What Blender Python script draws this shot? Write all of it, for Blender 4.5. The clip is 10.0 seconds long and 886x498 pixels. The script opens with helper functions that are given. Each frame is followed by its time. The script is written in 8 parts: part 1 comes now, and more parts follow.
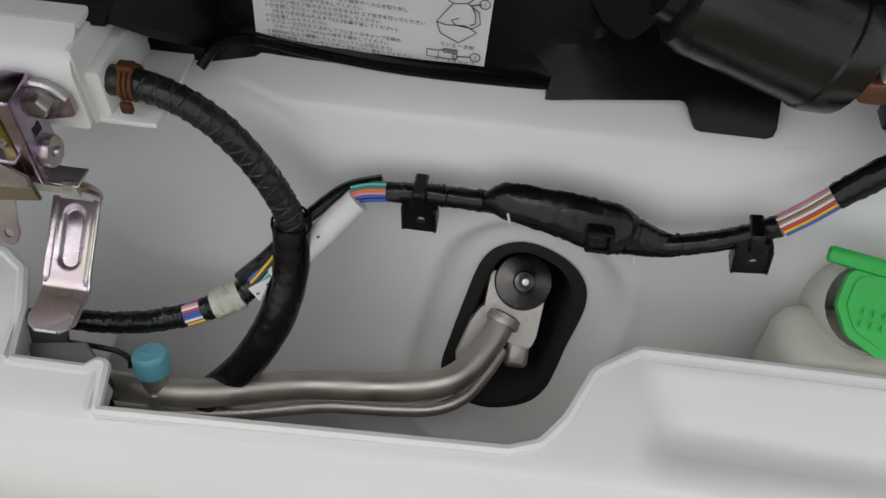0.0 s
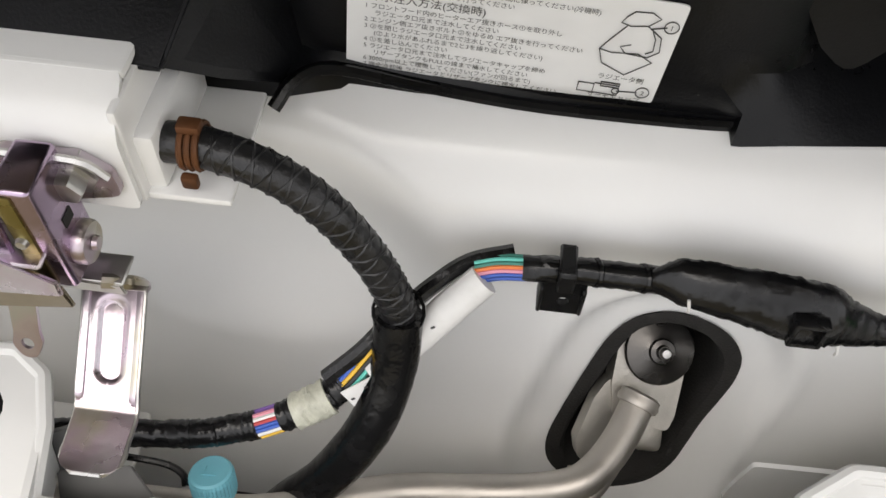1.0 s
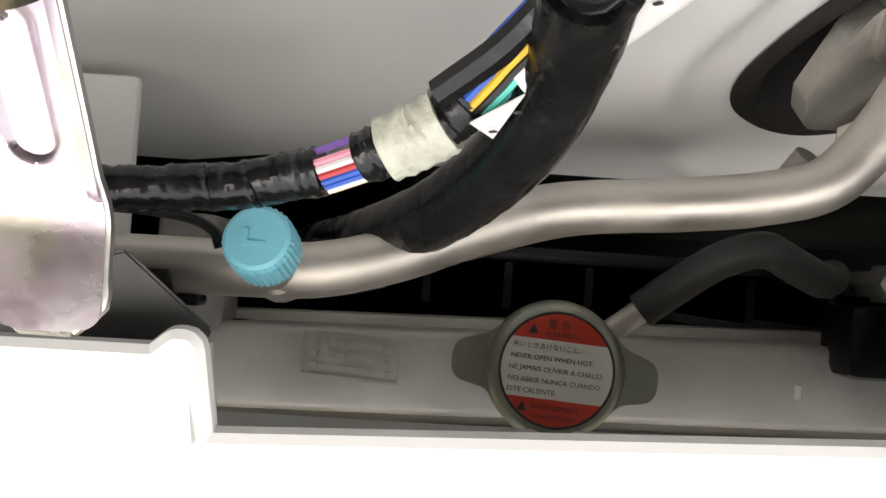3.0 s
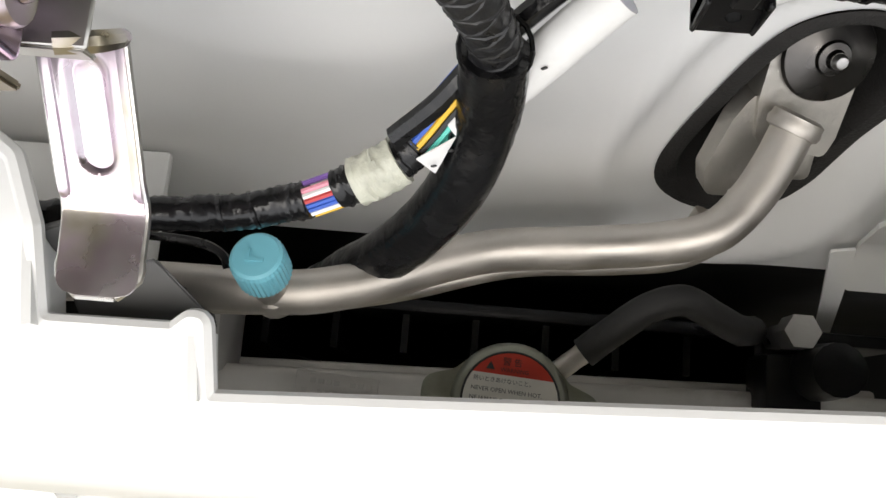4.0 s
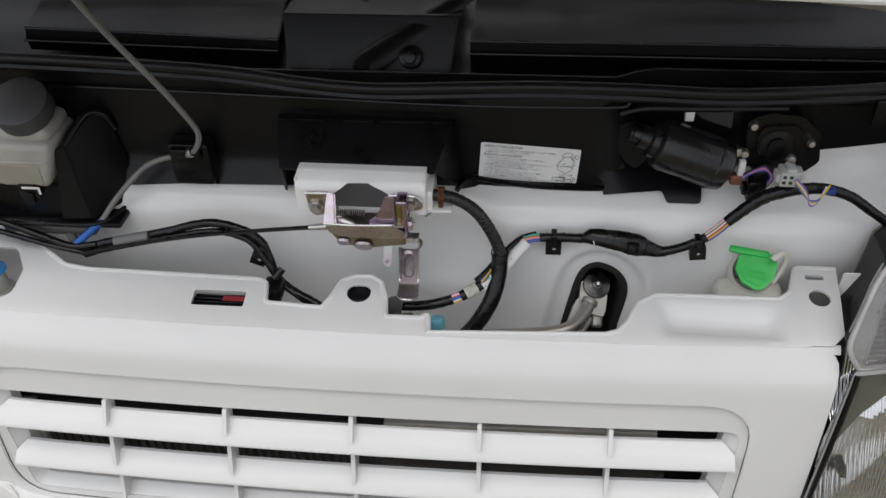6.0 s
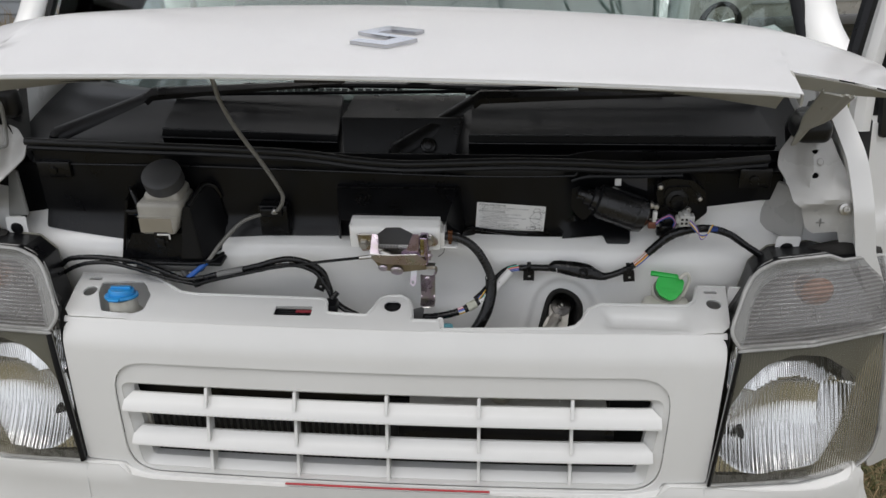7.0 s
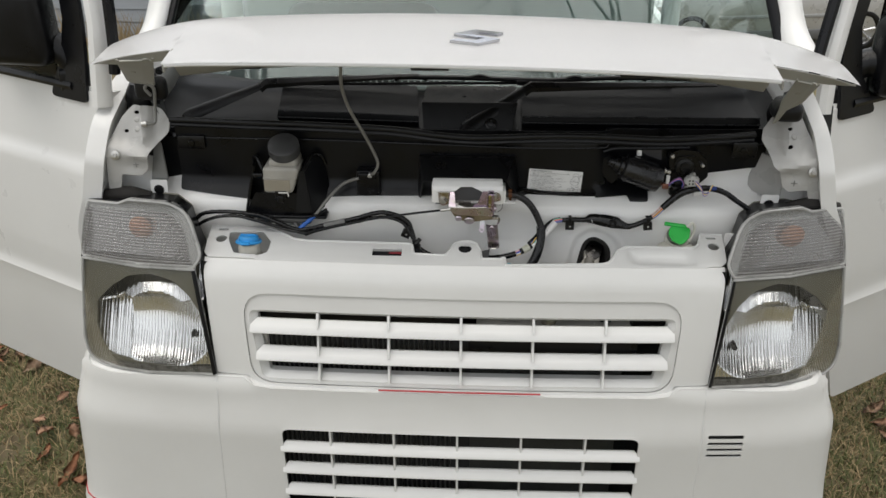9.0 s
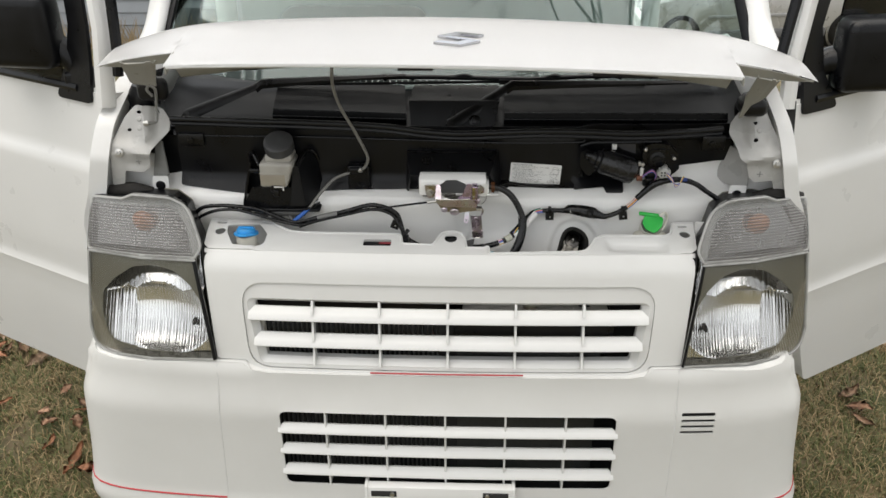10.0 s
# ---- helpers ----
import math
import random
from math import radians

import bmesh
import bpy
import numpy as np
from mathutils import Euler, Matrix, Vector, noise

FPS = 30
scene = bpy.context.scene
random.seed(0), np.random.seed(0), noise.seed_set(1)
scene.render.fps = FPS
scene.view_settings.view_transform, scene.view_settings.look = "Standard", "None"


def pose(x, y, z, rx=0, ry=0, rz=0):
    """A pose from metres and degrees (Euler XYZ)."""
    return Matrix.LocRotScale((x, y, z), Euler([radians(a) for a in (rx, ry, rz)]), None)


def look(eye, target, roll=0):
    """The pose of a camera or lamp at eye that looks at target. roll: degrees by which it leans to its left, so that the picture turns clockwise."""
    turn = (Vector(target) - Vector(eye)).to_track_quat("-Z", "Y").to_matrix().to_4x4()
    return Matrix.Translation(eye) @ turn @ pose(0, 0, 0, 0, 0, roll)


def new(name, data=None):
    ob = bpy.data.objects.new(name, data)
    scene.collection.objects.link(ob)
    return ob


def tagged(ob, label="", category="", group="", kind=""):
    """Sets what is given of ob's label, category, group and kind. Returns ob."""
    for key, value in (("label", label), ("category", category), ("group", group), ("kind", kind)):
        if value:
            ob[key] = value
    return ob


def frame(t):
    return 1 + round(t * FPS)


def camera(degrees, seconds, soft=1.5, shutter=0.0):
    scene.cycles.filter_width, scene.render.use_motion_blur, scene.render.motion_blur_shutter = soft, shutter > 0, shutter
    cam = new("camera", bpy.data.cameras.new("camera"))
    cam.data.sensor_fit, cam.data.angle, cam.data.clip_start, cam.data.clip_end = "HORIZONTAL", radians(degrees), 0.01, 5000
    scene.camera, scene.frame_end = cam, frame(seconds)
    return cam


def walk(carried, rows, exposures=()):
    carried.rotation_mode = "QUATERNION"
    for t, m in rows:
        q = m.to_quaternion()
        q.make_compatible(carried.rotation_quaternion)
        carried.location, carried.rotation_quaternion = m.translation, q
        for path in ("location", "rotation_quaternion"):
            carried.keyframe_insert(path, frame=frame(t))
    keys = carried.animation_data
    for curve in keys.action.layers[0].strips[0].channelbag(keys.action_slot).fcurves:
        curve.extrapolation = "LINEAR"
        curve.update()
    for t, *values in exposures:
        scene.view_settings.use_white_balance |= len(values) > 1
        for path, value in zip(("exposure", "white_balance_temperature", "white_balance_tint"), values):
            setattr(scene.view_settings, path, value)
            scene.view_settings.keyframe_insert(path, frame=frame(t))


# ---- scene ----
cam = camera(54.6, 10.0)
PATH = [
    (0, (0.246, -0.133, 1.234), (0.088, 1.121, -0.316), 1.7),
    (0.5, (0.201, -0.067, 1.214), (0.083, 1.162, -0.359), 1.5),
    (1, (0.171, -0.045, 1.195), (0.099, 1.112, -0.435), 3.6),
    (1.5, (0.129, 0.013, 1.149), (0.125, 0.793, -0.693), 6.2),
    (2, (0.122, 0.045, 1.104), (0.141, 0.366, -0.87), 9.1),
    (2.5, (0.125, 0.057, 1.08), (0.151, 0.142, -0.918), 21.3),
    (2.7, (0.126, 0.056, 1.081), (0.141, 0.117, -0.918), 17.6),
    (3.8, (0.136, 0.047, 1.099), (0.102, 0.231, -0.892), -5.6),
    (4, (0.145, 0.02, 1.132), (0.09, 0.401, -0.831), -3.5),
    (4.5, (0.186, -0.096, 1.225), (0.059, 0.737, -0.589), -1.4),
    (5, (0.226, -0.237, 1.325), (-0.004, 0.936, -0.279), -1.0),
    (5.5, (0.208, -0.388, 1.416), (-0.044, 1.01, 0.008), -1.2),
    (6, (0.17, -0.586, 1.502), (-0.012, 0.967, 0.255), -1.8),
    (6.2, (0.154, -0.654, 1.523), (0.014, 0.961, 0.352), -1.2),
    (7.3, (0.183, -1.08, 1.61), (0.015, 0.689, 0.693), -1.5),
    (7.5, (0.176, -1.116, 1.626), (0.005, 0.658, 0.718), -1.5),
    (8, (0.119, -1.199, 1.635), (-0.037, 0.587, 0.749), -1.5),
    (8.5, (0.061, -1.288, 1.649), (-0.069, 0.482, 0.725), -1.2),
    (9, (0.037, -1.354, 1.661), (-0.053, 0.415, 0.733), -0.2),
    (9.5, (0.046, -1.401, 1.675), (-0.031, 0.37, 0.75), -0.1),
    (10, (0.056, -1.447, 1.686), (-0.021, 0.324, 0.759), -0.5),
]
EXPOSURES = [
    (0, 0.37, 6700, 9), (0.5, 0.90, 6900, 9), (1, 1.15, 7100, 11), (1.5, 1.06, 7150, 11), (2, 1.24, 7250, 11), (2.5, 1.72, 7200, 11), (2.7, 1.72, 7200, 11), (3.8, 1.66, 7080, 11), (4, 1.54, 7000, 10), (4.5, 0.88, 6650, 9),
    (5, 0.27, 6650, 10), (5.5, 0.26, 6600, 11), (6, 0.43, 6600, 11), (7.5, 0.24, 6700, 9), (8.5, 0.30, 6820, 8), (9, 0.36, 6850, 8), (9.5, 0.48, 6900, 8), (10, 0.60, 6950, 8),
]
walk(cam, [(t, look(eye, target, roll)) for t, eye, target, roll in PATH], EXPOSURES)

# ---- sky and light ----
world = bpy.data.worlds.new("overcast_sky")
scene.world = world
world.use_nodes = True
wn = world.node_tree.nodes
wl = world.node_tree.links
sky = wn.new("ShaderNodeTexSky")
sky.sky_type = "NISHITA"
sky.sun_disc = False
sky.sun_elevation = radians(84)
sky.sun_rotation = radians(257)
sky.air_density, sky.dust_density, sky.ozone_density = 1.0, 4.0, 1.0
soft_sky = wn.new("ShaderNodeMixRGB")
soft_sky.inputs[0].default_value = 0.75
soft_sky.inputs[2].default_value = (6.8, 7.0, 7.4, 1)
wl.new(sky.outputs[0], soft_sky.inputs[1])
# an overcast sky is brightest overhead
tcw, sep, grad, mulw = wn.new("ShaderNodeTexCoord"), wn.new("ShaderNodeSeparateXYZ"), wn.new("ShaderNodeMapRange"), wn.new("ShaderNodeVectorMath")
mulw.operation = "SCALE"
grad.inputs[1].default_value, grad.inputs[2].default_value, grad.inputs[3].default_value, grad.inputs[4].default_value = 0.0, 1.0, 0.98, 1.3
wl.new(tcw.outputs["Generated"], sep.inputs[0])
wl.new(sep.outputs[2], grad.inputs[0])
wl.new(soft_sky.outputs[0], mulw.inputs[0])
wl.new(grad.outputs[0], mulw.inputs["Scale"])
wl.new(mulw.outputs[0], wn["Background"].inputs[0])
wn["Background"].inputs[1].default_value = 0.12

sun = new("sun", bpy.data.lights.new("sun", "SUN"))
sun.data.energy = 1.75
sun.data.angle = radians(75)
sun.data.color = (1.0, 0.98, 0.96)
sun.matrix_world = look((-0.45, -0.1, 5.0), (0, 0, 0))


# ---- building helpers ----
def V(*a):
    return Vector(a)


def part(name, bm, material, parent=None, label="", smooth=40):
    """One mesh object under a thing or a part."""
    me = bpy.data.meshes.new(name)
    bmesh.ops.recalc_face_normals(bm, faces=bm.faces[:])
    bm.to_mesh(me)
    bm.free()
    me.materials.append(material)
    if smooth:
        me.polygons.foreach_set("use_smooth", [True] * len(me.polygons))
        me.set_sharp_from_angle(angle=radians(smooth))
    ob = new(name, me)
    if parent is not None:
        ob.parent = parent
    if label:
        tagged(ob, label)
    return ob


def thing(name, label, category, group="", kind="", at=(0, 0, 0)):
    ob = new(name)
    ob.empty_display_size = 0.02
    return tagged(ob, label, category, group, kind)


def join(*bms):
    """Several pieces of one part, as one bmesh."""
    out = bms[0]
    for b in bms[1:]:
        me = bpy.data.meshes.new("tmp")
        b.to_mesh(me)
        b.free()
        out.from_mesh(me)
        bpy.data.meshes.remove(me)
    return out


def moved(bm, m):
    bmesh.ops.transform(bm, matrix=m, verts=bm.verts[:])
    return bm


def rbox(x0, x1, y0, y1, z0, z1, r=0.002, seg=2):
    bm = bmesh.new()
    bmesh.ops.create_cube(bm, size=1.0)
    for v in bm.verts:
        v.co = V((x0 + x1) / 2 + v.co.x * (x1 - x0), (y0 + y1) / 2 + v.co.y * (y1 - y0), (z0 + z1) / 2 + v.co.z * (z1 - z0))
    if r > 0:
        bmesh.ops.bevel(bm, geom=bm.edges[:], offset=r, segments=seg, affect="EDGES", profile=0.5)
    return bm


def smooth_path(pts, per=6):
    """Catmull-Rom through the points."""
    p = [Vector(a) for a in pts]
    p = [p[0] * 2 - p[1]] + p + [p[-1] * 2 - p[-2]]
    out = []
    for i in range(1, len(p) - 2):
        for k in range(per):
            t = k / per
            a, b, c, d = p[i - 1], p[i], p[i + 1], p[i + 2]
            out.append(0.5 * (2 * b + (c - a) * t + (2 * a - 5 * b + 4 * c - d) * t * t + (3 * b - a - 3 * c + d) * t ** 3))
    out.append(p[-2])
    return out


def tube(pts, r, n=14, per=6, rough=0.0, seed=0, flat=1.0, cap=True):
    """A swept round bar or hose. r: radius or one for each given point. rough: how far the radius wanders."""
    path = smooth_path(pts, per) if per > 1 else [Vector(a) for a in pts]
    rng = random.Random(seed)
    rad = []
    for i in range(len(path)):
        if isinstance(r, (list, tuple)):
            f = i / max(1, len(path) - 1) * (len(r) - 1)
            k = min(int(f), len(r) - 2)
            q = r[k] + (r[k + 1] - r[k]) * (f - k)
        else:
            q = r
        rad.append(q)
    bm = bmesh.new()
    side = None
    rings = []
    for i, p in enumerate(path):
        d = (path[min(i + 1, len(path) - 1)] - path[max(i - 1, 0)]).normalized()
        if side is None:
            side = d.orthogonal().normalized()
        side = (side - d * side.dot(d)).normalized()
        up = d.cross(side)
        ring = []
        for k in range(n):
            a = 2 * math.pi * k / n
            q = rad[i] * (1 + (rough * rng.uniform(-1, 1) if rough else 0))
            ring.append(bm.verts.new(p + q * (math.cos(a) * side + flat * math.sin(a) * up)))
        rings.append(ring)
    for a, b in zip(rings, rings[1:]):
        for k in range(n):
            bm.faces.new((a[k], a[(k + 1) % n], b[(k + 1) % n], b[k]))
    if cap:
        bm.faces.new(rings[0][::-1])
        bm.faces.new(rings[-1])
    return bm


def lathe(profile, m=None, n=24):
    """A turned body: profile of (radius, height) about z."""
    bm = bmesh.new()
    rings = []
    for r, h in profile:
        if r < 1e-6:
            rings.append([bm.verts.new((0, 0, h))])
        else:
            rings.append([bm.verts.new((r * math.cos(2 * math.pi * k / n), r * math.sin(2 * math.pi * k / n), h)) for k in range(n)])
    for a, b in zip(rings, rings[1:]):
        for k in range(n):
            if len(a) == 1 and len(b) == 1:
                continue
            if len(a) == 1:
                bm.faces.new((a[0], b[k], b[(k + 1) % n]))
            elif len(b) == 1:
                bm.faces.new((a[k], a[(k + 1) % n], b[0]))
            else:
                bm.faces.new((a[k], a[(k + 1) % n], b[(k + 1) % n], b[k]))
    return moved(bm, m) if m else bm


def axis_pose(at, along, roll=0):
    """A pose whose z points along the given way."""
    q = Vector(along).to_track_quat("Z", "Y").to_matrix().to_4x4()
    return Matrix.Translation(at) @ q @ Matrix.Rotation(roll, 4, "Z")


def rounded(poly, r, n=4):
    """A polygon with its corners rounded; r: a radius or one for each corner."""
    out = []
    c = [Vector(p) for p in poly]
    for i, p in enumerate(c):
        q = r[i] if isinstance(r, (list, tuple)) else r
        a, b = c[i - 1] - p, c[(i + 1) % len(c)] - p
        la, lb = a.length, b.length
        if q <= 0 or la < 1e-6 or lb < 1e-6:
            out.append(p.copy())
            continue
        a, b = a / la, b / lb
        ang = a.angle(b)
        if ang > 3.1:
            out.append(p.copy())
            continue
        d = min(q / math.tan(ang / 2), la * 0.49, lb * 0.49)
        s, e = p + a * d, p + b * d
        for k in range(n + 1):
            t = k / n
            out.append((1 - t) ** 2 * s + 2 * t * (1 - t) * p + t * t * e)
    return out


def rrect(x0, x1, y0, y1, r, n=4):
    return rounded([(x0, y0), (x1, y0), (x1, y1), (x0, y1)], r, n)


def oval(cx, cy, rx, ry, n=20, turn=0.0):
    c, s = math.cos(turn), math.sin(turn)
    return [V(cx + rx * math.cos(2 * math.pi * k / n) * c - ry * math.sin(2 * math.pi * k / n) * s,
              cy + rx * math.cos(2 * math.pi * k / n) * s + ry * math.sin(2 * math.pi * k / n) * c) for k in range(n)]


def resample(poly, step):
    out = []
    for i, p in enumerate(poly):
        q = poly[(i + 1) % len(poly)]
        n = max(1, int((q - p).length / step + 0.5))
        out += [p.lerp(q, k / n) for k in range(n)]
    return out


def inside(p, poly):
    hit = False
    for i, a in enumerate(poly):
        b = poly[i - 1]
        if (a.y > p.y) != (b.y > p.y) and p.x < (b.x - a.x) * (p.y - a.y) / (b.y - a.y) + a.x:
            hit = not hit
    return hit


def sheet(outline, holes, f, thick, step=0.02, grid=None):
    """Sheet metal or moulding: a flat pattern with holes, bent by f(u, v) and given a thickness behind its face."""
    from mathutils import geometry
    loops = [resample([Vector(p) for p in l], step) for l in (outline, *holes)]
    pts, edges = [], []
    for l in loops:
        k = len(pts)
        pts += [V(p.x, p.y) for p in l]
        edges += [(k + i, k + (i + 1) % len(l)) for i in range(len(l))]
    if grid:
        xs, ys = [p.x for p in loops[0]], [p.y for p in loops[0]]
        nx, ny = int((max(xs) - min(xs)) / grid) + 1, int((max(ys) - min(ys)) / grid) + 1
        for i in range(1, nx):
            for j in range(1, ny):
                p = V(min(xs) + (max(xs) - min(xs)) * i / nx, min(ys) + (max(ys) - min(ys)) * j / ny)
                if inside(p, loops[0]) and not any(inside(p, h) for h in loops[1:]):
                    pts.append(p)
    vs, es, fs, *_ = geometry.delaunay_2d_cdt(pts, edges, [], 2, 1e-6)
    tris = []
    for t in fs:
        c = sum((vs[i] for i in t), V(0, 0)) / len(t)
        if inside(c, loops[0]) and not any(inside(c, h) for h in loops[1:]):
            tris.append(t)
    bm = bmesh.new()
    e = 1e-4
    top, back = [], []
    for p in vs:
        o = Vector(f(p.x, p.y))
        du, dv = Vector(f(p.x + e, p.y)) - Vector(f(p.x - e, p.y)), Vector(f(p.x, p.y + e)) - Vector(f(p.x, p.y - e))
        nrm = du.cross(dv).normalized()
        top.append(bm.verts.new(o))
        back.append(bm.verts.new(o - nrm * thick))
    count = {}
    for t in tris:
        bm.faces.new([top[i] for i in t])
        bm.faces.new([back[i] for i in reversed(t)])
        for k in range(len(t)):
            a, b = t[k], t[(k + 1) % len(t)]
            count[(a, b)] = 1
    for (a, b) in list(count):
        if (b, a) not in count:
            bm.faces.new((top[b], top[a], back[a], back[b]))
    loose = [v for v in bm.verts if not v.link_faces]
    bmesh.ops.delete(bm, geom=loose, context="VERTS")
    return bm


def loft(f, nu, nv, thick=0.0, close=False):
    """A bent surface from f(u, v), both 0 to 1, with a thickness behind it."""
    bm = bmesh.new()
    g = [[Vector(f(i / nu, j / nv)) for j in range(nv + 1)] for i in range(nu + 1)]
    top = [[bm.verts.new(p) for p in row] for row in g]
    for i in range(nu):
        for j in range(nv):
            bm.faces.new((top[i][j], top[i + 1][j], top[i + 1][j + 1], top[i][j + 1]))
    if thick:
        nrm = [[None] * (nv + 1) for _ in range(nu + 1)]
        for i in range(nu + 1):
            for j in range(nv + 1):
                du = g[min(i + 1, nu)][j] - g[max(i - 1, 0)][j]
                dv = g[i][min(j + 1, nv)] - g[i][max(j - 1, 0)]
                nrm[i][j] = du.cross(dv).normalized()
        low = [[bm.verts.new(g[i][j] - nrm[i][j] * thick) for j in range(nv + 1)] for i in range(nu + 1)]
        for i in range(nu):
            for j in range(nv):
                bm.faces.new((low[i][j + 1], low[i + 1][j + 1], low[i + 1][j], low[i][j]))
        for i in range(nu):
            bm.faces.new((top[i + 1][0], top[i][0], low[i][0], low[i + 1][0]))
            bm.faces.new((top[i][nv], top[i + 1][nv], low[i + 1][nv], low[i][nv]))
        for j in range(nv):
            bm.faces.new((top[0][j], top[0][j + 1], low[0][j + 1], low[0][j]))
            bm.faces.new((top[nu][j + 1], top[nu][j], low[nu][j], low[nu][j + 1]))
    return bm


def lerp_table(rows, x):
    """Straight lines between (x, value) rows."""
    if x <= rows[0][0]:
        return rows[0][1]
    for (a, p), (b, q) in zip(rows, rows[1:]):
        if x <= b:
            return p + (q - p) * (x - a) / (b - a)
    return rows[-1][1]


def smooth_table(rows, x):
    """Monotone smooth curve through (x, value) rows."""
    n = len(rows)
    if x <= rows[0][0]:
        return rows[0][1]
    if x >= rows[-1][0]:
        return rows[-1][1]
    s = [(rows[i + 1][1] - rows[i][1]) / (rows[i + 1][0] - rows[i][0]) for i in range(n - 1)]
    m = [s[0]] + [0 if s[i - 1] * s[i] <= 0 else 2 * s[i - 1] * s[i] / (s[i - 1] + s[i]) for i in range(1, n - 1)] + [s[-1]]
    for i in range(n - 1):
        if x <= rows[i + 1][0]:
            h = rows[i + 1][0] - rows[i][0]
            t = (x - rows[i][0]) / h
            return ((2 * t ** 3 - 3 * t * t + 1) * rows[i][1] + (t ** 3 - 2 * t * t + t) * h * m[i]
                    + (-2 * t ** 3 + 3 * t * t) * rows[i + 1][1] + (t ** 3 - t * t) * h * m[i + 1])


# ---- materials ----
def mat(name, col, rough=0.5, metal=0.0, var=0.06, scale=25.0, bump=0.05, bscale=300.0, coat=0.0, dirt=0.0, dirt_col=(0.2, 0.17, 0.13), spec=0.5, rvar=0.1):
    m = bpy.data.materials.new(name)
    m.use_nodes = True
    nt = m.node_tree
    b = nt.nodes["Principled BSDF"]
    b.inputs["Metallic"].default_value = metal
    b.inputs["Coat Weight"].default_value = coat
    b.inputs["Coat Roughness"].default_value = 0.06
    b.inputs["Specular IOR Level"].default_value = spec
    tc = nt.nodes.new("ShaderNodeTexCoord")
    n1 = nt.nodes.new("ShaderNodeTexNoise")
    n1.inputs["Scale"].default_value = scale
    n1.inputs["Detail"].default_value = 6
    nt.links.new(tc.outputs["Object"], n1.inputs["Vector"])
    n2 = nt.nodes.new("ShaderNodeTexNoise")
    n2.inputs["Scale"].default_value = bscale
    n2.inputs["Detail"].default_value = 3
    nt.links.new(tc.outputs["Object"], n2.inputs["Vector"])
    ramp = nt.nodes.new("ShaderNodeMapRange")
    ramp.inputs[1].default_value, ramp.inputs[2].default_value = 0.3, 0.7
    ramp.inputs[3].default_value, ramp.inputs[4].default_value = 1 - var, 1 + var
    nt.links.new(n1.outputs["Fac"], ramp.inputs[0])
    mul = nt.nodes.new("ShaderNodeVectorMath")
    mul.operation = "SCALE"
    mul.inputs[0].default_value = col
    nt.links.new(ramp.outputs[0], mul.inputs["Scale"])
    out = mul.outputs[0]
    if dirt:
        n3 = nt.nodes.new("ShaderNodeTexNoise")
        n3.inputs["Scale"].default_value = scale * 0.6
        n3.inputs["Detail"].default_value = 10
        n3.inputs["Roughness"].default_value = 0.75
        nt.links.new(tc.outputs["Object"], n3.inputs["Vector"])
        mr = nt.nodes.new("ShaderNodeMapRange")
        mr.inputs[1].default_value, mr.inputs[2].default_value = 0.52, 0.78
        mr.inputs[3].default_value, mr.inputs[4].default_value = 0, dirt
        nt.links.new(n3.outputs["Fac"], mr.inputs[0])
        mx = nt.nodes.new("ShaderNodeMixRGB")
        mx.inputs[2].default_value = (*dirt_col, 1)
        nt.links.new(mr.outputs[0], mx.inputs[0])
        nt.links.new(out, mx.inputs[1])
        out = mx.outputs[0]
    nt.links.new(out, b.inputs["Base Color"])
    rr = nt.nodes.new("ShaderNodeMapRange")
    rr.inputs[1].default_value, rr.inputs[2].default_value = 0.3, 0.7
    rr.inputs[3].default_value, rr.inputs[4].default_value = max(0.02, rough - rvar), min(1, rough + rvar)
    nt.links.new(n1.outputs["Fac"], rr.inputs[0])
    nt.links.new(rr.outputs[0], b.inputs["Roughness"])
    if bump:
        bp = nt.nodes.new("ShaderNodeBump")
        bp.inputs["Strength"].default_value = bump
        bp.inputs["Distance"].default_value = 0.001
        nt.links.new(n2.outputs["Fac"], bp.inputs["Height"])
        nt.links.new(bp.outputs[0], b.inputs["Normal"])
    return m


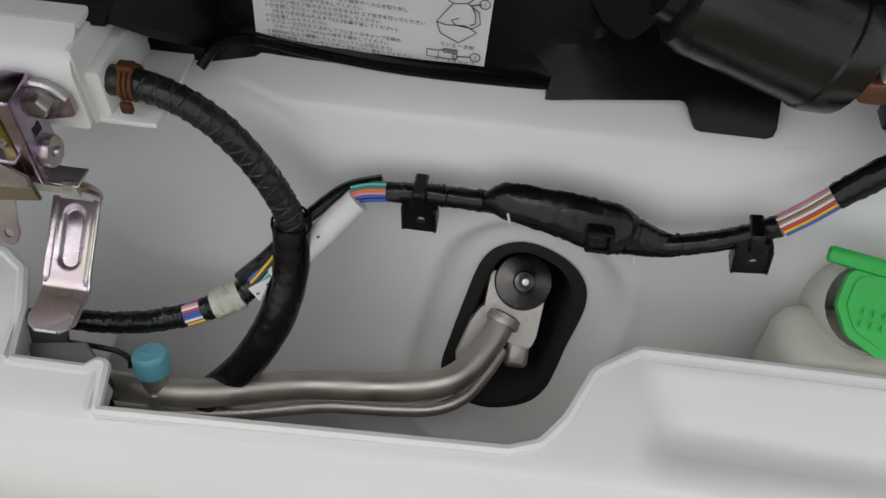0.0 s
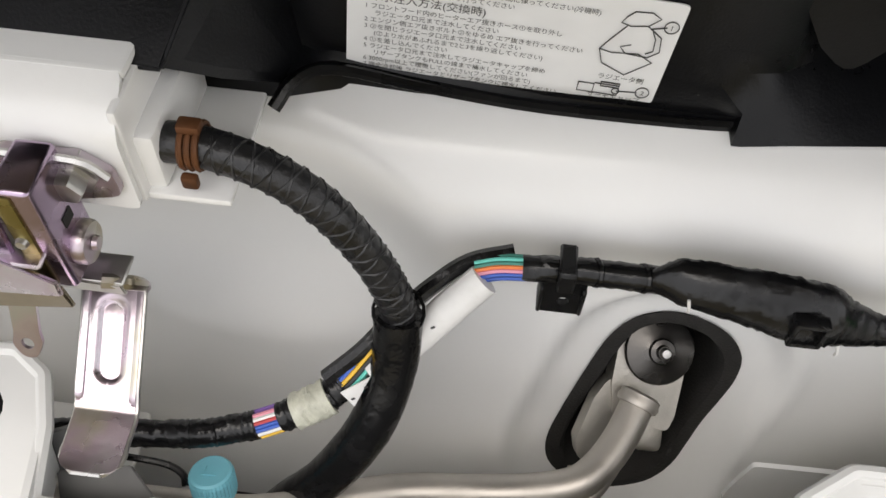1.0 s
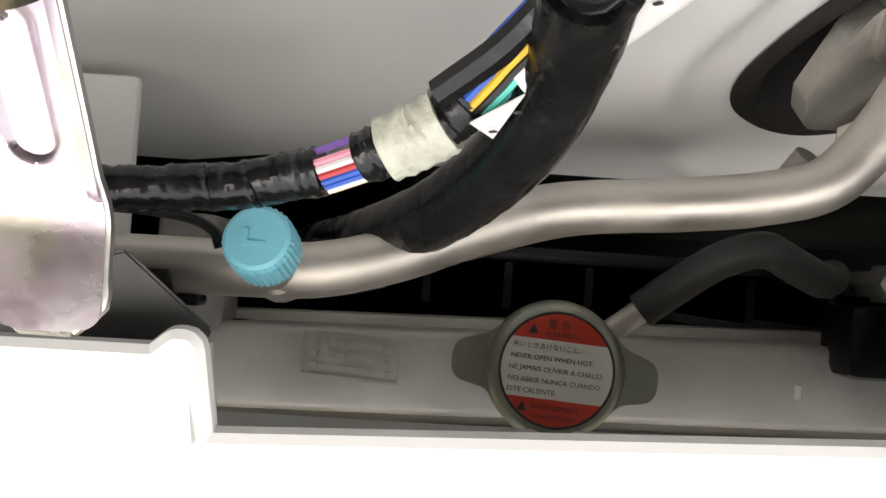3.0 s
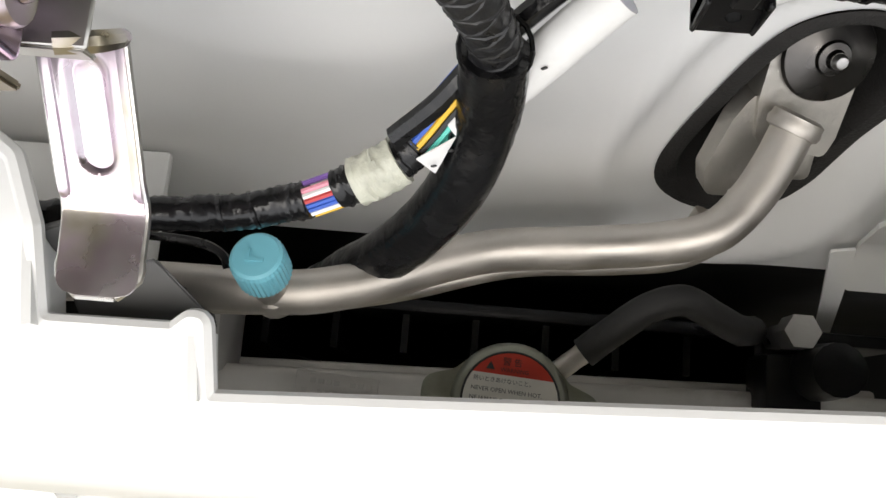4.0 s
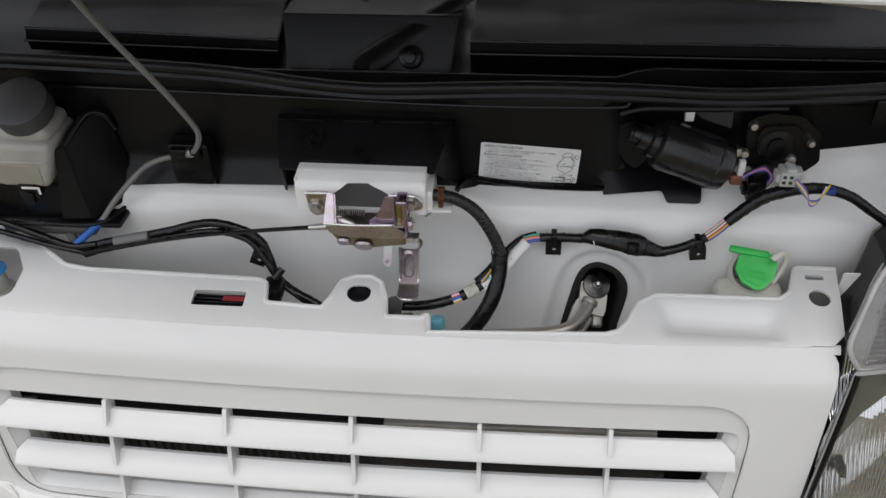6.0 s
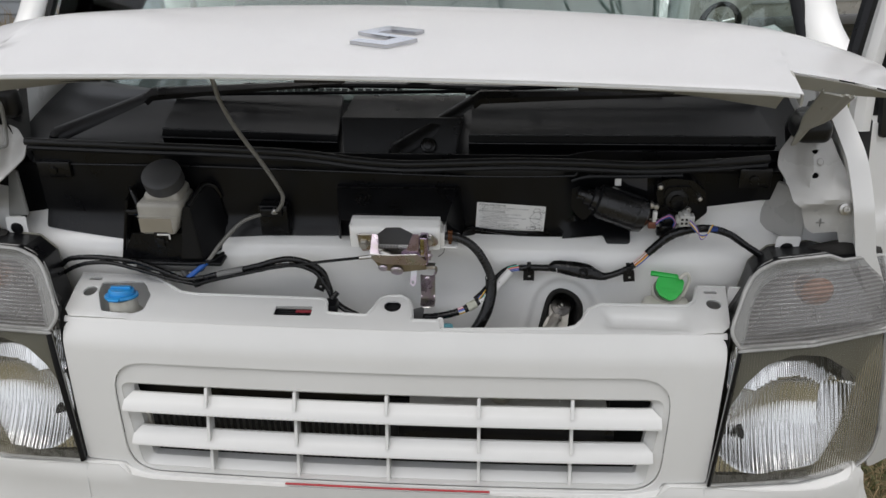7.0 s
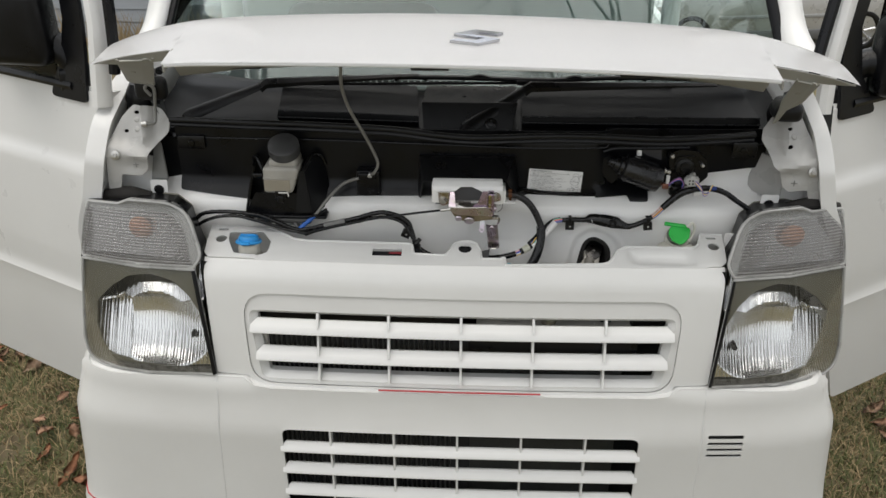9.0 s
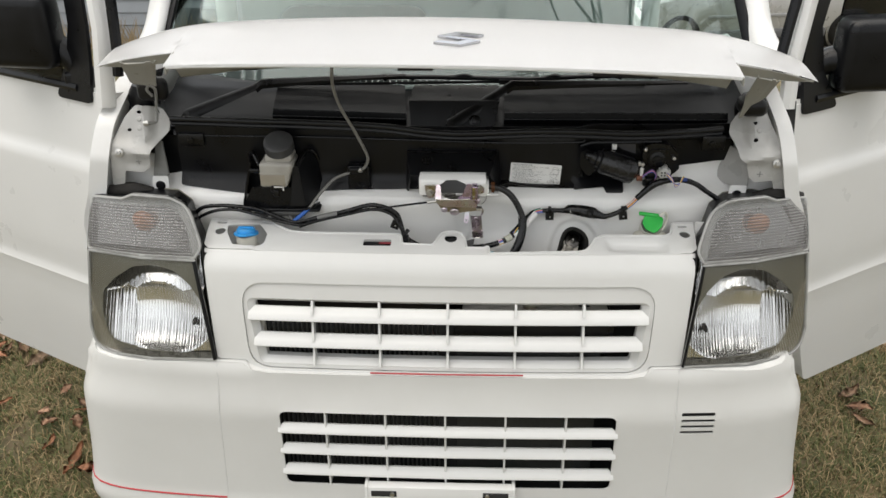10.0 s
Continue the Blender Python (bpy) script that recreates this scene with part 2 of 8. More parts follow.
def clear_mat(name, tint, ior=1.5, rough=0.0, ribs=None, haze=0.0, haze_col=(0.6, 0.6, 0.58)):
    """A clear pane: light passes straight on, and its gloss grows towards grazing. ribs: direction, count, depth, shade of the flutes."""
    m = bpy.data.materials.new(name)
    m.use_nodes = True
    nt = m.node_tree
    nt.nodes.remove(nt.nodes["Principled BSDF"])
    tr, gl, mx, fr = nt.nodes.new("ShaderNodeBsdfTransparent"), nt.nodes.new("ShaderNodeBsdfGlossy"), nt.nodes.new("ShaderNodeMixShader"), nt.nodes.new("ShaderNodeFresnel")
    tr.inputs[0].default_value = (*tint, 1)
    gl.inputs["Roughness"].default_value = rough
    fr.inputs[0].default_value = ior
    nt.links.new(fr.outputs[0], mx.inputs[0])
    nt.links.new(tr.outputs[0], mx.inputs[1])
    nt.links.new(gl.outputs[0], mx.inputs[2])
    nt.links.new(mx.outputs[0], nt.nodes["Material Output"].inputs[0])
    df = None
    if haze:
        df, hz = nt.nodes.new("ShaderNodeBsdfDiffuse"), nt.nodes.new("ShaderNodeMixShader")
        df.inputs[0].default_value = (*haze_col, 1)
        hz.inputs[0].default_value = haze
        nt.links.new(mx.outputs[0], hz.inputs[1])
        nt.links.new(df.outputs[0], hz.inputs[2])
        nt.links.new(hz.outputs[0], nt.nodes["Material Output"].inputs[0])
    if ribs:
        way, freq, deep, shade = ribs
        tc, w, bp, cr = nt.nodes.new("ShaderNodeTexCoord"), nt.nodes.new("ShaderNodeTexWave"), nt.nodes.new("ShaderNodeBump"), nt.nodes.new("ShaderNodeMixRGB")
        w.wave_type, w.bands_direction, w.wave_profile = "BANDS", way, "SIN"
        w.inputs["Scale"].default_value = freq
        nt.links.new(tc.outputs["Object"], w.inputs["Vector"])
        bp.inputs["Strength"].default_value, bp.inputs["Distance"].default_value = deep, 0.001
        nt.links.new(w.outputs["Fac"], bp.inputs["Height"])
        nt.links.new(bp.outputs[0], gl.inputs["Normal"])
        if df:
            nt.links.new(bp.outputs[0], df.inputs["Normal"])
        cr.inputs[1].default_value = (*[c * shade for c in tint], 1)
        cr.inputs[2].default_value = (*tint, 1)
        nt.links.new(w.outputs["Fac"], cr.inputs[0])
        nt.links.new(cr.outputs[0], tr.inputs[0])
    return m


M_PAINT = mat("white_body_paint", (0.71, 0.71, 0.70), 0.3, var=0.015, scale=6, bump=0.0, coat=0.2, spec=0.35, rvar=0.04)
M_SKIN = mat("white_bonnet_paint", (0.79, 0.79, 0.795), 0.22, var=0.006, scale=3, bump=0.0, coat=0.35, spec=0.4, rvar=0.0)
# inner wing's white paint greyed, standing in for shade under the bonnet
M_WING = mat("white_paint_in_bonnet_shade", (0.43, 0.425, 0.41), 0.32, var=0.10, scale=14, bump=0.04, bscale=400, dirt=0.08, coat=0.1)
M_PANEL = mat("white_painted_plastic", (0.655, 0.655, 0.64), 0.34, var=0.02, scale=9, bump=0.02, bscale=900, coat=0.15, dirt=0.05, dirt_col=(0.5, 0.48, 0.43), rvar=0.06)
M_BAY = mat("off_white_bay_paint", (0.86, 0.855, 0.835), 0.22, var=0.035, scale=9, bump=0.03, bscale=500, coat=0.25, rvar=0.05)
M_BLACK = mat("black_plastic", (0.0040, 0.0042, 0.0052), 0.34, var=0.2, scale=20, bump=0.10, bscale=900, dirt=0.10, dirt_col=(0.009, 0.0095, 0.011), spec=0.29)
M_BLACK2 = mat("black_gloss_plastic", (0.0045, 0.0045, 0.005), 0.3, var=0.2, scale=40, bump=0.05, bscale=500, dirt=0.08, dirt_col=(0.03, 0.029, 0.028), spec=0.35)
M_RUBBER = mat("black_rubber", (0.006, 0.006, 0.0068), 0.38, var=0.25, scale=60, bump=0.1, bscale=500, dirt=0.15, dirt_col=(0.035, 0.033, 0.03), spec=0.35)
M_TAPE = mat("black_vinyl_tape", (0.005, 0.005, 0.0055), 0.24, var=0.3, scale=80, bump=0.6, bscale=140, dirt=0.1, dirt_col=(0.045, 0.042, 0.04), spec=0.4)
# near-black fill, mostly for holes and hollows: their shade put in as colour
M_DARK = mat("dark_shade_fill", (0.02, 0.02, 0.02), 0.8, var=0.3, scale=15, bump=0.1)
M_ALU = mat("dull_aluminium", (0.49, 0.46, 0.42), 0.50, metal=1.0, var=0.14, scale=45, bump=0.1, bscale=400, dirt=0.25, dirt_col=(0.30, 0.25, 0.20))
M_STEEL = mat("bright_steel", (0.56, 0.55, 0.53), 0.36, metal=1.0, var=0.1, scale=60, bump=0.08, bscale=500, dirt=0.15, dirt_col=(0.3, 0.25, 0.2))
M_GLASS = clear_mat("clear_glass", (0.81, 0.885, 0.865))


# ---- ground ----
def ground_mat():
    m = mat("winter_lawn", (0.12, 0.088, 0.045), 0.9, var=0.35, scale=3, bump=0.6, bscale=60)
    nt = m.node_tree
    b = nt.nodes["Principled BSDF"]
    old = b.inputs["Base Color"].links[0].from_socket
    tc = nt.nodes.new("ShaderNodeTexCoord")
    n = nt.nodes.new("ShaderNodeTexNoise")
    n.inputs["Scale"].default_value = 7
    n.inputs["Detail"].default_value = 8
    n.inputs["Roughness"].default_value = 0.7
    nt.links.new(tc.outputs["Object"], n.inputs["Vector"])
    mr = nt.nodes.new("ShaderNodeMapRange")
    mr.inputs[1].default_value, mr.inputs[2].default_value = 0.42, 0.62
    nt.links.new(n.outputs["Fac"], mr.inputs[0])
    mx = nt.nodes.new("ShaderNodeMixRGB")
    mx.inputs[2].default_value = (0.050, 0.060, 0.02, 1)
    nt.links.new(mr.outputs[0], mx.inputs[0])
    nt.links.new(old, mx.inputs[1])
    nt.links.new(mx.outputs[0], b.inputs["Base Color"])
    return m


def ground_z(x, y):
    """Level round the truck, falling away to a lower stretch behind it."""
    def ease(t):
        t = min(1, max(0, t))
        return t * t * (3 - 2 * t)

    z = -1.82 * ease((y - 4.5) / 6.5) 
    r = math.hypot(x, y)
    return z + (0.0 if r < 30 else noise.noise(Vector((x, y, 0)) * 0.02) * min(1.5, (r - 30) * 0.01))


spans = [-400, -250, -150, -90, -60, -40, -28, -20, -14, -10, -7] + [-5 + 0.5 * k for k in range(41)] + [16, 18, 21, 25, 32, 45, 70, 110, 180, 280, 400]
bm = bmesh.new()
net = [[bm.verts.new((x, y, ground_z(x, y))) for y in spans] for x in spans]
for a, b in zip(net, net[1:]):
    for k in range(len(spans) - 1):
        bm.faces.new((a[k], b[k], b[k + 1], a[k + 1]))
M_GROUND = ground_mat()
tagged(part("ground", bm, M_GROUND), "patchy winter lawn of brown and green grass", "grass", kind="structure")

# ---- the truck's front ----
truck = thing("pickup_truck", "small white cab-over pickup truck with its bonnet propped open", "truck")


def bulge(x):
    return 0.055 * x * x


FACE = [(0.62, -0.048), (0.66, -0.045), (0.70, -0.040), (0.75, -0.033), (0.80, -0.0245), (0.846, -0.0155), (0.872, -0.0095), (0.882, -0.0066), (0.888, -0.0028), (0.893, 0.0012), (0.904, 0.0108), (0.909, 0.0155)]


def face_y(x, z):
    return smooth_table(FACE, z) + bulge(x)


def mirrored(half):
    """A closed outline from its half with x above zero, listed from the bottom up."""
    return [(x, z) for x, z in half] + [(-x, z) for x, z in reversed(half)]


FRAME = rounded([(-0.396, 0.672), (0.396, 0.672), (0.407, 0.854), (-0.407, 0.854)], 0.05, 6)
OPENING = rounded([(-0.376, 0.681), (0.376, 0.681), (0.397, 0.8195), (-0.397, 0.8195)], 0.014, 4)
THROAT = rounded([(-0.364, 0.691), (0.364, 0.691), (0.3825, 0.8095), (-0.3825, 0.8095)], 0.006, 4)
front_outline = rounded(mirrored([(0.388, 0.664), (0.402, 0.688), (0.4635, 0.690), (0.477, 0.906)]), [0.02, 0.006, 0.006, 0.015, 0.015, 0.006, 0.006, 0.02], 4)
front_panel = part("front_panel", sheet(front_outline, [FRAME], lambda x, z: (x, face_y(x, z), z), 0.0035, 0.010, 0.0095), M_PANEL, truck, "white painted plastic panel with a louvred opening")


part("grille_surround", sheet([V(p.x * 0.9985, 0.763 + (p.y - 0.763) * 0.993) for p in FRAME], [OPENING], lambda x, z: (x, face_y(x, z) + 0.0045, z), 0.004, 0.012, 0.02), M_PANEL, front_panel)


def ring_wall(a, b, fa, fb, cuts=24):
    """A sloping wall between two loops with as many corners each."""
    bm = bmesh.new()
    rows = []
    for loop, f in ((a, fa), (b, fb)):
        pts = []
        for i, p in enumerate(loop):
            q = loop[(i + 1) % len(loop)]
            k = cuts if (a[(i + 1) % len(a)] - a[i]).length > 0.08 else 1
            pts += [p.lerp(q, j / k) for j in range(k)]
        rows.append([bm.verts.new(f(p.x, p.y)) for p in pts])
    for k in range(len(rows[0])):
        bm.faces.new((rows[0][k - 1], rows[0][k], rows[1][k], rows[1][k - 1]))
    return bm


part("grille_throat", ring_wall(OPENING, THROAT, lambda x, z: (x, face_y(x, z) + 0.006, z), lambda x, z: (x, face_y(x, z) + 0.017, z)), M_PANEL, front_panel)
part("throat_edge", ring_wall(THROAT, THROAT, lambda x, z: (x, face_y(x, z) + 0.017, z), lambda x, z: (x, face_y(x, z) + 0.030, z)), M_PANEL, front_panel)


def louvre(half, ztop, zlow, deep=0.012, fy=face_y, n=24, out=0.006):
    """A sloping slat between two ends, with a rounded nose."""
    sec = [(deep + 0.002, ztop - 0.004), (deep, ztop), (deep - 0.004, ztop + 0.0005), ((deep - out) / 2 - 0.001, (ztop + zlow) / 2 + 0.002), (-out, zlow + 0.005), (-out, zlow + 0.001), (-out + 0.003, zlow - 0.001), (deep - 0.004, zlow + 0.010)]
    bm = bmesh.new()
    rings = []
    for i in range(n + 1):
        x = -half + 2 * half * i / n
        ring = []
        for k, (dy, z) in enumerate(sec):
            s = 1.0
            if i in (0, n):
                s = 0.97 if k < 3 else 1.0
            ring.append(bm.verts.new((x * s, fy(x, z) + dy, z)))
        rings.append(ring)
    m = len(sec)
    for a, b in zip(rings, rings[1:]):
        for k in range(m):
            bm.faces.new((a[k], a[(k + 1) % m], b[(k + 1) % m], b[k]))
    bm.faces.new(rings[0])
    bm.faces.new(rings[-1][::-1])
    return bm


for half, zt, zl in ((0.393, 0.8005, 0.7790), (0.3845, 0.7455, 0.7235)):
    part("slat", louvre(half, zt, zl, 0.014, face_y, 24, 0.007), M_PANEL, front_panel, smooth=50)
for x in (-0.265, -0.1325, 0.002, 0.135, 0.2675):
    for z0, z1 in ((0.793, 0.8165), (0.737, 0.782), (0.684, 0.727)):
        g = bmesh.new()
        zm = (z0 + z1) / 2
        pts = [(face_y(x, z1) + 0.004, z1), (face_y(x, z0) - 0.005, z0), (face_y(x, z0) + 0.02, z0), (face_y(x, z1) + 0.022, z1)]
        a = [g.verts.new((x - 0.0022, y, z)) for y, z in pts]
        b = [g.verts.new((x + 0.0022, y, z)) for y, z in pts]
        g.faces.new(a)
        g.faces.new(b[::-1])
        for k in range(4):
            g.faces.new((a[k - 1], a[k], b[k], b[k - 1]))
        part("divider", g, M_PANEL, front_panel, smooth=0)

# the flange on top, with its tabs, notches and openings
BACK = [(-0.486, 0.120), (-0.372, 0.120), (-0.340, 0.098), (-0.318, 0.083), (-0.29, 0.078), (-0.101, 0.074), (-0.093, 0.070), (-0.089, 0.046), (-0.030, 0.043), (-0.022, 0.056), (-0.014, 0.077), (-0.002, 0.084), (0.016, 0.085),
        (0.028, 0.077), (0.034, 0.06), (0.037, 0.036), (0.072, 0.0365), (0.0762, 0.0400), (0.0795, 0.0400), (0.0818, 0.0200), (0.255, 0.0285), (0.268, 0.033), (0.278, 0.045), (0.288, 0.066), (0.306, 0.078), (0.428, 0.080), (0.440, 0.090), (0.4495, 0.122), (0.490, 0.122)]


def flange_z(x, y):
    z = smooth_table([(0.013, 0.9085), (0.018, 0.9105), (0.030, 0.9130), (0.045, 0.9165), (0.065, 0.9215), (0.10, 0.926)], y - bulge(x))
    if 0.305 < x < 0.432 and 0.027 < y < 0.072:
        e = min(x - 0.305, 0.432 - x, y - 0.027, 0.072 - y) / 0.020
        e = min(1, e)
        z -= 0.011 * e * e * (3 - 2 * e)
    if x < -0.38 or x > 0.444:
        z += 0.003
    return z


FRONT = [(0.482, 0.026 + bulge(0.48))] + [(x, 0.0140 + bulge(x)) for x in (0.47, 0.3, 0.15, 0.0, -0.15, -0.3, -0.47)] + [(-0.480, 0.026 + bulge(0.48))]
CAP_HOLE = rounded([(-0.424, 0.036), (-0.442, 0.072), (-0.446, 0.098), (-0.380, 0.101), (-0.361, 0.072), (-0.362, 0.040), (-0.390, 0.032)], [0.01, 0.01, 0.006, 0.01, 0.012, 0.014, 0.02], 3)
flange_outline = rounded(BACK + FRONT, [0.003] + [0.012] * 3 + [0.006] * 4 + [0.004] * 8 + [0.002] * 6 + [0.006] * 10 + [0.002] * 9, 3)
holes = [oval(-0.4565, 0.076, 0.0105, 0.0105, 16), oval(0.466, 0.080, 0.0105, 0.0105, 16), oval(0.006, 0.062, 0.0125, 0.0095, 18), CAP_HOLE, rrect(-0.166, -0.111, 0.038, 0.056, 0.002, 2), rrect(0.457, 0.475, 0.104, 0.110, 0.001, 2), rrect(-0.470, -0.450, 0.102, 0.109, 0.001, 2)]
flange = part("top_flange", sheet(flange_outline, holes, lambda x, y: (x, y, flange_z(x, y)), 0.003, 0.006, 0.008), M_PANEL, front_panel)
part("flange_lip", tube([(x, y - 0.001, flange_z(x, y - 0.003) - 0.0006) for x, y in [(p.x, p.y) for p in rounded(BACK, [0.0] + [0.012] * 3 + [0.006] * 4 + [0.004] * 8 + [0.002] * 4 + [0.006] * 8 + [0.0], 3)]], 0.0028, 8, 1), M_PANEL, front_panel)
part("flange_skirt", join(*[loft(lambda u, v, a=a, b=b, d=d: (a[0] + (b[0] - a[0]) * u, a[1] + (b[1] - a[1]) * u - 0.002, flange_z(*a) - 0.001 - d * v), 4, 1, 0.0025) for a, b, d in (((0.266, 0.032), (0.278, 0.045), 0.03), ((0.278, 0.045), (0.289, 0.066), 0.03), ((0.289, 0.066), (0.308, 0.077), 0.025), ((0.308, 0.077), (0.43, 0.079), 0.018), ((0.083, 0.0200), (0.255, 0.0285), 0.012), ((0.0780, 0.039), (0.0805, 0.0205), 0.02), ((0.034, 0.06), (0.038, 0.036), 0.02))]), M_PANEL, front_panel)
# step where the flange meets the rolled front edge
ROLL = [(0.0103, 0.9035), (0.0122, 0.9058), (0.0140, 0.9078), (0.0154, 0.9090), (0.0166, 0.9095), (0.0178, 0.9094), (0.0188, 0.9087)]
part("front_roll", loft(lambda u, v: (lambda x, k: (x, k[0] + bulge(x), k[1]))(-0.477 + 0.954 * u, ROLL[round(v * 6)]), 40, 6, 0.002), M_PANEL, front_panel)
# hole liners and the sticker slot
part("grommet", lathe([(0.0, -0.004), (0.012, -0.004), (0.0128, 0.0006), (0.0105, 0.0012), (0.0098, -0.002), (0.0, -0.003)], pose(0.006, 0.062, 0.9195), 20), M_BLACK, front_panel)
M_RED = mat("red_print", (0.26, 0.025, 0.035), 0.45, var=0.05, bump=0.0)
slot = part("slot_louvre", join(rbox(-0.168, -0.109, 0.036, 0.058, 0.908, 0.9105, 0.0), *[rbox(-0.166, -0.111, y, y + 0.002, 0.9105, 0.9128 + 0.12 * (y - 0.040), 0.0004, 1) for y in (0.040, 0.0445, 0.049, 0.0535)]), M_BLACK, front_panel)
part("red_sticker", rbox(-0.135, -0.112, 0.0455, 0.0525, 0.9146, 0.9151, 0.0), M_RED, front_panel, "red sticker")

# ---- bumper ----
PLAN = [(0, -0.062), (0.2, -0.060), (0.4, -0.055), (0.5, -0.051), (0.58, -0.046), (0.66, -0.037), (0.72, -0.025), (0.765, -0.004), (0.788, 0.03), (0.798, 0.08), (0.802, 0.2), (0.803, 0.35)]
plan_path = smooth_path([(x, y, 0) for x, y in PLAN], 6)
plan_len = [0.0]
for a, b in zip(plan_path, plan_path[1:]):
    plan_len.append(plan_len[-1] + (b - a).length)
BUMP = [(0.20, 0.030), (0.25, 0.004), (0.31, -0.006), (0.330, -0.006), (0.340, 0.0), (0.40, 0.0), (0.50, -0.001), (0.578, -0.003), (0.586, -0.001), (0.62, 0.005), (0.645, 0.008), (0.668, 0.0085), (0.680, 0.011), (0.690, 0.020), (0.694, 0.034)]
FLARE = [(0.20, 0.0), (0.30, -0.020), (0.34, -0.016), (0.42, -0.006), (0.50, 0.002), (0.568, 0.010), (0.62, 0.022), (0.645, 0.028), (0.69, 0.036)]


def bumper_at(s, z):
    """A place on the bumper's skin, s metres round its plan from the middle."""
    q = min(abs(s), plan_len[-1] - 1e-6)
    k = max(i for i in range(len(plan_len) - 1) if plan_len[i] <= q)
    f = (q - plan_len[k]) / (plan_len[k + 1] - plan_len[k])
    p = plan_path[k].lerp(plan_path[k + 1], f)
    d = (plan_path[k + 1] - plan_path[k]).normalized()
    nrm = V(d.y, -d.x, 0)
    p = p - nrm * smooth_table(BUMP, z)
    w = min(1, max(0, (p.x - 0.50) / 0.25))
    p.x -= (smooth_table(FLARE, z) + (0.042 if s > 0 else -0.008)) * w * w * (3 - 2 * w)
    return V(p.x if s >= 0 else -p.x, p.y, z)


LOWER = rrect(-0.344, 0.344, 0.386, 0.580, 0.016, 4)
slots = [rrect(0.474, 0.548, 0.5815 - 0.0148 * k, 0.5895 - 0.0148 * k, 0.0035, 2) for k in range(4)]
S = plan_len[-1] - 0.01
TOP_EDGE = [(0.36, 0.6685), (0.392, 0.6735), (0.405, 0.688), (0.47, 0.688), (0.60, 0.682), (0.70, 0.677), (0.76, 0.680), (0.80, 0.690), (2.0, 0.690)]
bump_outline = [(-S, 0.20), (S, 0.20), (S, 0.690)] + [(x, z) for x, z in reversed(TOP_EDGE[:-1])] + [(-x, z) for x, z in TOP_EDGE[:-1]] + [(-S, 0.690)]
bumper = part("bumper", sheet(bump_outline, [LOWER] + slots, bumper_at, 0.004, 0.015, 0.02), M_PANEL, truck, "white painted plastic bumper with louvres")
part("shelf", loft(lambda u, v: (lambda p: (p.x * (1 - 0.04 * v), p.y + (0.07 if p.z > 0.68 else 0.03) * v, p.z + 0.001 * v))(bumper_at(-S + 2 * S * u, lerp_table(TOP_EDGE, abs(-S + 2 * S * u)) - 0.0015)), 120, 1, 0.003), M_PANEL, bumper)
for s in (-1, 1):
    part("seam", tube([bumper_at(s * ((0.464 if s < 0 else 0.461) + (0.045 if s < 0 else 0.015) * (0.68 - z)), z) + V(0, 0.0006, 0) for z in (0.686, 0.66, 0.62, 0.58, 0.5, 0.42, 0.345)], 0.0016, 6, 3), mat("seam_gap", (0.62, 0.62, 0.61), 0.6, bump=0), bumper)


def bump_y(x, z):
    return bumper_at(x, z).y


for zt, zl in ((0.546, 0.527), (0.492, 0.472), (0.436, 0.415)):
    part("slat", louvre(0.349, zt, zl, 0.010, bump_y, 16, 0.006), M_PANEL, bumper, smooth=50)
for x in (-0.25, -0.126, -0.003, 0.12, 0.243):
    for z0, z1 in ((0.540, 0.580), (0.486, 0.530), (0.430, 0.475), (0.386, 0.418)):
        y = bump_y(x, 0.5)
        part("divider", rbox(x - 0.002, x + 0.002, y + 0.001, y + 0.02, z0, z1, 0.0006, 1), M_PANEL, bumper, smooth=0)
M_STRIPE = mat("red_pinstripe", (0.40, 0.025, 0.03), 0.4, var=0.1, bump=0)
part("pinstripe", tube([(x, bumper_at(x, 0.6745).y - 0.0004, 0.6745) for x in np.linspace(-0.152, 0.152, 9)], 0.0017, 6, 1), M_STRIPE, bumper, "red pinstripe")
for s in (-1, 1):
    part("pinstripe", tube([bumper_at(s * q, 0.338) + V(0, -0.001, 0) for q in np.linspace(0.482, 0.86, 16)], 0.0022, 6, 1), M_STRIPE, bumper, "red pinstripe")
plate = part("plate_bracket", join(rbox(-0.170, 0.140, -0.084, -0.062, 0.26, 0.4035, 0.004), rbox(-0.174, -0.167, -0.086, -0.05, 0.26, 0.406, 0.002), rbox(0.137, 0.144, -0.086, -0.05, 0.26, 0.406, 0.002)), M_PANEL, bumper)
for s in (-1, 1):
    # near-black block in place of the shade in the bolt's recess
    part("bolt_recess", rbox(s * 0.118 - 0.042, s * 0.118 + 0.012, -0.0855, -0.082, 0.3795, 0.3945, 0.001), M_DARK, plate)
    part("bolt", lathe([(0, 0.004), (0.005, 0.003), (0.0055, 0), (0.0055, -0.004)], axis_pose((s * 0.10 - 0.015, -0.0855, 0.387), (0, -1, 0)), 6), M_STEEL, plate)
# added dark sheet that gives the vent slots their shade
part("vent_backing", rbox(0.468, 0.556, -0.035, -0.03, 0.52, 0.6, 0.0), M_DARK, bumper)

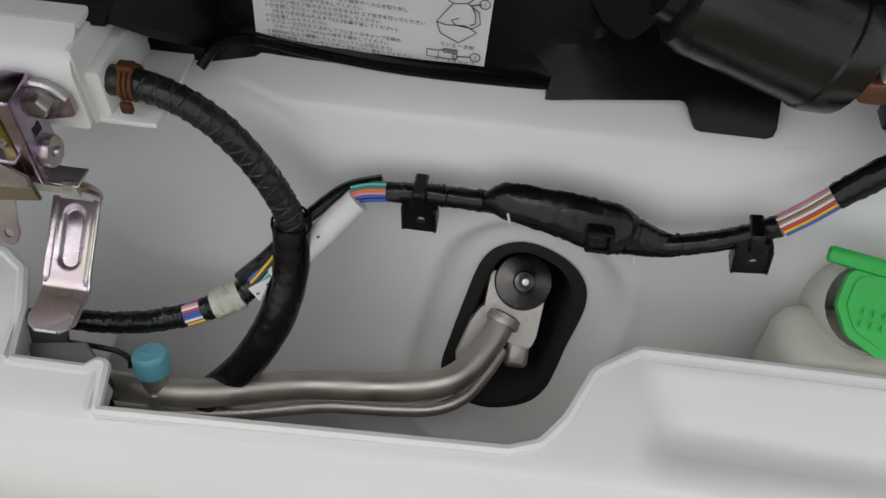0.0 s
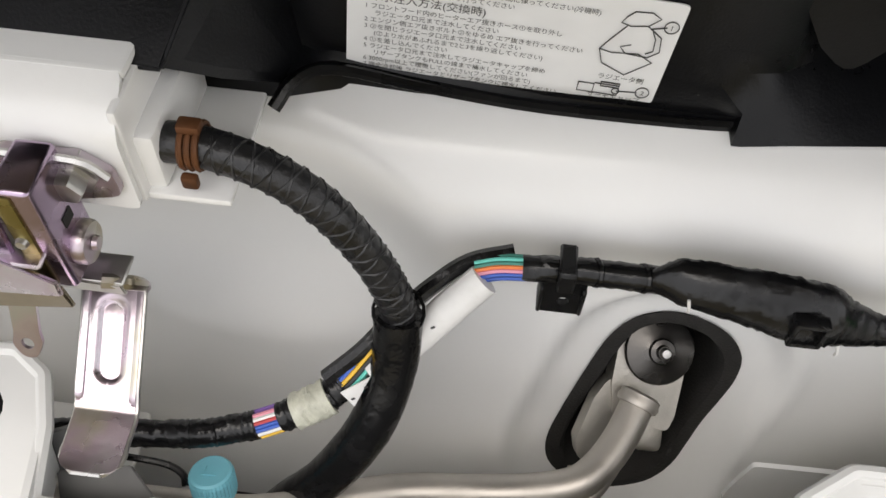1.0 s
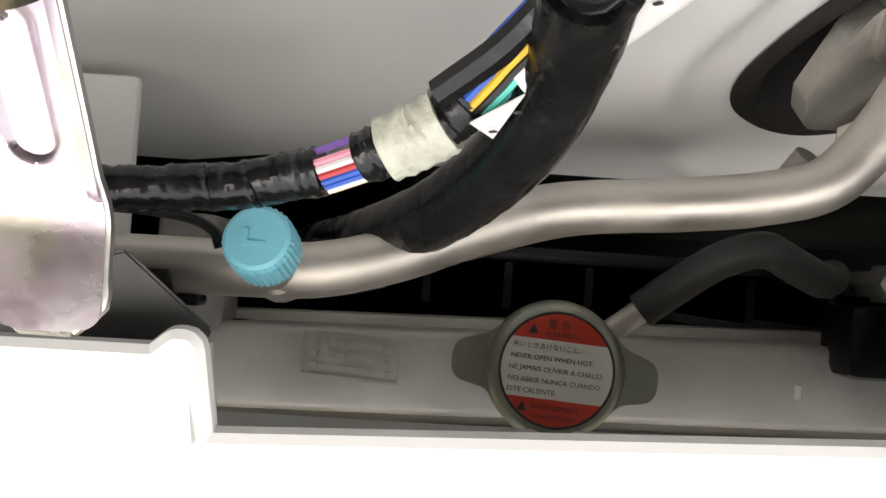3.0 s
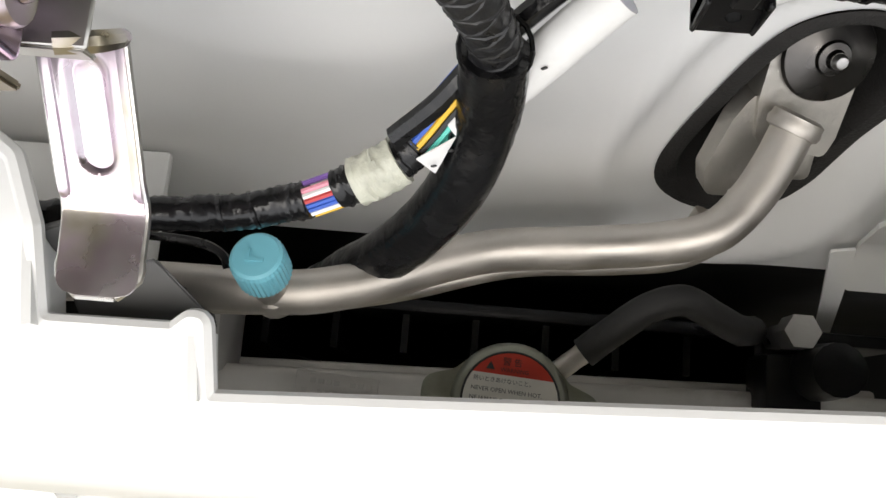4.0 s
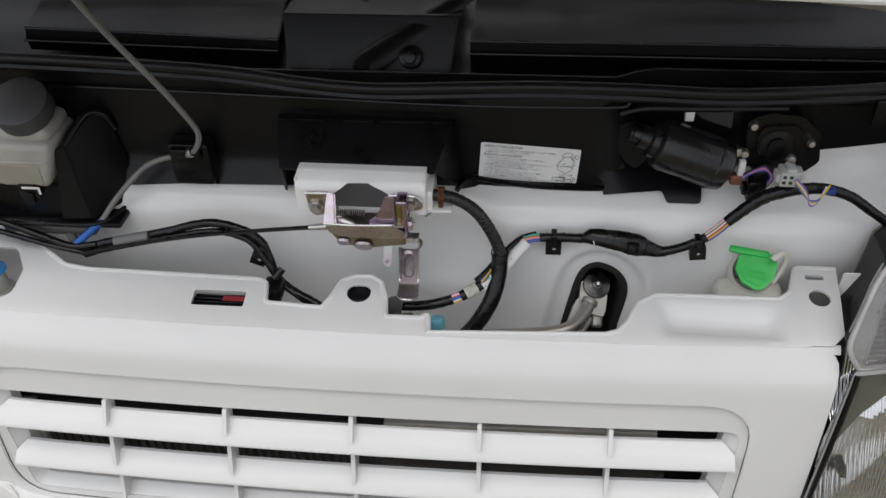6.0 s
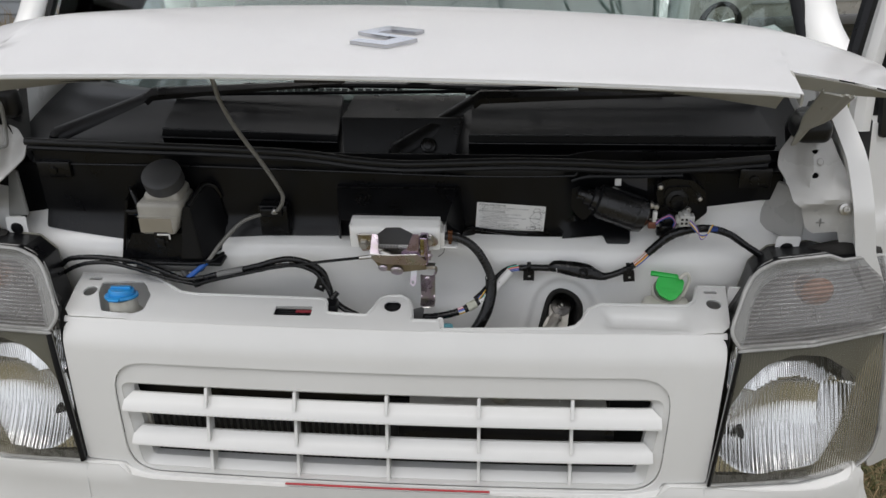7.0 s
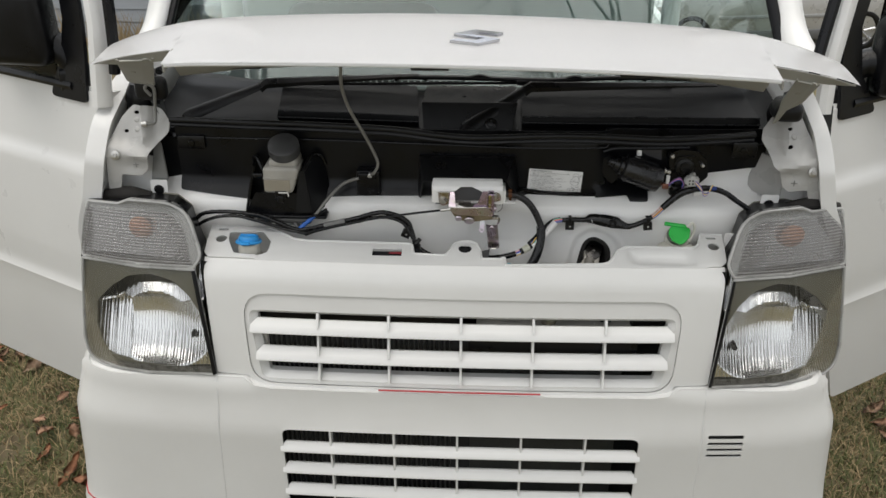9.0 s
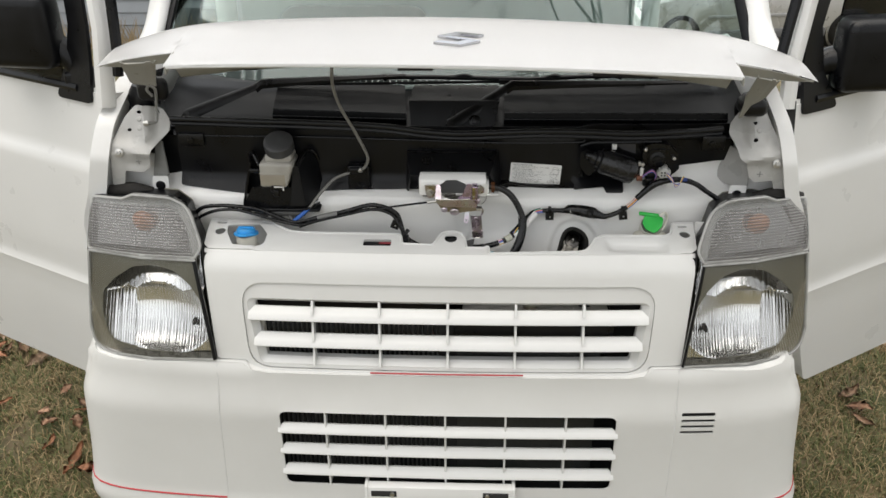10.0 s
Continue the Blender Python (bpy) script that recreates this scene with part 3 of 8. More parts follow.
# ---- radiator pack behind the louvres ----
TURN = Matrix.Translation((0.165, 0.022, 0)) @ Matrix.Rotation(radians(1.6), 4, "Z") @ Matrix.Translation((-0.165, -0.022, 0))
radiator = thing("radiator", "aluminium radiator with a ribbed core and grey top tank", "radiator")
M_FIN = mat("grey_fins", (0.11, 0.11, 0.105), 0.5, metal=0.4, var=0.3, scale=90, bump=0.1)
M_TANK = mat("dull_grey_tank", (0.52, 0.50, 0.465), 0.5, metal=0.3, var=0.12, scale=35, bump=0.12, bscale=300, dirt=0.35, dirt_col=(0.2, 0.17, 0.13))
fins = bmesh.new()
for i in range(36):
    x = -0.365 + i * 0.0098
    v = [fins.verts.new(p) for p in ((x, 0.012, 0.36), (x + 0.0022, 0.007, 0.36), (x + 0.0044, 0.012, 0.36), (x, 0.012, 0.77), (x + 0.0022, 0.007, 0.77), (x + 0.0044, 0.012, 0.77))]
    fins.faces.new((v[0], v[1], v[4], v[3]))
    fins.faces.new((v[1], v[2], v[5], v[4]))
tagged(part("fin_pack", fins, M_FIN, radiator), kind="stuff")
part("condenser_face", rbox(0.02, 0.31, 0.0085, 0.0125, 0.36, 0.745, 0.001), mat("dark_grey_mesh", (0.035, 0.037, 0.034), 0.6, var=0.3, scale=200, bump=0.4, bscale=700), radiator, "dark grey condenser face")
# dark strip under the tank, also standing in for shade on the tank's front
part("front_strip", rbox(0.015, 0.33, -0.0075, -0.0045, 0.700, 0.775, 0.001), M_BLACK, radiator, "black strip before the top tank")
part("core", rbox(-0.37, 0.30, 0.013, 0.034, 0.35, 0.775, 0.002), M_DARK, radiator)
part("side_tank", rbox(-0.392, -0.368, 0.004, 0.038, 0.35, 0.775, 0.006, 3), M_TANK, radiator)
tank = part("top_tank", moved(join(rbox(0.030, 0.32, 0.0075, 0.037, 0.762, 0.786, 0.003, 3), rbox(0.028, 0.322, 0.001, 0.041, 0.752, 0.764, 0.002), rbox(0.028, 0.322, -0.002, 0.0025, 0.748, 0.757, 0.001)), TURN), M_TANK, radiator, "dull aluminium top tank")
part("bracket", rbox(0.032, 0.052, 0.03, 0.07, 0.76, 0.80, 0.003), mat("grey_plastic_bracket", (0.3, 0.29, 0.275), 0.5), radiator)

# ---- headlights ----
def chrome_mat():
    """Bright aluminised bowl under fine upright flutes."""
    m = mat("aluminised_reflector", (0.97, 0.97, 0.97), 0.07, metal=1.0, var=0.02, scale=30, bump=0.0, rvar=0.03)
    nt = m.node_tree
    tc, w, bp = nt.nodes.new("ShaderNodeTexCoord"), nt.nodes.new("ShaderNodeTexWave"), nt.nodes.new("ShaderNodeBump")
    w.wave_type, w.bands_direction, w.wave_profile = "BANDS", "X", "SIN"
    w.inputs["Scale"].default_value = 105
    nt.links.new(tc.outputs["Object"], w.inputs["Vector"])
    bp.inputs["Strength"].default_value, bp.inputs["Distance"].default_value = 0.5, 0.0006
    nt.links.new(w.outputs["Fac"], bp.inputs["Height"])
    nt.links.new(bp.outputs[0], nt.nodes["Principled BSDF"].inputs["Normal"])
    return m


M_REFL = chrome_mat()
M_REFL2 = mat("dull_reflector", (0.66, 0.66, 0.65), 0.22, metal=0.9, var=0.05, scale=30, bump=0.0)
M_MIRROR = mat("mirror_glass", (0.8, 0.8, 0.8), 0.03, metal=1.0, var=0.0, bump=0.0, rvar=0.0)
M_HOUSE = mat("olive_grey_housing", (0.15, 0.145, 0.115), 0.42, metal=0.2, var=0.06, scale=20, bump=0.02)
M_LRIM = mat("grey_lens_rim", (0.36, 0.36, 0.35), 0.3, var=0.08, bump=0.02)


M_LENS = clear_mat("fluted_headlight_glass", (1.0, 1.0, 0.995), 1.30, 0.05, ("X", 78, 0.7, 0.94), 0.01)
M_TURN = clear_mat("ribbed_indicator_lens", (0.91, 0.905, 0.90), 1.4, 0.10, ("Z", 64, 0.9, 0.55), 0.14, (0.52, 0.51, 0.50))
M_LBAND = clear_mat("translucent_lens_rim", (0.85, 0.85, 0.84), 1.45, 0.1, None, 0.28, (0.42, 0.42, 0.41))
M_LBAND2 = mat("smoky_lens_band", (0.10, 0.098, 0.09), 0.3, var=0.2, scale=80, bump=0.3, bscale=500)
M_AMBER = mat("amber_bulb", (0.62, 0.24, 0.09), 0.4, bump=0)

INNER = [(0.68, -0.042), (0.70, -0.038), (0.80, -0.018), (0.90, 0.006), (0.95, 0.03), (0.99, 0.06)]
OUTER = [(0.68, 0.025), (0.70, 0.026), (0.80, 0.040), (0.89, 0.056), (0.95, 0.08), (0.99, 0.108)]


def lamp_y(x, z):
    w = min(1.1, max(0, (x - 0.46) / 0.265))
    a, b = smooth_table(INNER, z), smooth_table(OUTER, z)
    return a + (b - a) * (0.35 * w + 0.65 * w ** 2.6)


def headlight(sign, label):
    lamp = part("headlight", bmesh.new(), M_HOUSE, truck, label)
    main = rounded([(0.4645, 0.6905), (0.60, 0.683), (0.70, 0.677), (0.732, 0.690), (0.738, 0.73), (0.718, 0.896), (0.60, 0.894), (0.492, 0.894)], [0.006, 0.08, 0.06, 0.04, 0.05, 0.004, 0.1, 0.004], 7)
    turn = rounded([(0.4925, 0.898), (0.60, 0.898), (0.7175, 0.900), (0.712, 0.991), (0.645, 0.993), (0.622, 1.003), (0.545, 1.001), (0.512, 0.984), (0.498, 0.966), (0.478, 0.918)], [0.004, 0.1, 0.004, 0.008, 0.006, 0.008, 0.045, 0.05, 0.05, 0.03], 7)
    ribbed = rounded([(0.497, 0.901), (0.60, 0.900), (0.7165, 0.902), (0.7105, 0.982), (0.645, 0.983), (0.548, 0.985), (0.518, 0.968), (0.506, 0.942)], [0.004, 0.1, 0.004, 0.008, 0.1, 0.04, 0.03, 0.02], 7)

    def yaw(x):
        return 0.05 * sign * (x - 0.46)

    def at(off):
        return lambda x, z: (sign * (x - (0.045 if sign > 0 else 0.0) * max(0, x - 0.46)), lamp_y(x, z) + yaw(x) + off, z)

    def shrink(poly, k):
        c = sum(poly, V(0, 0)) / len(poly)
        return [c + (p - c) * k for p in poly]

    part("lens", sheet(main, [], at(0.0), 0.003 * sign, 0.012, 0.02), M_LENS, lamp, "clear fluted lens").visible_shadow = False
    part("indicator_lens", sheet(ribbed, [], at(0.0), 0.003 * sign, 0.012, 0.02), M_TURN, lamp, "clear ribbed indicator lens").visible_shadow = False
    part("indicator_rim", sheet(turn, [ribbed], at(-0.0005), 0.006 * sign, 0.008, 0.012), M_LBAND, lamp, "smooth translucent rim of the indicator").visible_shadow = False
    for poly in (main, turn):
        loop = [at(0.002)(p.x, p.y) for p in shrink(poly, 0.995)]
        part("lens_rim", tube(loop + [loop[0]], 0.0030, 6, 1), M_LRIM, lamp)
    low = [(0.466, 0.692), (0.53, 0.688), (0.60, 0.685), (0.66, 0.682), (0.70, 0.681), (0.728, 0.693)]
    part("lower_band", loft(lambda u, v: (lambda q: at(0.0045)(q[0], q[1] + 0.001 + 0.013 * v))((lerp_table([(a[0], a[0]) for a in low], 0.466 + 0.262 * u), lerp_table(low, 0.466 + 0.262 * u))), 24, 2), M_LBAND2, lamp, "dark smoky band along the lens foot")
    edge = [at(-0.001)(0.4655 + 0.0275 * k / 10, 0.693 + 0.200 * k / 10) for k in range(11)]
    part("edge_strip", tube(edge, 0.0042, 6, 1, flat=0.6), M_BLACK, lamp, "dark strip along the lens edge")
    # housing: a back wall with side walls
    whole = rounded([(0.464, 0.690), (0.60, 0.682), (0.70, 0.676), (0.733, 0.690), (0.738, 0.73), (0.712, 0.992), (0.645, 0.994), (0.622, 1.003), (0.545, 1.001), (0.512, 0.984), (0.479, 0.92)], 0.006, 3)
    part("housing", sheet(shrink(whole, 0.9), [], at(0.078), 0.004 * sign, 0.012, 0.02), M_HOUSE, lamp)
    skirt = bmesh.new()
    loop = resample(whole, 0.012)
    rows = [[skirt.verts.new(at(d)(p.x, p.y)) for p in shrink(loop, k)] for d, k in ((0.003, 1.0), (0.018, 0.99), (0.024, 0.95), (0.080, 0.90))]
    for a, b in zip(rows, rows[1:]):
        for k in range(len(loop)):
            skirt.faces.new((a[k - 1], a[k], b[k], b[k - 1]))
    part("side_wall", skirt, M_BLACK, lamp, "black lamp housing")
    # olive-grey mask with the reflector's opening in it
    aperture = rounded([(0.474, 0.701), (0.53, 0.698), (0.62, 0.699), (0.697, 0.706), (0.706, 0.765), (0.698, 0.812), (0.665, 0.845), (0.625, 0.872), (0.578, 0.880), (0.535, 0.868), (0.508, 0.842), (0.488, 0.808)], [0.01, 0.03, 0.03, 0.03, 0.03, 0.03, 0.05, 0.05, 0.05, 0.04, 0.03, 0.02], 5)
    part("mask", sheet(main, [aperture], at(0.007), 0.002 * sign, 0.008, 0.012), M_HOUSE, lamp, "olive-grey reflector mask")

    def bowl(u, v):
        """The reflector: a deep bowl round the bulb, a rolled brow above it and a folded outer cheek."""
        z = 0.696 + 0.190 * v
        x0 = 0.4735 + 0.125 * (z - 0.69)
        x = x0 + (0.712 - x0) * u
        px, pz = (x - 0.578) / 0.118, (z - 0.786) / 0.094
        rho = math.hypot(px, pz)
        d = 0.052 * (1 - min(1.0, rho) ** 2)
        if pz > 0.30:
            # the brow: a rounded crescent over the bowl
            k = min(1.0, (pz - 0.30) / 0.06)
            brow = lerp_table([(0.0, 0.034), (0.46, 0.034), (0.55, 0.012), (0.95, 0.040), (1.3, 0.046)], rho)
            d += (brow - d) * k
        if px > 0.52 and pz < 0.25:
            k = min(1.0, (px - 0.52) / 0.05)
            d += (max(0.002, 0.006 + 0.050 * (pz + 0.95) - 0.03 * (px - 0.7)) - d) * k
        amp, step = (0.0006, 0.0072) if px > 0.55 else (0.0005, 0.0072) if pz < -0.45 or px < -0.62 else (0.00022, 0.0058)
        flute = amp * math.sin(x * 2 * math.pi / step) if pz < 0.28 else 0.00012 * math.sin(x * 2 * math.pi / 0.0040)
        return at(max(0.0085, 0.009 + d + flute))(x, z)

    part("reflector", loft(bowl, 250, 56), M_REFL, lamp, "bright chrome reflector with upright flutes")
    bx = 0.512
    part("bulb", lathe([(0, 0.0), (0.0055, 0.0), (0.0060, 0.012), (0.0050, 0.020), (0.003, 0.026), (0, 0.028)], axis_pose((sign * bx, lamp_y(bx, 0.752) + 0.048, 0.752), (0, -1, 0)), 16), mat("bulb_shield", (0.02, 0.02, 0.02), 0.2, bump=0) if sign < 0 else bpy.data.materials["bulb_shield"], lamp)
    # indicator bowl and amber bulb
    tx, tz = 0.612, 0.935
    ty = lamp_y(tx, tz)

    part("indicator_mask", sheet(shrink(turn, 0.985), [shrink(ribbed, 0.98)], at(0.012), 0.002 * sign, 0.01), M_LRIM, lamp)
    part("indicator_reflector", sheet(shrink(ribbed, 1.01), [], lambda x, z: at(0.040 - 1.6 * (x - tx) ** 2 - 5.0 * (z - tz) ** 2)(x, z), 0.002 * sign, 0.01, 0.012), M_REFL2, lamp)
    part("indicator_bulb", lathe([(0, 0.0), (0.020, 0.0), (0.022, 0.004), (0.018, 0.011), (0.010, 0.017), (0, 0.019)], axis_pose((sign * (tx - 0.006), ty + yaw(tx) + 0.039, tz + 0.014), (0, -1, 0)), 24), M_AMBER, lamp, "amber bulb")
    return lamp


headlight(-1, "clear fluted headlight with a ribbed indicator above it")
headlight(1, "clear fluted headlight with a ribbed indicator above it")

# ---- bonnet, raised ----
HOOD_Z = [(0, 1.300), (0.12, 1.307), (0.35, 1.319), (0.62, 1.328), (0.80, 1.314), (1.0, 1.240)]


def hood_edge(x):
    ax = abs(x)
    if ax <= 0.488:
        return -0.060 + 0.10 * ax * ax
    return 0.018 + 0.035 * min(1, (ax - 0.488) / 0.15) ** 1.5


def hood_at(x, v):
    ax = abs(x)
    y = hood_edge(x) + (0.285 - hood_edge(x)) * v
    vv = (y + 0.06) / 0.345
    z = smooth_table(HOOD_Z, vv) - 0.020 * (ax / 0.49) ** 2
    if ax > 0.44:
        z -= 0.75 * (ax - 0.44) ** 2
    return V(x + 0.010, y, z - 0.0165 * x)


bonnet = thing("bonnet", "raised white glossy bonnet with a chrome badge", "bonnet")
bonnet.parent = None
xs = sorted({round(x, 4) for x in list(np.linspace(-0.488, 0.488, 41)) + [0.4885, 0.50, 0.52, 0.55, 0.58, 0.61, 0.63, 0.645] + [-0.4885, -0.50, -0.52, -0.55, -0.58, -0.61, -0.63, -0.645]})


def skin(off, grow):
    bm = bmesh.new()
    nv = 16
    rows = [[bm.verts.new(hood_at(x, v / nv) + V(0, 0, off)) for v in range(nv + 1)] for x in xs]
    for a, b in zip(rows, rows[1:]):
        for k in range(nv):
            bm.faces.new((a[k], b[k], b[k + 1], a[k + 1]))
    return bm


bm = skin(0, 0)
bmesh.ops.solidify(bm, geom=bm.faces[:], thickness=0.003)
part("skin", bm, M_SKIN, bonnet, "white glossy painted skin")
# white paint darkened to stand in for the shade beneath the bonnet
M_UNDER = mat("shade_darkened_underside", (0.29, 0.285, 0.255), 0.4, var=0.05, scale=15, bump=0.05, dirt=0.15)


def inner_frame(u, v):
    x = -0.470 + 0.94 * u
    p = hood_at(x, 0.03 + 0.9 * v)
    return (p.x, p.y, p.z - 0.007 - (0.006 + 0.125 * x * x) * math.sin(math.pi / 2 * min(1, v * 7)) - 0.002 * math.sin(u * 40) * min(1, v * 4))


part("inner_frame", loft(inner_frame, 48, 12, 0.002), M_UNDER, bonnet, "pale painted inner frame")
part("hem", tube([hood_at(x, 0.004) + V(0, 0.0035, -0.004) for x in np.linspace(-0.485, 0.485, 30)], 0.0036, 8, 1, flat=0.8), M_PAINT, bonnet)
for x in (-0.35, -0.05, 0.28, 0.33):
    # dark blocks stand in for the shade inside the frame's slots
    part("slot", rbox(x - 0.03, x + 0.03, hood_at(x, 0.08).y, hood_at(x, 0.08).y + 0.012, hood_at(x, 0.08).z - 0.0225, hood_at(x, 0.08).z - 0.018, 0.001), M_DARK, bonnet)
for s in (-1, 1):
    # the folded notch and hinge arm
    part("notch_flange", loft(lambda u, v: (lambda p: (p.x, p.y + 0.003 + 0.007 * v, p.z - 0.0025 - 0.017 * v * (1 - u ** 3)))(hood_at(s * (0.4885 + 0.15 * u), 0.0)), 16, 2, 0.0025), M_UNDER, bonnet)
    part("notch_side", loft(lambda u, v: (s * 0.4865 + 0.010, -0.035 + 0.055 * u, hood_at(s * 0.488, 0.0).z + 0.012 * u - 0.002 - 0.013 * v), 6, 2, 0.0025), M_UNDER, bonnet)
    rows = [((-0.578, 0.032, 1.277), (-0.513, 0.032, 1.280)), ((-0.594, 0.100, 1.2225), (-0.545, 0.100, 1.217)), ((-0.603, 0.125, 1.213), (-0.554, 0.125, 1.208))] if s < 0 else [((0.5404, 0.032, 1.2565), (0.579, 0.032, 1.2488)), ((0.5428, 0.090, 1.2017), (0.5787, 0.090, 1.1997)), ((0.552, 0.122, 1.175), (0.566, 0.122, 1.176)), ((0.553, 0.145, 1.144), (0.560, 0.145, 1.145))]

    def arm_at(u, v, s=s, rows=rows):
        """A stamped strap from the pivot up to the bonnet, its edges turned and a rib along it."""
        f = v * (len(rows) - 1)
        k = min(int(f), len(rows) - 2)
        a, b = (Vector(rows[k][i]).lerp(Vector(rows[k + 1][i]), f - k) for i in (0, 1))
        lift = 0.005 if u < 0.06 or u > 0.94 else (0.004 if 0.68 < u < 0.84 else 0.0)
        return a.lerp(b, u) + V(0, -lift * 0.7, lift * 0.7)

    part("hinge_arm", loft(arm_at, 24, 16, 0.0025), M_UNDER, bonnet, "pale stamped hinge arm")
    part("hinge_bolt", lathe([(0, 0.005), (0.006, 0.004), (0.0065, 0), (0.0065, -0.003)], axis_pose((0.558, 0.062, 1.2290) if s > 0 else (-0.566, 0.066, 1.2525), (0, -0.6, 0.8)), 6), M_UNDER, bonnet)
# badge of three folded chrome strokes
M_CHROME = mat("badge_chrome", (0.6, 0.61, 0.64), 0.12, metal=1.0, var=0.03, bump=0)
badge = bmesh.new()


def bar(pts):
    up = [badge.verts.new(hood_at(0.012 + x, (0.040 + y + 0.06 - bulge(0)) / 0.345) + V(0, 0, 0.005)) for x, y in pts]
    low = [badge.verts.new(hood_at(0.012 + x, (0.040 + y + 0.06) / 0.345) + V(0, 0, 0.0005)) for x, y in pts]
    badge.faces.new(up)
    for k in range(len(pts)):
        badge.faces.new((up[k - 1], up[k], low[k], low[k - 1]))


K = 0.72
for pts in ([(-0.052, 0.012), (-0.004, 0.040), (0.060, 0.026), (0.046, 0.016), (0.004, 0.024), (-0.018, 0.010), (0.012, -0.001), (0.003, -0.007)],
            [(0.052, -0.012), (0.004, -0.040), (-0.060, -0.026), (-0.046, -0.016), (-0.004, -0.024), (0.018, -0.010), (-0.020, 0.004), (-0.010, 0.009)]):
    bar([(x * K, y * K) for x, y in pts])
part("badge", badge, M_CHROME, bonnet, "chrome folded badge", smooth=0)

# prop rod with its rubber sleeve
rod = thing("bonnet_prop", "thin curved grey bonnet prop rod held in a black clip", "prop rod")
M_ROD = mat("translucent_grey_hose", (0.20, 0.195, 0.18), 0.4, var=0.1, scale=50, bump=0.05)
part("rod", tube([(-0.2013, 0.03, 1.274), (-0.209, 0.07, 1.225), (-0.2025, 0.10, 1.175), (-0.181, 0.12, 1.120), (-0.163, 0.135, 1.070), (-0.161, 0.137, 1.052), (-0.172, 0.143, 1.033), (-0.190, 0.150, 1.0235), (-0.2148, 0.150, 1.0165), (-0.236, 0.146, 1.006), (-0.262, 0.126, 0.982), (-0.283, 0.115, 0.957), (-0.310, 0.105, 0.936)], 0.0030, 10, 5), M_ROD, rod)
part("clip", lathe([(0.005, -0.006), (0.0056, -0.004), (0.0056, 0.004), (0.005, 0.006)], axis_pose((-0.178, 0.146, 1.029), (0.8, -0.4, 0.5)), 12), M_STEEL, rod, "pale metal band")
part("blue_sleeve", tube([(-0.283, 0.113, 0.957), (-0.297, 0.108, 0.946), (-0.312, 0.103, 0.934)], 0.0042, 10, 4), mat("blue_sleeve", (0.02, 0.11, 0.42), 0.4), rod, "blue end sleeve")

# ---- cab shell ----
def side_panel(sign):
    poly = rounded([(0.085, 0.70), (0.105, 0.985), (0.112, 1.06), (0.15, 1.125), (0.235, 1.172), (0.36, 1.195), (0.62, 1.185), (0.62, 0.36), (0.30, 0.36)], [0.01, 0.01, 0.05, 0.06, 0.08, 0.05, 0, 0, 0.05], 5)

    def at(y, z):
        k = min(1, max(0, (z - 0.93) / 0.06))
        x = (0.692 if sign > 0 else 0.716) - (0.028 if sign > 0 else 0.022) * k - 0.055 * max(0, (z - 0.99) / 0.24) - 0.012 * max(0, 1 - (y - 0.09) / 0.06) ** 2
        return (sign * x, y, z)

    return part("side_panel", sheet(poly, [], at, (-0.026 if sign > 0 else 0.034), 0.015, 0.03), M_PAINT, truck, "white painted front corner panel")


for s in (-1, 1):
    side_panel(s)
    part("a_pillar", tube([(0.676 if s > 0 else -0.678, 0.36, 1.19), (0.666 if s > 0 else -0.668, 0.45, 1.235), (s * 0.655, 0.53, 1.33), (s * 0.630, 0.64, 1.47), (s * 0.60, 0.80, 1.67), (s * 0.58, 0.90, 1.74)], 0.030, 12, 5, flat=0.75), M_PAINT, truck, "white windscreen pillar")
    part("pillar_trim", tube([(s * 0.648, 0.385, 1.155), (s * 0.643, 0.44, 1.21), (s * 0.622, 0.52, 1.32), (s * 0.596, 0.63, 1.46), (s * 0.565, 0.79, 1.66)], 0.013, 8, 5, flat=0.6), M_BLACK, truck, "black rubber screen trim")


def screen_at(u, v):
    x = -0.655 + 1.31 * u
    k = 1 - 0.11 * v
    y = 0.335 + 0.11 * (abs(x) / 0.655) ** 2.2 + 0.40 * v
    return (x * k, y, 1.135 + 0.52 * v + 0.02 * (abs(x) / 0.655) ** 2)


ws = part("windscreen", loft(screen_at, 30, 14, 0.005), M_GLASS, truck, "curved windscreen reflecting bare branches")
ws.visible_shadow = False
part("roof", loft(lambda u, v: (-0.60 + 1.2 * u, 0.76 + 0.75 * v, 1.665 + 0.06 * math.sin(math.pi * u) * 0.6 + 0.03 * math.sin(math.pi * v)), 16, 8, 0.02), M_PAINT, truck)
M_CABIN = mat("pale_cabin_lining", (0.33, 0.37, 0.355), 0.6, var=0.05, scale=10)
M_PILLAR = mat("pale_pillar_paint", (0.66, 0.68, 0.66), 0.4, var=0.03, scale=10, bump=0)
M_SEAT = mat("grey_seat_cloth", (0.09, 0.097, 0.10), 0.85, var=0.1, scale=40, bump=0.3, bscale=800)
rear_wall = part("cab_rear_wall", rbox(-0.74, 0.57, 1.45, 1.48, 0.5, 1.36, 0.004), M_CABIN, truck, "pale painted cab rear wall")
for box in ((-0.70, -0.46, 1.45, 1.48, 1.36, 1.66), (0.44, 0.56, 1.45, 1.48, 1.36, 1.66), (-0.46, 0.44, 1.45, 1.48, 1.60, 1.68)):
    part("window_surround", rbox(*box, 0.004), M_CABIN, rear_wall)
part("floor", rbox(-0.66, 0.66, 0.35, 1.45, 0.5, 0.53, 0.0), M_BLACK, truck)
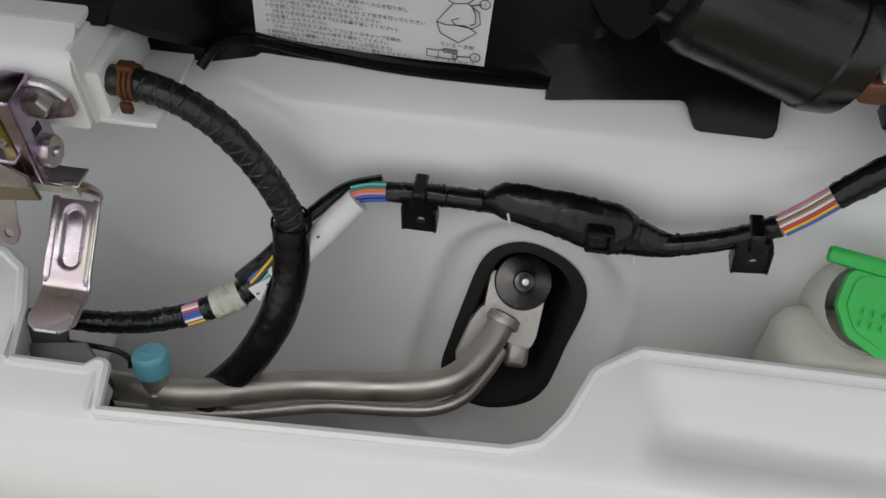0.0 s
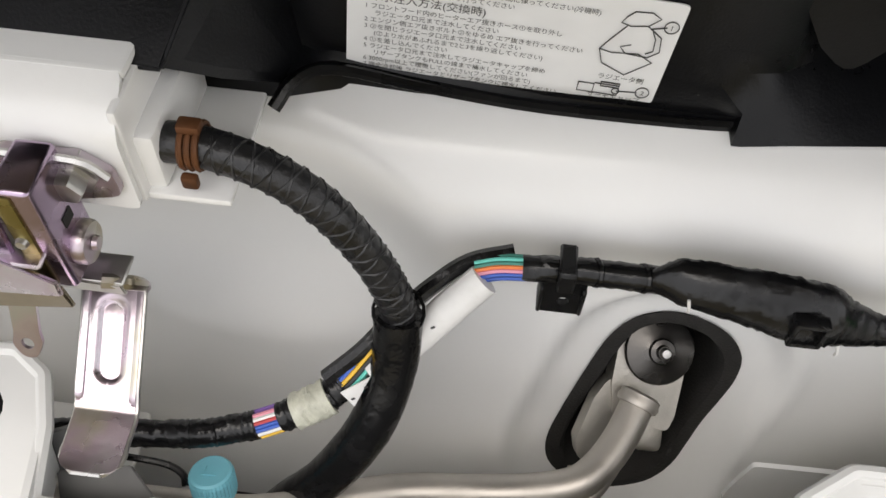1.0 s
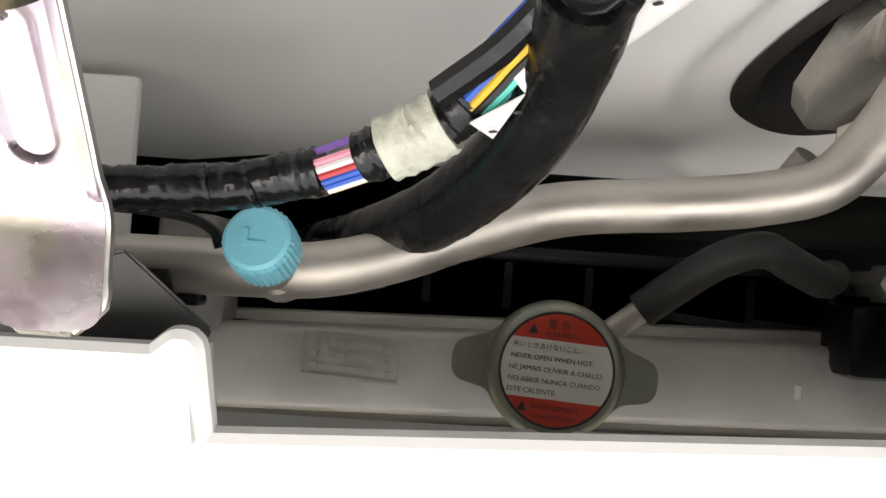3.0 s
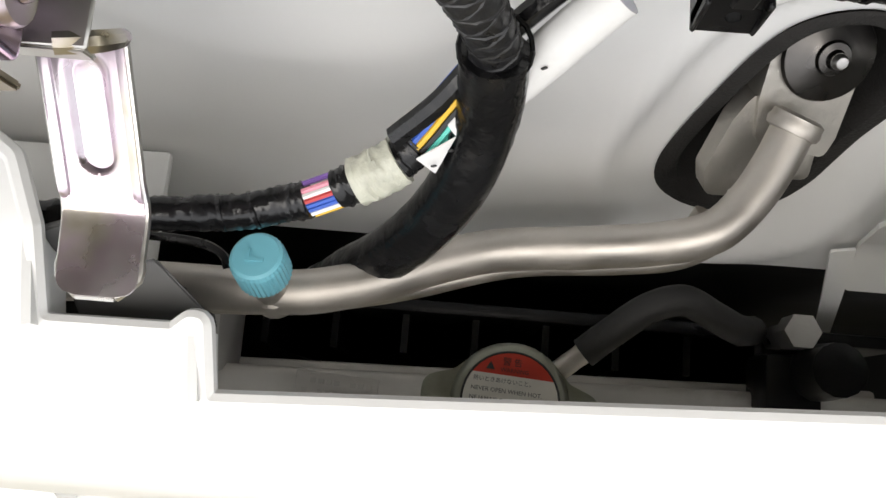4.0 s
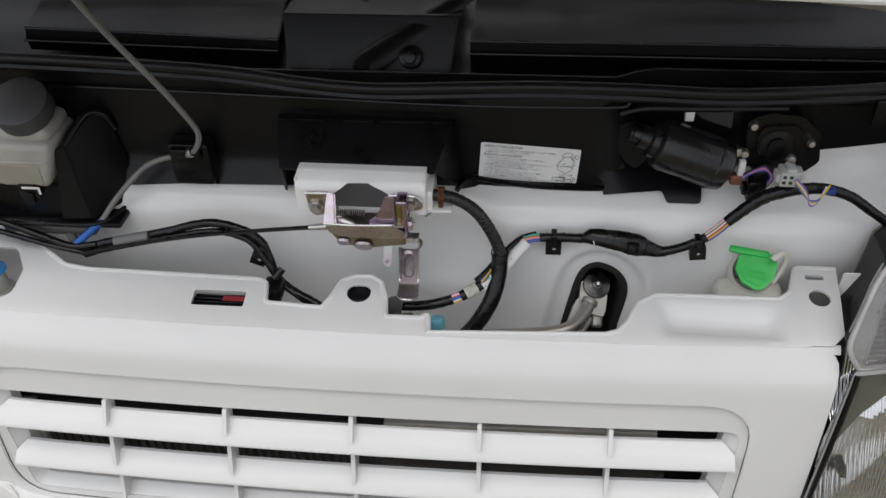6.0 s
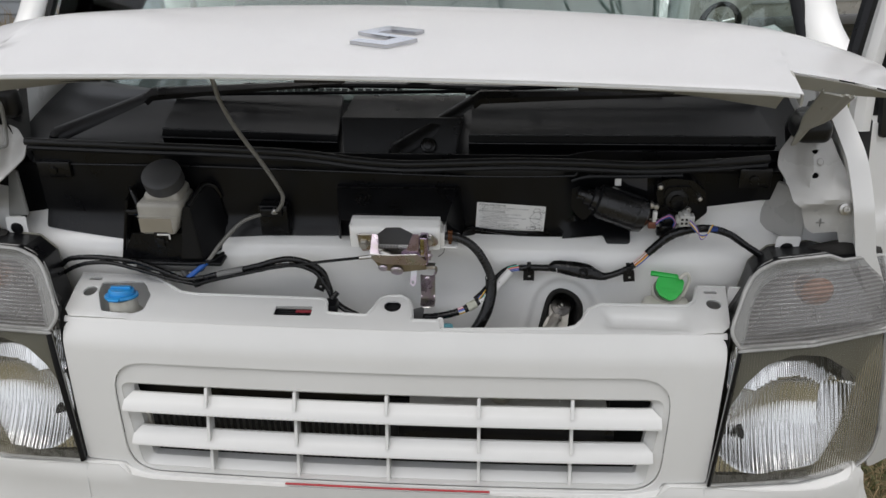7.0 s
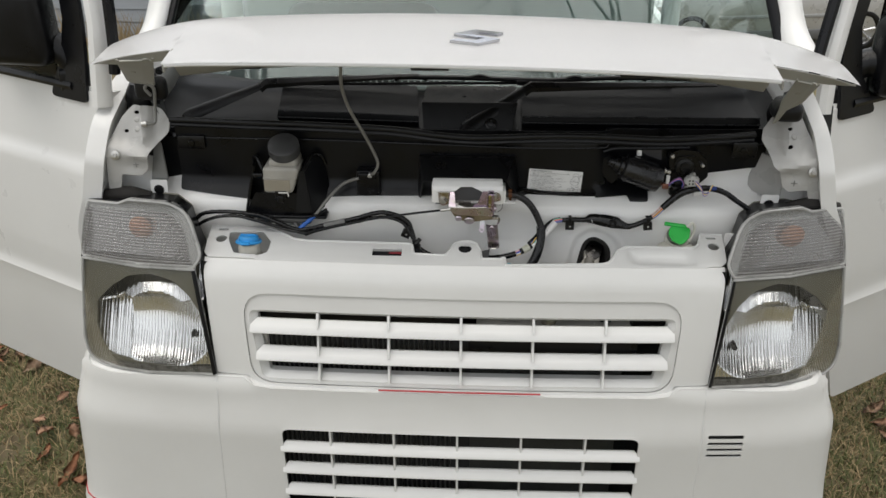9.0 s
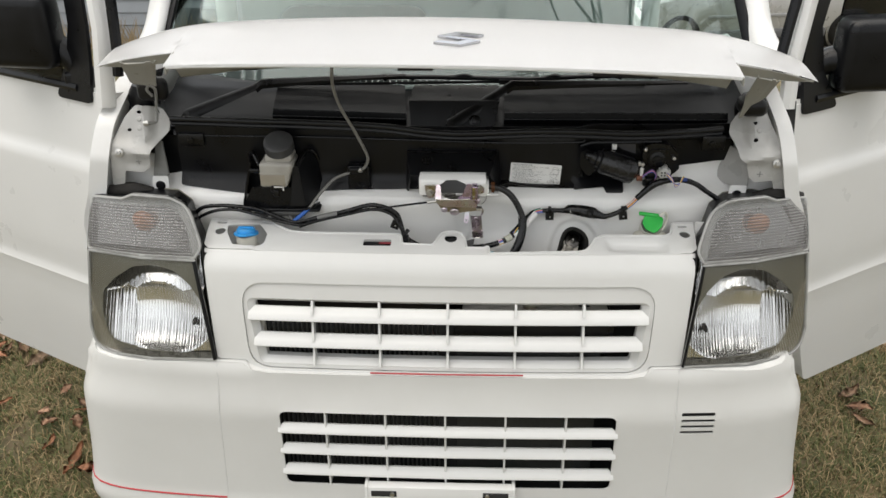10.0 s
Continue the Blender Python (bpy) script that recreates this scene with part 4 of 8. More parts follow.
part("dashboard", loft(lambda u, v: (-0.64 + 1.28 * u, 0.42 + 0.30 * v + 0.05 * math.sin(math.pi * u) * (v - 1), 1.10 + 0.05 * math.sin(v * 2.6) - 0.06 * v * v), 16, 8, 0.2), mat("grey_dashboard", (0.04, 0.042, 0.045), 0.65, bump=0.2, bscale=900), truck, "dark grey dashboard")
for x, top in ((-0.335, 1.12), (0.335, 0.98)):
    part("seat", join(moved(rbox(-0.235, 0.235, -0.06, 0.06, -0.45, 0.0, 0.058, 5), pose(x, 1.25, top, 8)), rbox(x - 0.23, x + 0.23, 0.80, 1.25, 0.56, 0.70, 0.05, 3)), M_SEAT, truck, "dark grey cloth seat")
part("steering_wheel", moved(tube([(0.19 * math.cos(a), 0.19 * math.sin(a), 0) for a in np.linspace(0, 2 * math.pi, 25)], 0.014, 10, 2), pose(-0.37, 0.82, 1.00, 30)), M_BLACK, truck)
for s in (-1, 1):
    bx = 0.612 if s > 0 else -0.775
    part("b_pillar", tube([(bx, 1.40, 0.55), (bx, 1.40, 1.12), (bx * 0.95, 1.38, 1.68)], 0.038, 10, 4, flat=0.6), M_PILLAR, truck, "pale painted door pillar")
part("cargo_bed", join(rbox(-0.70, 0.70, 1.55, 3.25, 0.55, 0.66, 0.005), rbox(-0.70, -0.67, 1.55, 3.25, 0.66, 0.94, 0.005), rbox(0.67, 0.70, 1.55, 3.25, 0.66, 0.94, 0.005), rbox(-0.70, 0.70, 3.22, 3.25, 0.66, 0.94, 0.005)), M_PAINT, truck)
for x in (-0.62, 0.62):
    for y in (0.62, 2.55):
        w = part("wheel", lathe([(0.0, -0.07), (0.17, -0.07), (0.24, -0.065), (0.27, -0.04), (0.275, 0.0), (0.27, 0.04), (0.24, 0.065), (0.17, 0.07), (0.0, 0.07)], axis_pose((x, y, 0.275), (1, 0, 0)), 28), M_RUBBER, truck, "black tyre on a steel wheel")

# ---- doors, swung wide open ----
def door(sign, hinge, way, drop, mirror_at, foot_at, label):
    d = thing("door", label, "door", "cab doors")
    w = V(way[0], way[1], 0).normalized()
    n = V(w.y, -w.x, 0) * (1 if sign > 0 else -1)
    h = V(hinge[0], hinge[1], -drop)

    def at(u, z):
        curve = 0.028 * math.sin(math.pi * min(1, max(0, (z - 0.38) / 0.85)))
        p = h + w * u + n * (curve + lerp_table([(0.38, -0.012), (0.66, 0.0), (0.700, 0.004), (0.710, 0.006), (0.718, 0.005), (0.724, 0.001), (0.738, 0.001), (0.80, 0.005), (0.99, 0.010), (1.006, 0.0105), (1.016, 0.009), (1.028, 0.0015), (1.042, 0.0005), (1.18, -0.004), (1.7, -0.05)], z))
        return (p.x, p.y, z - drop)

    low = rounded([(0.16, 0.386), (0.98, 0.386), (0.98, 1.172), (-0.115, 1.172), (-0.100, 0.76), (0.03, 0.66), (0.10, 0.50)], [0.03, 0.02, 0, 0, 0.02, 0.05, 0.05], 4)
    part("shell", sheet(low, [], at, 0.05 * sign, 0.012, 0.0125), M_PAINT, d, "white painted door with pressed crease lines", smooth=25)
    rim = [at(-0.118, 1.150), at(-0.122, 1.30), at(-0.105, 1.48), at(-0.02, 1.63), at(0.90, 1.66), at(0.97, 1.172)] if sign < 0 else [at(-0.122, 1.170), at(-0.112, 1.25), at(-0.082, 1.372), at(-0.03, 1.54), at(0.06, 1.65), at(0.90, 1.66), at(0.97, 1.172)]
    edge = [at(-0.156, 1.215), at(-0.158, 1.30), at(-0.141, 1.48), at(-0.06, 1.64)] if sign < 0 else [at(-0.152, 1.235), at(-0.148, 1.27), at(-0.118, 1.38), at(-0.066, 1.55), at(0.02, 1.66)]
    part("window_frame", tube(rim, 0.020, 8, 1, flat=0.8), M_PAINT, d, "white window frame")
    g = part("window_pane", sheet([(0.0, 1.18), (0.95, 1.18), (0.89, 1.65), (0.15, 1.63), (0.05, 1.50)], [], at, 0.004, 0.1), M_GLASS, d)
    g.visible_shadow = False
    part("window_seal", tube([at(-0.04, 1.176), at(0.5, 1.176), at(0.97, 1.176)], 0.010, 8, 3), M_BLACK, d, "black rubber window seal")
    part("inner_seal", tube([at(-0.01, 1.50), at(0.09, 1.615), at(0.88, 1.645)], 0.010, 8, 3), M_BLACK, d)
    part("edge_seal", tube(edge, 0.011, 8, 3), M_BLACK, d, "black rubber door seal")
    part("corner_trim", sheet(rounded([(-0.080, 1.150), (0.025, 1.150), (-0.012, 1.23), (-0.030, 1.30), (-0.018, 1.50), (-0.070, 1.50), (-0.082, 1.30)] if sign < 0 else [(-0.078, 1.150), (0.03, 1.150), (-0.02, 1.23), (-0.040, 1.32), (0.002, 1.46), (-0.045, 1.46), (-0.086, 1.32), (-0.080, 1.22)], 0.01, 3), [], lambda u, z: Vector(at(u, z)) + n * 0.006, 0.008 * sign, 0.03), M_BLACK, d, "black corner trim behind the mirror")
    # mirror: foot, neck, housing, glass
    c, f = Vector(mirror_at), Vector(foot_at)
    tilt = Matrix.Translation(c) @ Matrix.Rotation(0.14 * sign, 4, "Z")
    mirror = part("mirror", moved(rbox(-0.088, 0.088, -0.045, 0.030, -0.076, 0.076, 0.026, 5), tilt), M_BLACK, d, "black mirror housing")
    part("mirror_glass", moved(rbox(-0.072, 0.072, 0.0305, 0.0335, -0.062, 0.062, 0.001), tilt), M_MIRROR, mirror)
    part("mirror_foot", rbox(f.x - 0.026, f.x + 0.026, f.y - 0.025, f.y + 0.03, f.z - 0.026, f.z + 0.026, 0.009, 3), M_BLACK, mirror)
    part("mirror_neck", tube([f + V(0, 0, 0.01), f + V(sign * 0.008, 0, 0.04), f + V(sign * 0.035, 0.004, 0.066), c + V(-sign * 0.04, 0, -0.025)], [0.022, 0.023, 0.028, 0.042], 12, 5), M_BLACK, mirror)
    part("handle", tube([Vector(at(0.80, 0.95)) + n * 0.01, Vector(at(0.82, 0.95)) + n * 0.035, Vector(at(0.92, 0.95)) + n * 0.035, Vector(at(0.94, 0.95)) + n * 0.01], 0.010, 8, 4), M_BLACK, d)
    return d


door(1, (0.775, 0.30), (0.319, 0.205), 0.036, (0.868, 0.33, 1.222), (0.740, 0.325, 1.138), "white cab door standing wide open with a black mirror")
door(-1, (-0.785, 0.235), (-0.298, 0.16), 0.0, (-0.865, 0.25, 1.288), (-0.758, 0.245, 1.180), "white cab door standing wide open with a black mirror")

# ---- the bay: bulkhead, covers, cowl ----

def round_loop(pts, per=4):
    """A smooth closed outline through the given points."""
    n, out = len(pts), []
    for i in range(n):
        a, b, c, d = (V(*pts[(i + k) % n]) for k in (-1, 0, 1, 2))
        for j in range(per):
            t = j / per
            out.append(0.5 * (2 * b + (c - a) * t + (2 * a - 5 * b + 4 * c - d) * t * t + (3 * b - a - 3 * c + d) * t ** 3))
    return out


HOLE = round_loop([(0.2525, 0.9092), (0.2405, 0.9045), (0.2325, 0.8920), (0.2264, 0.8670), (0.2198, 0.8360), (0.2160, 0.8165), (0.2185, 0.8040), (0.2290, 0.7965), (0.2455, 0.7945), (0.2640, 0.7995), (0.2735, 0.8092), (0.2777, 0.8230), (0.2808, 0.8390), (0.2845, 0.8560), (0.2866, 0.8700), (0.2848, 0.8840), (0.2770, 0.8970), (0.2655, 0.9055)])
WALL = [(0.74, 0.085), (0.78, 0.100), (0.80, 0.112), (0.814, 0.119), (0.835, 0.126), (0.854, 0.130), (0.88, 0.1345), (0.905, 0.1365), (0.942, 0.1375), (0.954, 0.1388), (0.966, 0.1445), (0.978, 0.157), (0.986, 0.170), (1.0, 0.186), (1.02, 0.194), (1.06, 0.196)]


def near_hole(p):
    best = 9
    for i, a in enumerate(HOLE):
        b = HOLE[i - 1]
        d = b - a
        t = max(0, min(1, (p - a).dot(d) / d.dot(d)))
        best = min(best, (a + d * t - p).length)
    return best


def wall_y(x, z):
    y = smooth_table(WALL, z)
    # shallow dish beside the pipe opening
    q = ((x - 0.085) / 0.080) ** 2 + ((z - 0.925) / 0.062) ** 2
    if q < 1:
        y += 0.014 * (1 - q) * (1 - q) * (1 + 2 * q)
    # right-hand corner swings back
    if x > 0.42:
        y += 0.12 * (x - 0.42) ** 2 / 0.2
    if x < -0.42:
        y += 0.5 * (abs(x) - 0.42) ** 2
    if 0.17 < x < 0.33 and z < 0.950:
        d = near_hole(V(x, z))
        t = min(1, max(0, (d - 0.0110) / 0.0100))
        y += 0.0040 * (1 - t * t * (3 - 2 * t)) - 0.0020 * math.exp(-((d - 0.0240) / 0.0045) ** 2)
    return y


bulkhead = part("bulkhead", sheet([(-0.60, 0.76), (0.03, 0.76), (0.06, 0.768), (0.60, 0.768), (0.60, 1.06), (-0.60, 1.06)], [HOLE], lambda x, z: (x, wall_y(x, z), z), 0.0015, 0.005, 0.0038), M_BAY, truck, "off-white painted bulkhead with an oval pipe opening")
M_FOAM = mat("black_foam", (0.017, 0.0155, 0.014), 0.85, var=0.3, scale=120, bump=0.6, bscale=900)


rim = bmesh.new()
loop = resample(HOLE, 0.003)
rows = []
for off, dy in ((-0.0012, -0.0012), (0.0008, -0.0024), (0.0055, -0.0020), (0.0072, 0.0), (0.0076, 0.006), (0.0078, 0.045)):
    ring = []
    for i, p in enumerate(loop):
        d = (loop[(i + 2) % len(loop)] - loop[i - 2]).normalized()
        q = p + V(-d.y, d.x) * off
        ring.append(rim.verts.new((q.x, wall_y(p.x, p.y) + dy, q.y)))
    rows.append(ring)
for a, b in zip(rows, rows[1:]):
    for i in range(len(loop)):
        rim.faces.new((a[i - 1], a[i], b[i], b[i - 1]))
part("pipe_grommet", rim, M_FOAM, bulkhead, "black foam grommet round the opening")
# added dark sheet in place of the shade deep in the opening
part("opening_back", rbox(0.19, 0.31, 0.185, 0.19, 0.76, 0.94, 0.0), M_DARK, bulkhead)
part("scored_seam", tube([(0.075, wall_y(0.075, 0.998) - 0.0006, 0.998), (0.0755, wall_y(0.0755, 0.975) - 0.0006, 0.975), (0.074, wall_y(0.074, 0.962) - 0.0006, 0.962), (0.066, wall_y(0.066, 0.955) - 0.0006, 0.955)], 0.0006, 6, 5), mat("seam_grey", (0.22, 0.21, 0.2), 0.6, bump=0), bulkhead)
part("stamped_seam", tube([(0.325, wall_y(0.325, 0.992) - 0.0004, 0.985), (0.328, wall_y(0.328, 0.98) - 0.0004, 0.978), (0.345, wall_y(0.345, 0.977) - 0.0004, 0.976), (0.42, wall_y(0.42, 0.980) - 0.0004, 0.979)], 0.0005, 6, 4), bpy.data.materials["seam_grey"], bulkhead)
# dark sheets below and beside the bay, standing in for its shade
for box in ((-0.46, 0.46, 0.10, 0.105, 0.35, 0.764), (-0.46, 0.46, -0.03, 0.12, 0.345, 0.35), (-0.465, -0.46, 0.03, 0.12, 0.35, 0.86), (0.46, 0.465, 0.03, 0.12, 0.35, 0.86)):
    part("lower_shade_sheet", rbox(*box, 0.0), M_DARK, truck)
part("cross_member", rbox(-0.45, 0.0, 0.022, 0.075, 0.74, 0.80, 0.006), M_BLACK, truck)
part("bay_floor", rbox(-0.46, 0.03, 0.055, 0.11, 0.815, 0.82, 0.002), M_BAY, truck, "painted ledge behind the front panel")

# black bulkhead cover
cover = thing("bulkhead_cover", "black plastic cover over the bulkhead with moulded ribs", "cover")


def cover_y(x, z):
    y = 0.1735 - (0.75 * max(0, 1.004 - z) if not 0.103 < x < 0.252 else 0.75 * max(0, 0.990 - z))
    if 0.103 < x < 0.252 and 0.988 < z < 1.098:
        e = min(1, min(x - 0.103, 0.252 - x, z - 0.988, 1.098 - z) / 0.006)
        y -= 0.0055 * e
    if x > 0.262:
        k = min(1, (x - 0.262) / 0.02) * min(1, max(0, (z - 0.99) / 0.02))
        y += 0.020 * k
    if abs(x) > 0.40:
        y += 0.35 * (abs(x) - 0.40) ** 2
    return y


part("sheet", sheet(rounded([(-0.555, 0.985), (-0.40, 0.972), (-0.20, 0.982), (0.0, 0.985), (0.10, 0.985), (0.17, 0.982), (0.252, 0.985), (0.312, 0.990), (0.318, 0.980), (0.352, 0.980), (0.354, 1.026), (0.46, 1.024), (0.56, 1.036), (0.56, 1.112), (-0.555, 1.112)], 0.004, 2), [], lambda x, z: (x, cover_y(x, z), z), 0.003, 0.02, 0.011), M_BLACK, cover)
LIPX = [(0.100, 0.150, 0.989), (0.106, 0.158, 0.995), (0.118, 0.164, 0.9965), (0.15, 0.1655, 0.9910), (0.19, 0.1665, 0.9865), (0.245, 0.168, 0.9855), (0.256, 0.169, 0.987)]
part("bottom_lip", tube(LIPX, 0.0034, 8, 4, flat=0.7), M_BLACK2, cover)
part("lip_web", loft(lambda u, v: (lambda p: (p[0], p[1] + (cover_y(p[0], 0.995) - p[1]) * v, p[2] + 0.004 * v))(LIPX[round(u * 6)]), 6, 3, 0.002), M_BLACK, cover)
part("upper_rib", tube([(-0.55, 0.170 + 0.0078, 1.088), (-0.3, 0.170, 1.090), (-0.08, 0.169, 1.085), (0.1, 0.169, 1.080), (0.25, 0.169, 1.082), (0.27, 0.168, 1.088)], 0.0019, 8, 4), M_BLACK2, cover)
part("screw_tab", join(rbox(-0.548, -0.496, 0.170, 0.180, 1.068, 1.094, 0.002), lathe([(0, 0.004), (0.006, 0.003), (0.007, 0)], axis_pose((-0.522, 0.170, 1.08), (0, -1, 0)), 10)), M_BLACK2, cover)
part("screw_tab", join(rbox(0.50, 0.545, 0.170, 0.178, 1.066, 1.096, 0.002), lathe([(0, 0.004), (0.006, 0.003), (0.007, 0)], axis_pose((0.52, 0.170, 1.08), (0, -1, 0)), 10)), M_BLACK2, cover)
part("cable_guide", join(rbox(-0.205, -0.160, 0.150, 0.172, 0.985, 1.036, 0.004), rbox(-0.200, -0.166, 0.142, 0.152, 1.02, 1.034, 0.003)), M_BLACK, cover)
# hooded box over the latch


def quad_plate(pts, thick):
    """A flat plate between corners, thick behind its face."""
    bm = bmesh.new()
    p = [Vector(a) for a in pts]
    n = (p[1] - p[0]).cross(p[2] - p[0]).normalized() * thick
    a = [bm.verts.new(q) for q in p]
    b = [bm.verts.new(q - n) for q in p]
    bm.faces.new(a)
    bm.faces.new(b[::-1])
    for k in range(len(p)):
        bm.faces.new((a[k], a[k - 1], b[k - 1], b[k]))
    bmesh.ops.bevel(bm, geom=bm.edges[:], offset=min(0.0015, thick * 0.3), segments=2, affect="EDGES")
    return bm


hood_plate = part("latch_hood", quad_plate([(-0.0765, 0.120, 1.0300), (0.081, 0.120, 1.0305), (0.0955, 0.164, 1.0620), (-0.084, 0.162, 1.0618)], 0.003), M_BLACK, cover, "black hood over the latch", smooth=30)
for pts in ([(-0.084, 0.162, 1.0618), (0.0955, 0.164, 1.0620), (0.097, 0.1745, 1.0632), (-0.085, 0.1745, 1.0630)],
            [(0.081, 0.1205, 1.0300), (0.088, 0.140, 1.010), (0.1035, 0.160, 0.990), (0.108, 0.172, 0.988), (0.097, 0.1735, 1.0625), (0.0952, 0.164, 1.0612)],
            [(-0.0838, 0.162, 1.0610), (-0.0845, 0.1735, 1.0625), (-0.0905, 0.170, 0.978), (-0.084, 0.150, 0.982), (-0.0763, 0.1205, 1.0295)]):
    part("hood_side", quad_plate(pts, 0.003), M_BLACK, hood_plate, smooth=30)
part("hood_edge", tube([(-0.0838, 0.1618, 1.0622), (0.0, 0.1625, 1.0624), (0.0952, 0.1638, 1.0624)], 0.0012, 6, 2), M_BLACK2, hood_plate)
part("hood_fixing", lathe([(0.0, 0.006), (0.004, 0.0055), (0.0045, 0.003), (0.009, 0.003), (0.0095, 0.001), (0.012, 0.001), (0.0125, -0.001)], axis_pose((-0.043, 0.1485, 1.0510), (0, -0.58, 0.81)), 18), M_BLACK2, cover)

# printed label
label = thing("label", "white printed coolant instruction sticker on the black cover", "label")
M_LABEL = mat("white_label", (0.84, 0.84, 0.83), 0.45, var=0.03, scale=60, bump=0.0)
M_INK = mat("grey_black_ink", (0.045, 0.045, 0.045), 0.6, bump=0.0)
LA, LB, LC = V(0.1245, 0.1655, 1.0395), V(0.2265, 0.1655, 1.0335), V(0.1215, 0.1655, 0.9935)


def on_label(u, v, lift=0.0):
    """A place on the label, u to the right and v down, both from its upper corner, in units of its width and height."""
    p = LA + (LB - LA) * u + (LC - LA) * v
    return V(p.x, cover_y(p.x, p.z) - 0.0012 - lift, p.z)


part("sheet", sheet(rrect(0.0, 1.0, 0.0, 1.0, 0.03, 4), [], lambda u, v: on_label(u, v), -0.0006, 0.1, 0.1), M_LABEL, label)


def words(body, size, place, right, up, parent, material, name="text", align="LEFT"):
    """A line of print laid flat at a place."""
    cu = bpy.data.curves.new("print", "FONT")
    cu.body, cu.size, cu.align_x, cu.resolution_u = body, size, align, 2
    tmp = bpy.data.objects.new("print", cu)
    scene.collection.objects.link(tmp)
    bpy.context.view_layer.update()
    me = bpy.data.meshes.new_from_object(tmp.evaluated_get(bpy.context.evaluated_depsgraph_get()))
    bpy.data.objects.remove(tmp)
    bpy.data.curves.remove(cu)
    r, u = Vector(right).normalized(), Vector(up).normalized()
    n = r.cross(u)
    m = Matrix((r, u, n)).transposed().to_4x4()
    me.transform(Matrix.Translation(place) @ m)
    me.materials.clear()
    me.materials.append(material)
    ob = new(name, me)
    ob.parent = parent
    return ob


LINES = [(0.030, 0.095, 0.0047, "冷却水の点検(日常点検)"), (0.055, 0.165, 0.0033, "1 リザーブタンクの水位はFULL—LOWの間に保ってください(冷機時)"), (0.055, 0.225, 0.0033, "2 補水はリザーブタンクより行ってください"),
         (0.030, 0.315, 0.0047, "冷却水注入方法(交換時)"), (0.055, 0.385, 0.0033, "1 フロントフード内のヒーターエア抜きホース①を取り外し"), (0.085, 0.443, 0.0033, "ラジエータ口元まで注水してください"),
         (0.055, 0.501, 0.0033, "2 エンジン側エア抜きボルト②をゆるめ エア抜きを行ってください"), (0.055, 0.559, 0.0033, "3 ②を閉じラジエータ口元まで注水してください"), (0.085, 0.617, 0.0033, "(②より水があふれるまで2と3を繰り返してください)"),
         (0.055, 0.675, 0.0033, "4 ①を差し込んでください"), (0.055, 0.733, 0.0033, "5 ラジエータ口元まで注水してラジエータキャップを締め"), (0.085, 0.791, 0.0033, "リザーブタンクもFULLの線まで補水してください"),
         (0.055, 0.849, 0.0033, "6 3000rpm以上で暖機してください(ファンが回るまで)"), (0.055, 0.907, 0.0033, "7 完全冷却後 ラジエータとリザーブタンクに補水してください"),
         (0.800, 0.695, 0.0036, "ラジエータ側"), (0.785, 0.875, 0.0036, "サーモキャップ"), (0.815, 0.945, 0.0036, "エンジン側")]
for u, v, size, body in LINES:
    words(body, size * (0.80 if size > 0.004 else 0.70), on_label(u, v, 0.0007), LB - LA, LA - LC, label, M_INK)


def ink_line(pts, parent, r=0.00022):
    part("drawing_line", tube([on_label(u, v, 0.0006) for u, v in pts], r, 4, 1), M_INK, parent)


for pts in ([(0.83, 0.15), (0.85, 0.10), (0.90, 0.09), (0.93, 0.13), (0.90, 0.20), (0.85, 0.22), (0.82, 0.20), (0.83, 0.15)], [(0.84, 0.22), (0.80, 0.36), (0.78, 0.44), (0.80, 0.56), (0.88, 0.64), (0.92, 0.56), (0.95, 0.50), (0.90, 0.44), (0.82, 0.46), (0.78, 0.44)],
            [(0.90, 0.20), (0.95, 0.28), (0.96, 0.40), (0.93, 0.46), (0.86, 0.45), (0.84, 0.40), (0.87, 0.37)], [(0.92, 0.24), (0.935, 0.30), (0.94, 0.40), (0.92, 0.43)], [(0.91, 0.22), (0.955, 0.19)],
            [(0.75, 0.76), (0.80, 0.76), (0.80, 0.84), (0.75, 0.84), (0.75, 0.76)], [(0.80, 0.75), (0.88, 0.75), (0.88, 0.84), (0.80, 0.84)], [(0.82, 0.73), (0.88, 0.73), (0.88, 0.77), (0.82, 0.77), (0.82, 0.73)], [(0.875, 0.80), (0.94, 0.785)]):
    ink_line(pts, label)
for c, r, body in (((0.968, 0.185), 0.0022, "1"), ((0.957, 0.78), 0.0022, "2"), ((0.872, 0.80), 0.0012, "")):
    o = on_label(c[0], c[1], 0.0006)
    part("drawing_ring", tube([o + V(r * math.cos(a), 0, r * math.sin(a)) for a in np.linspace(0, 2 * math.pi, 17)], 0.0002, 4, 1), M_INK, label)
    if body:
        words(body, 0.0026, o + V(0, -0.0001, -0.001), LB - LA, LA - LC, label, M_INK, align="CENTER")

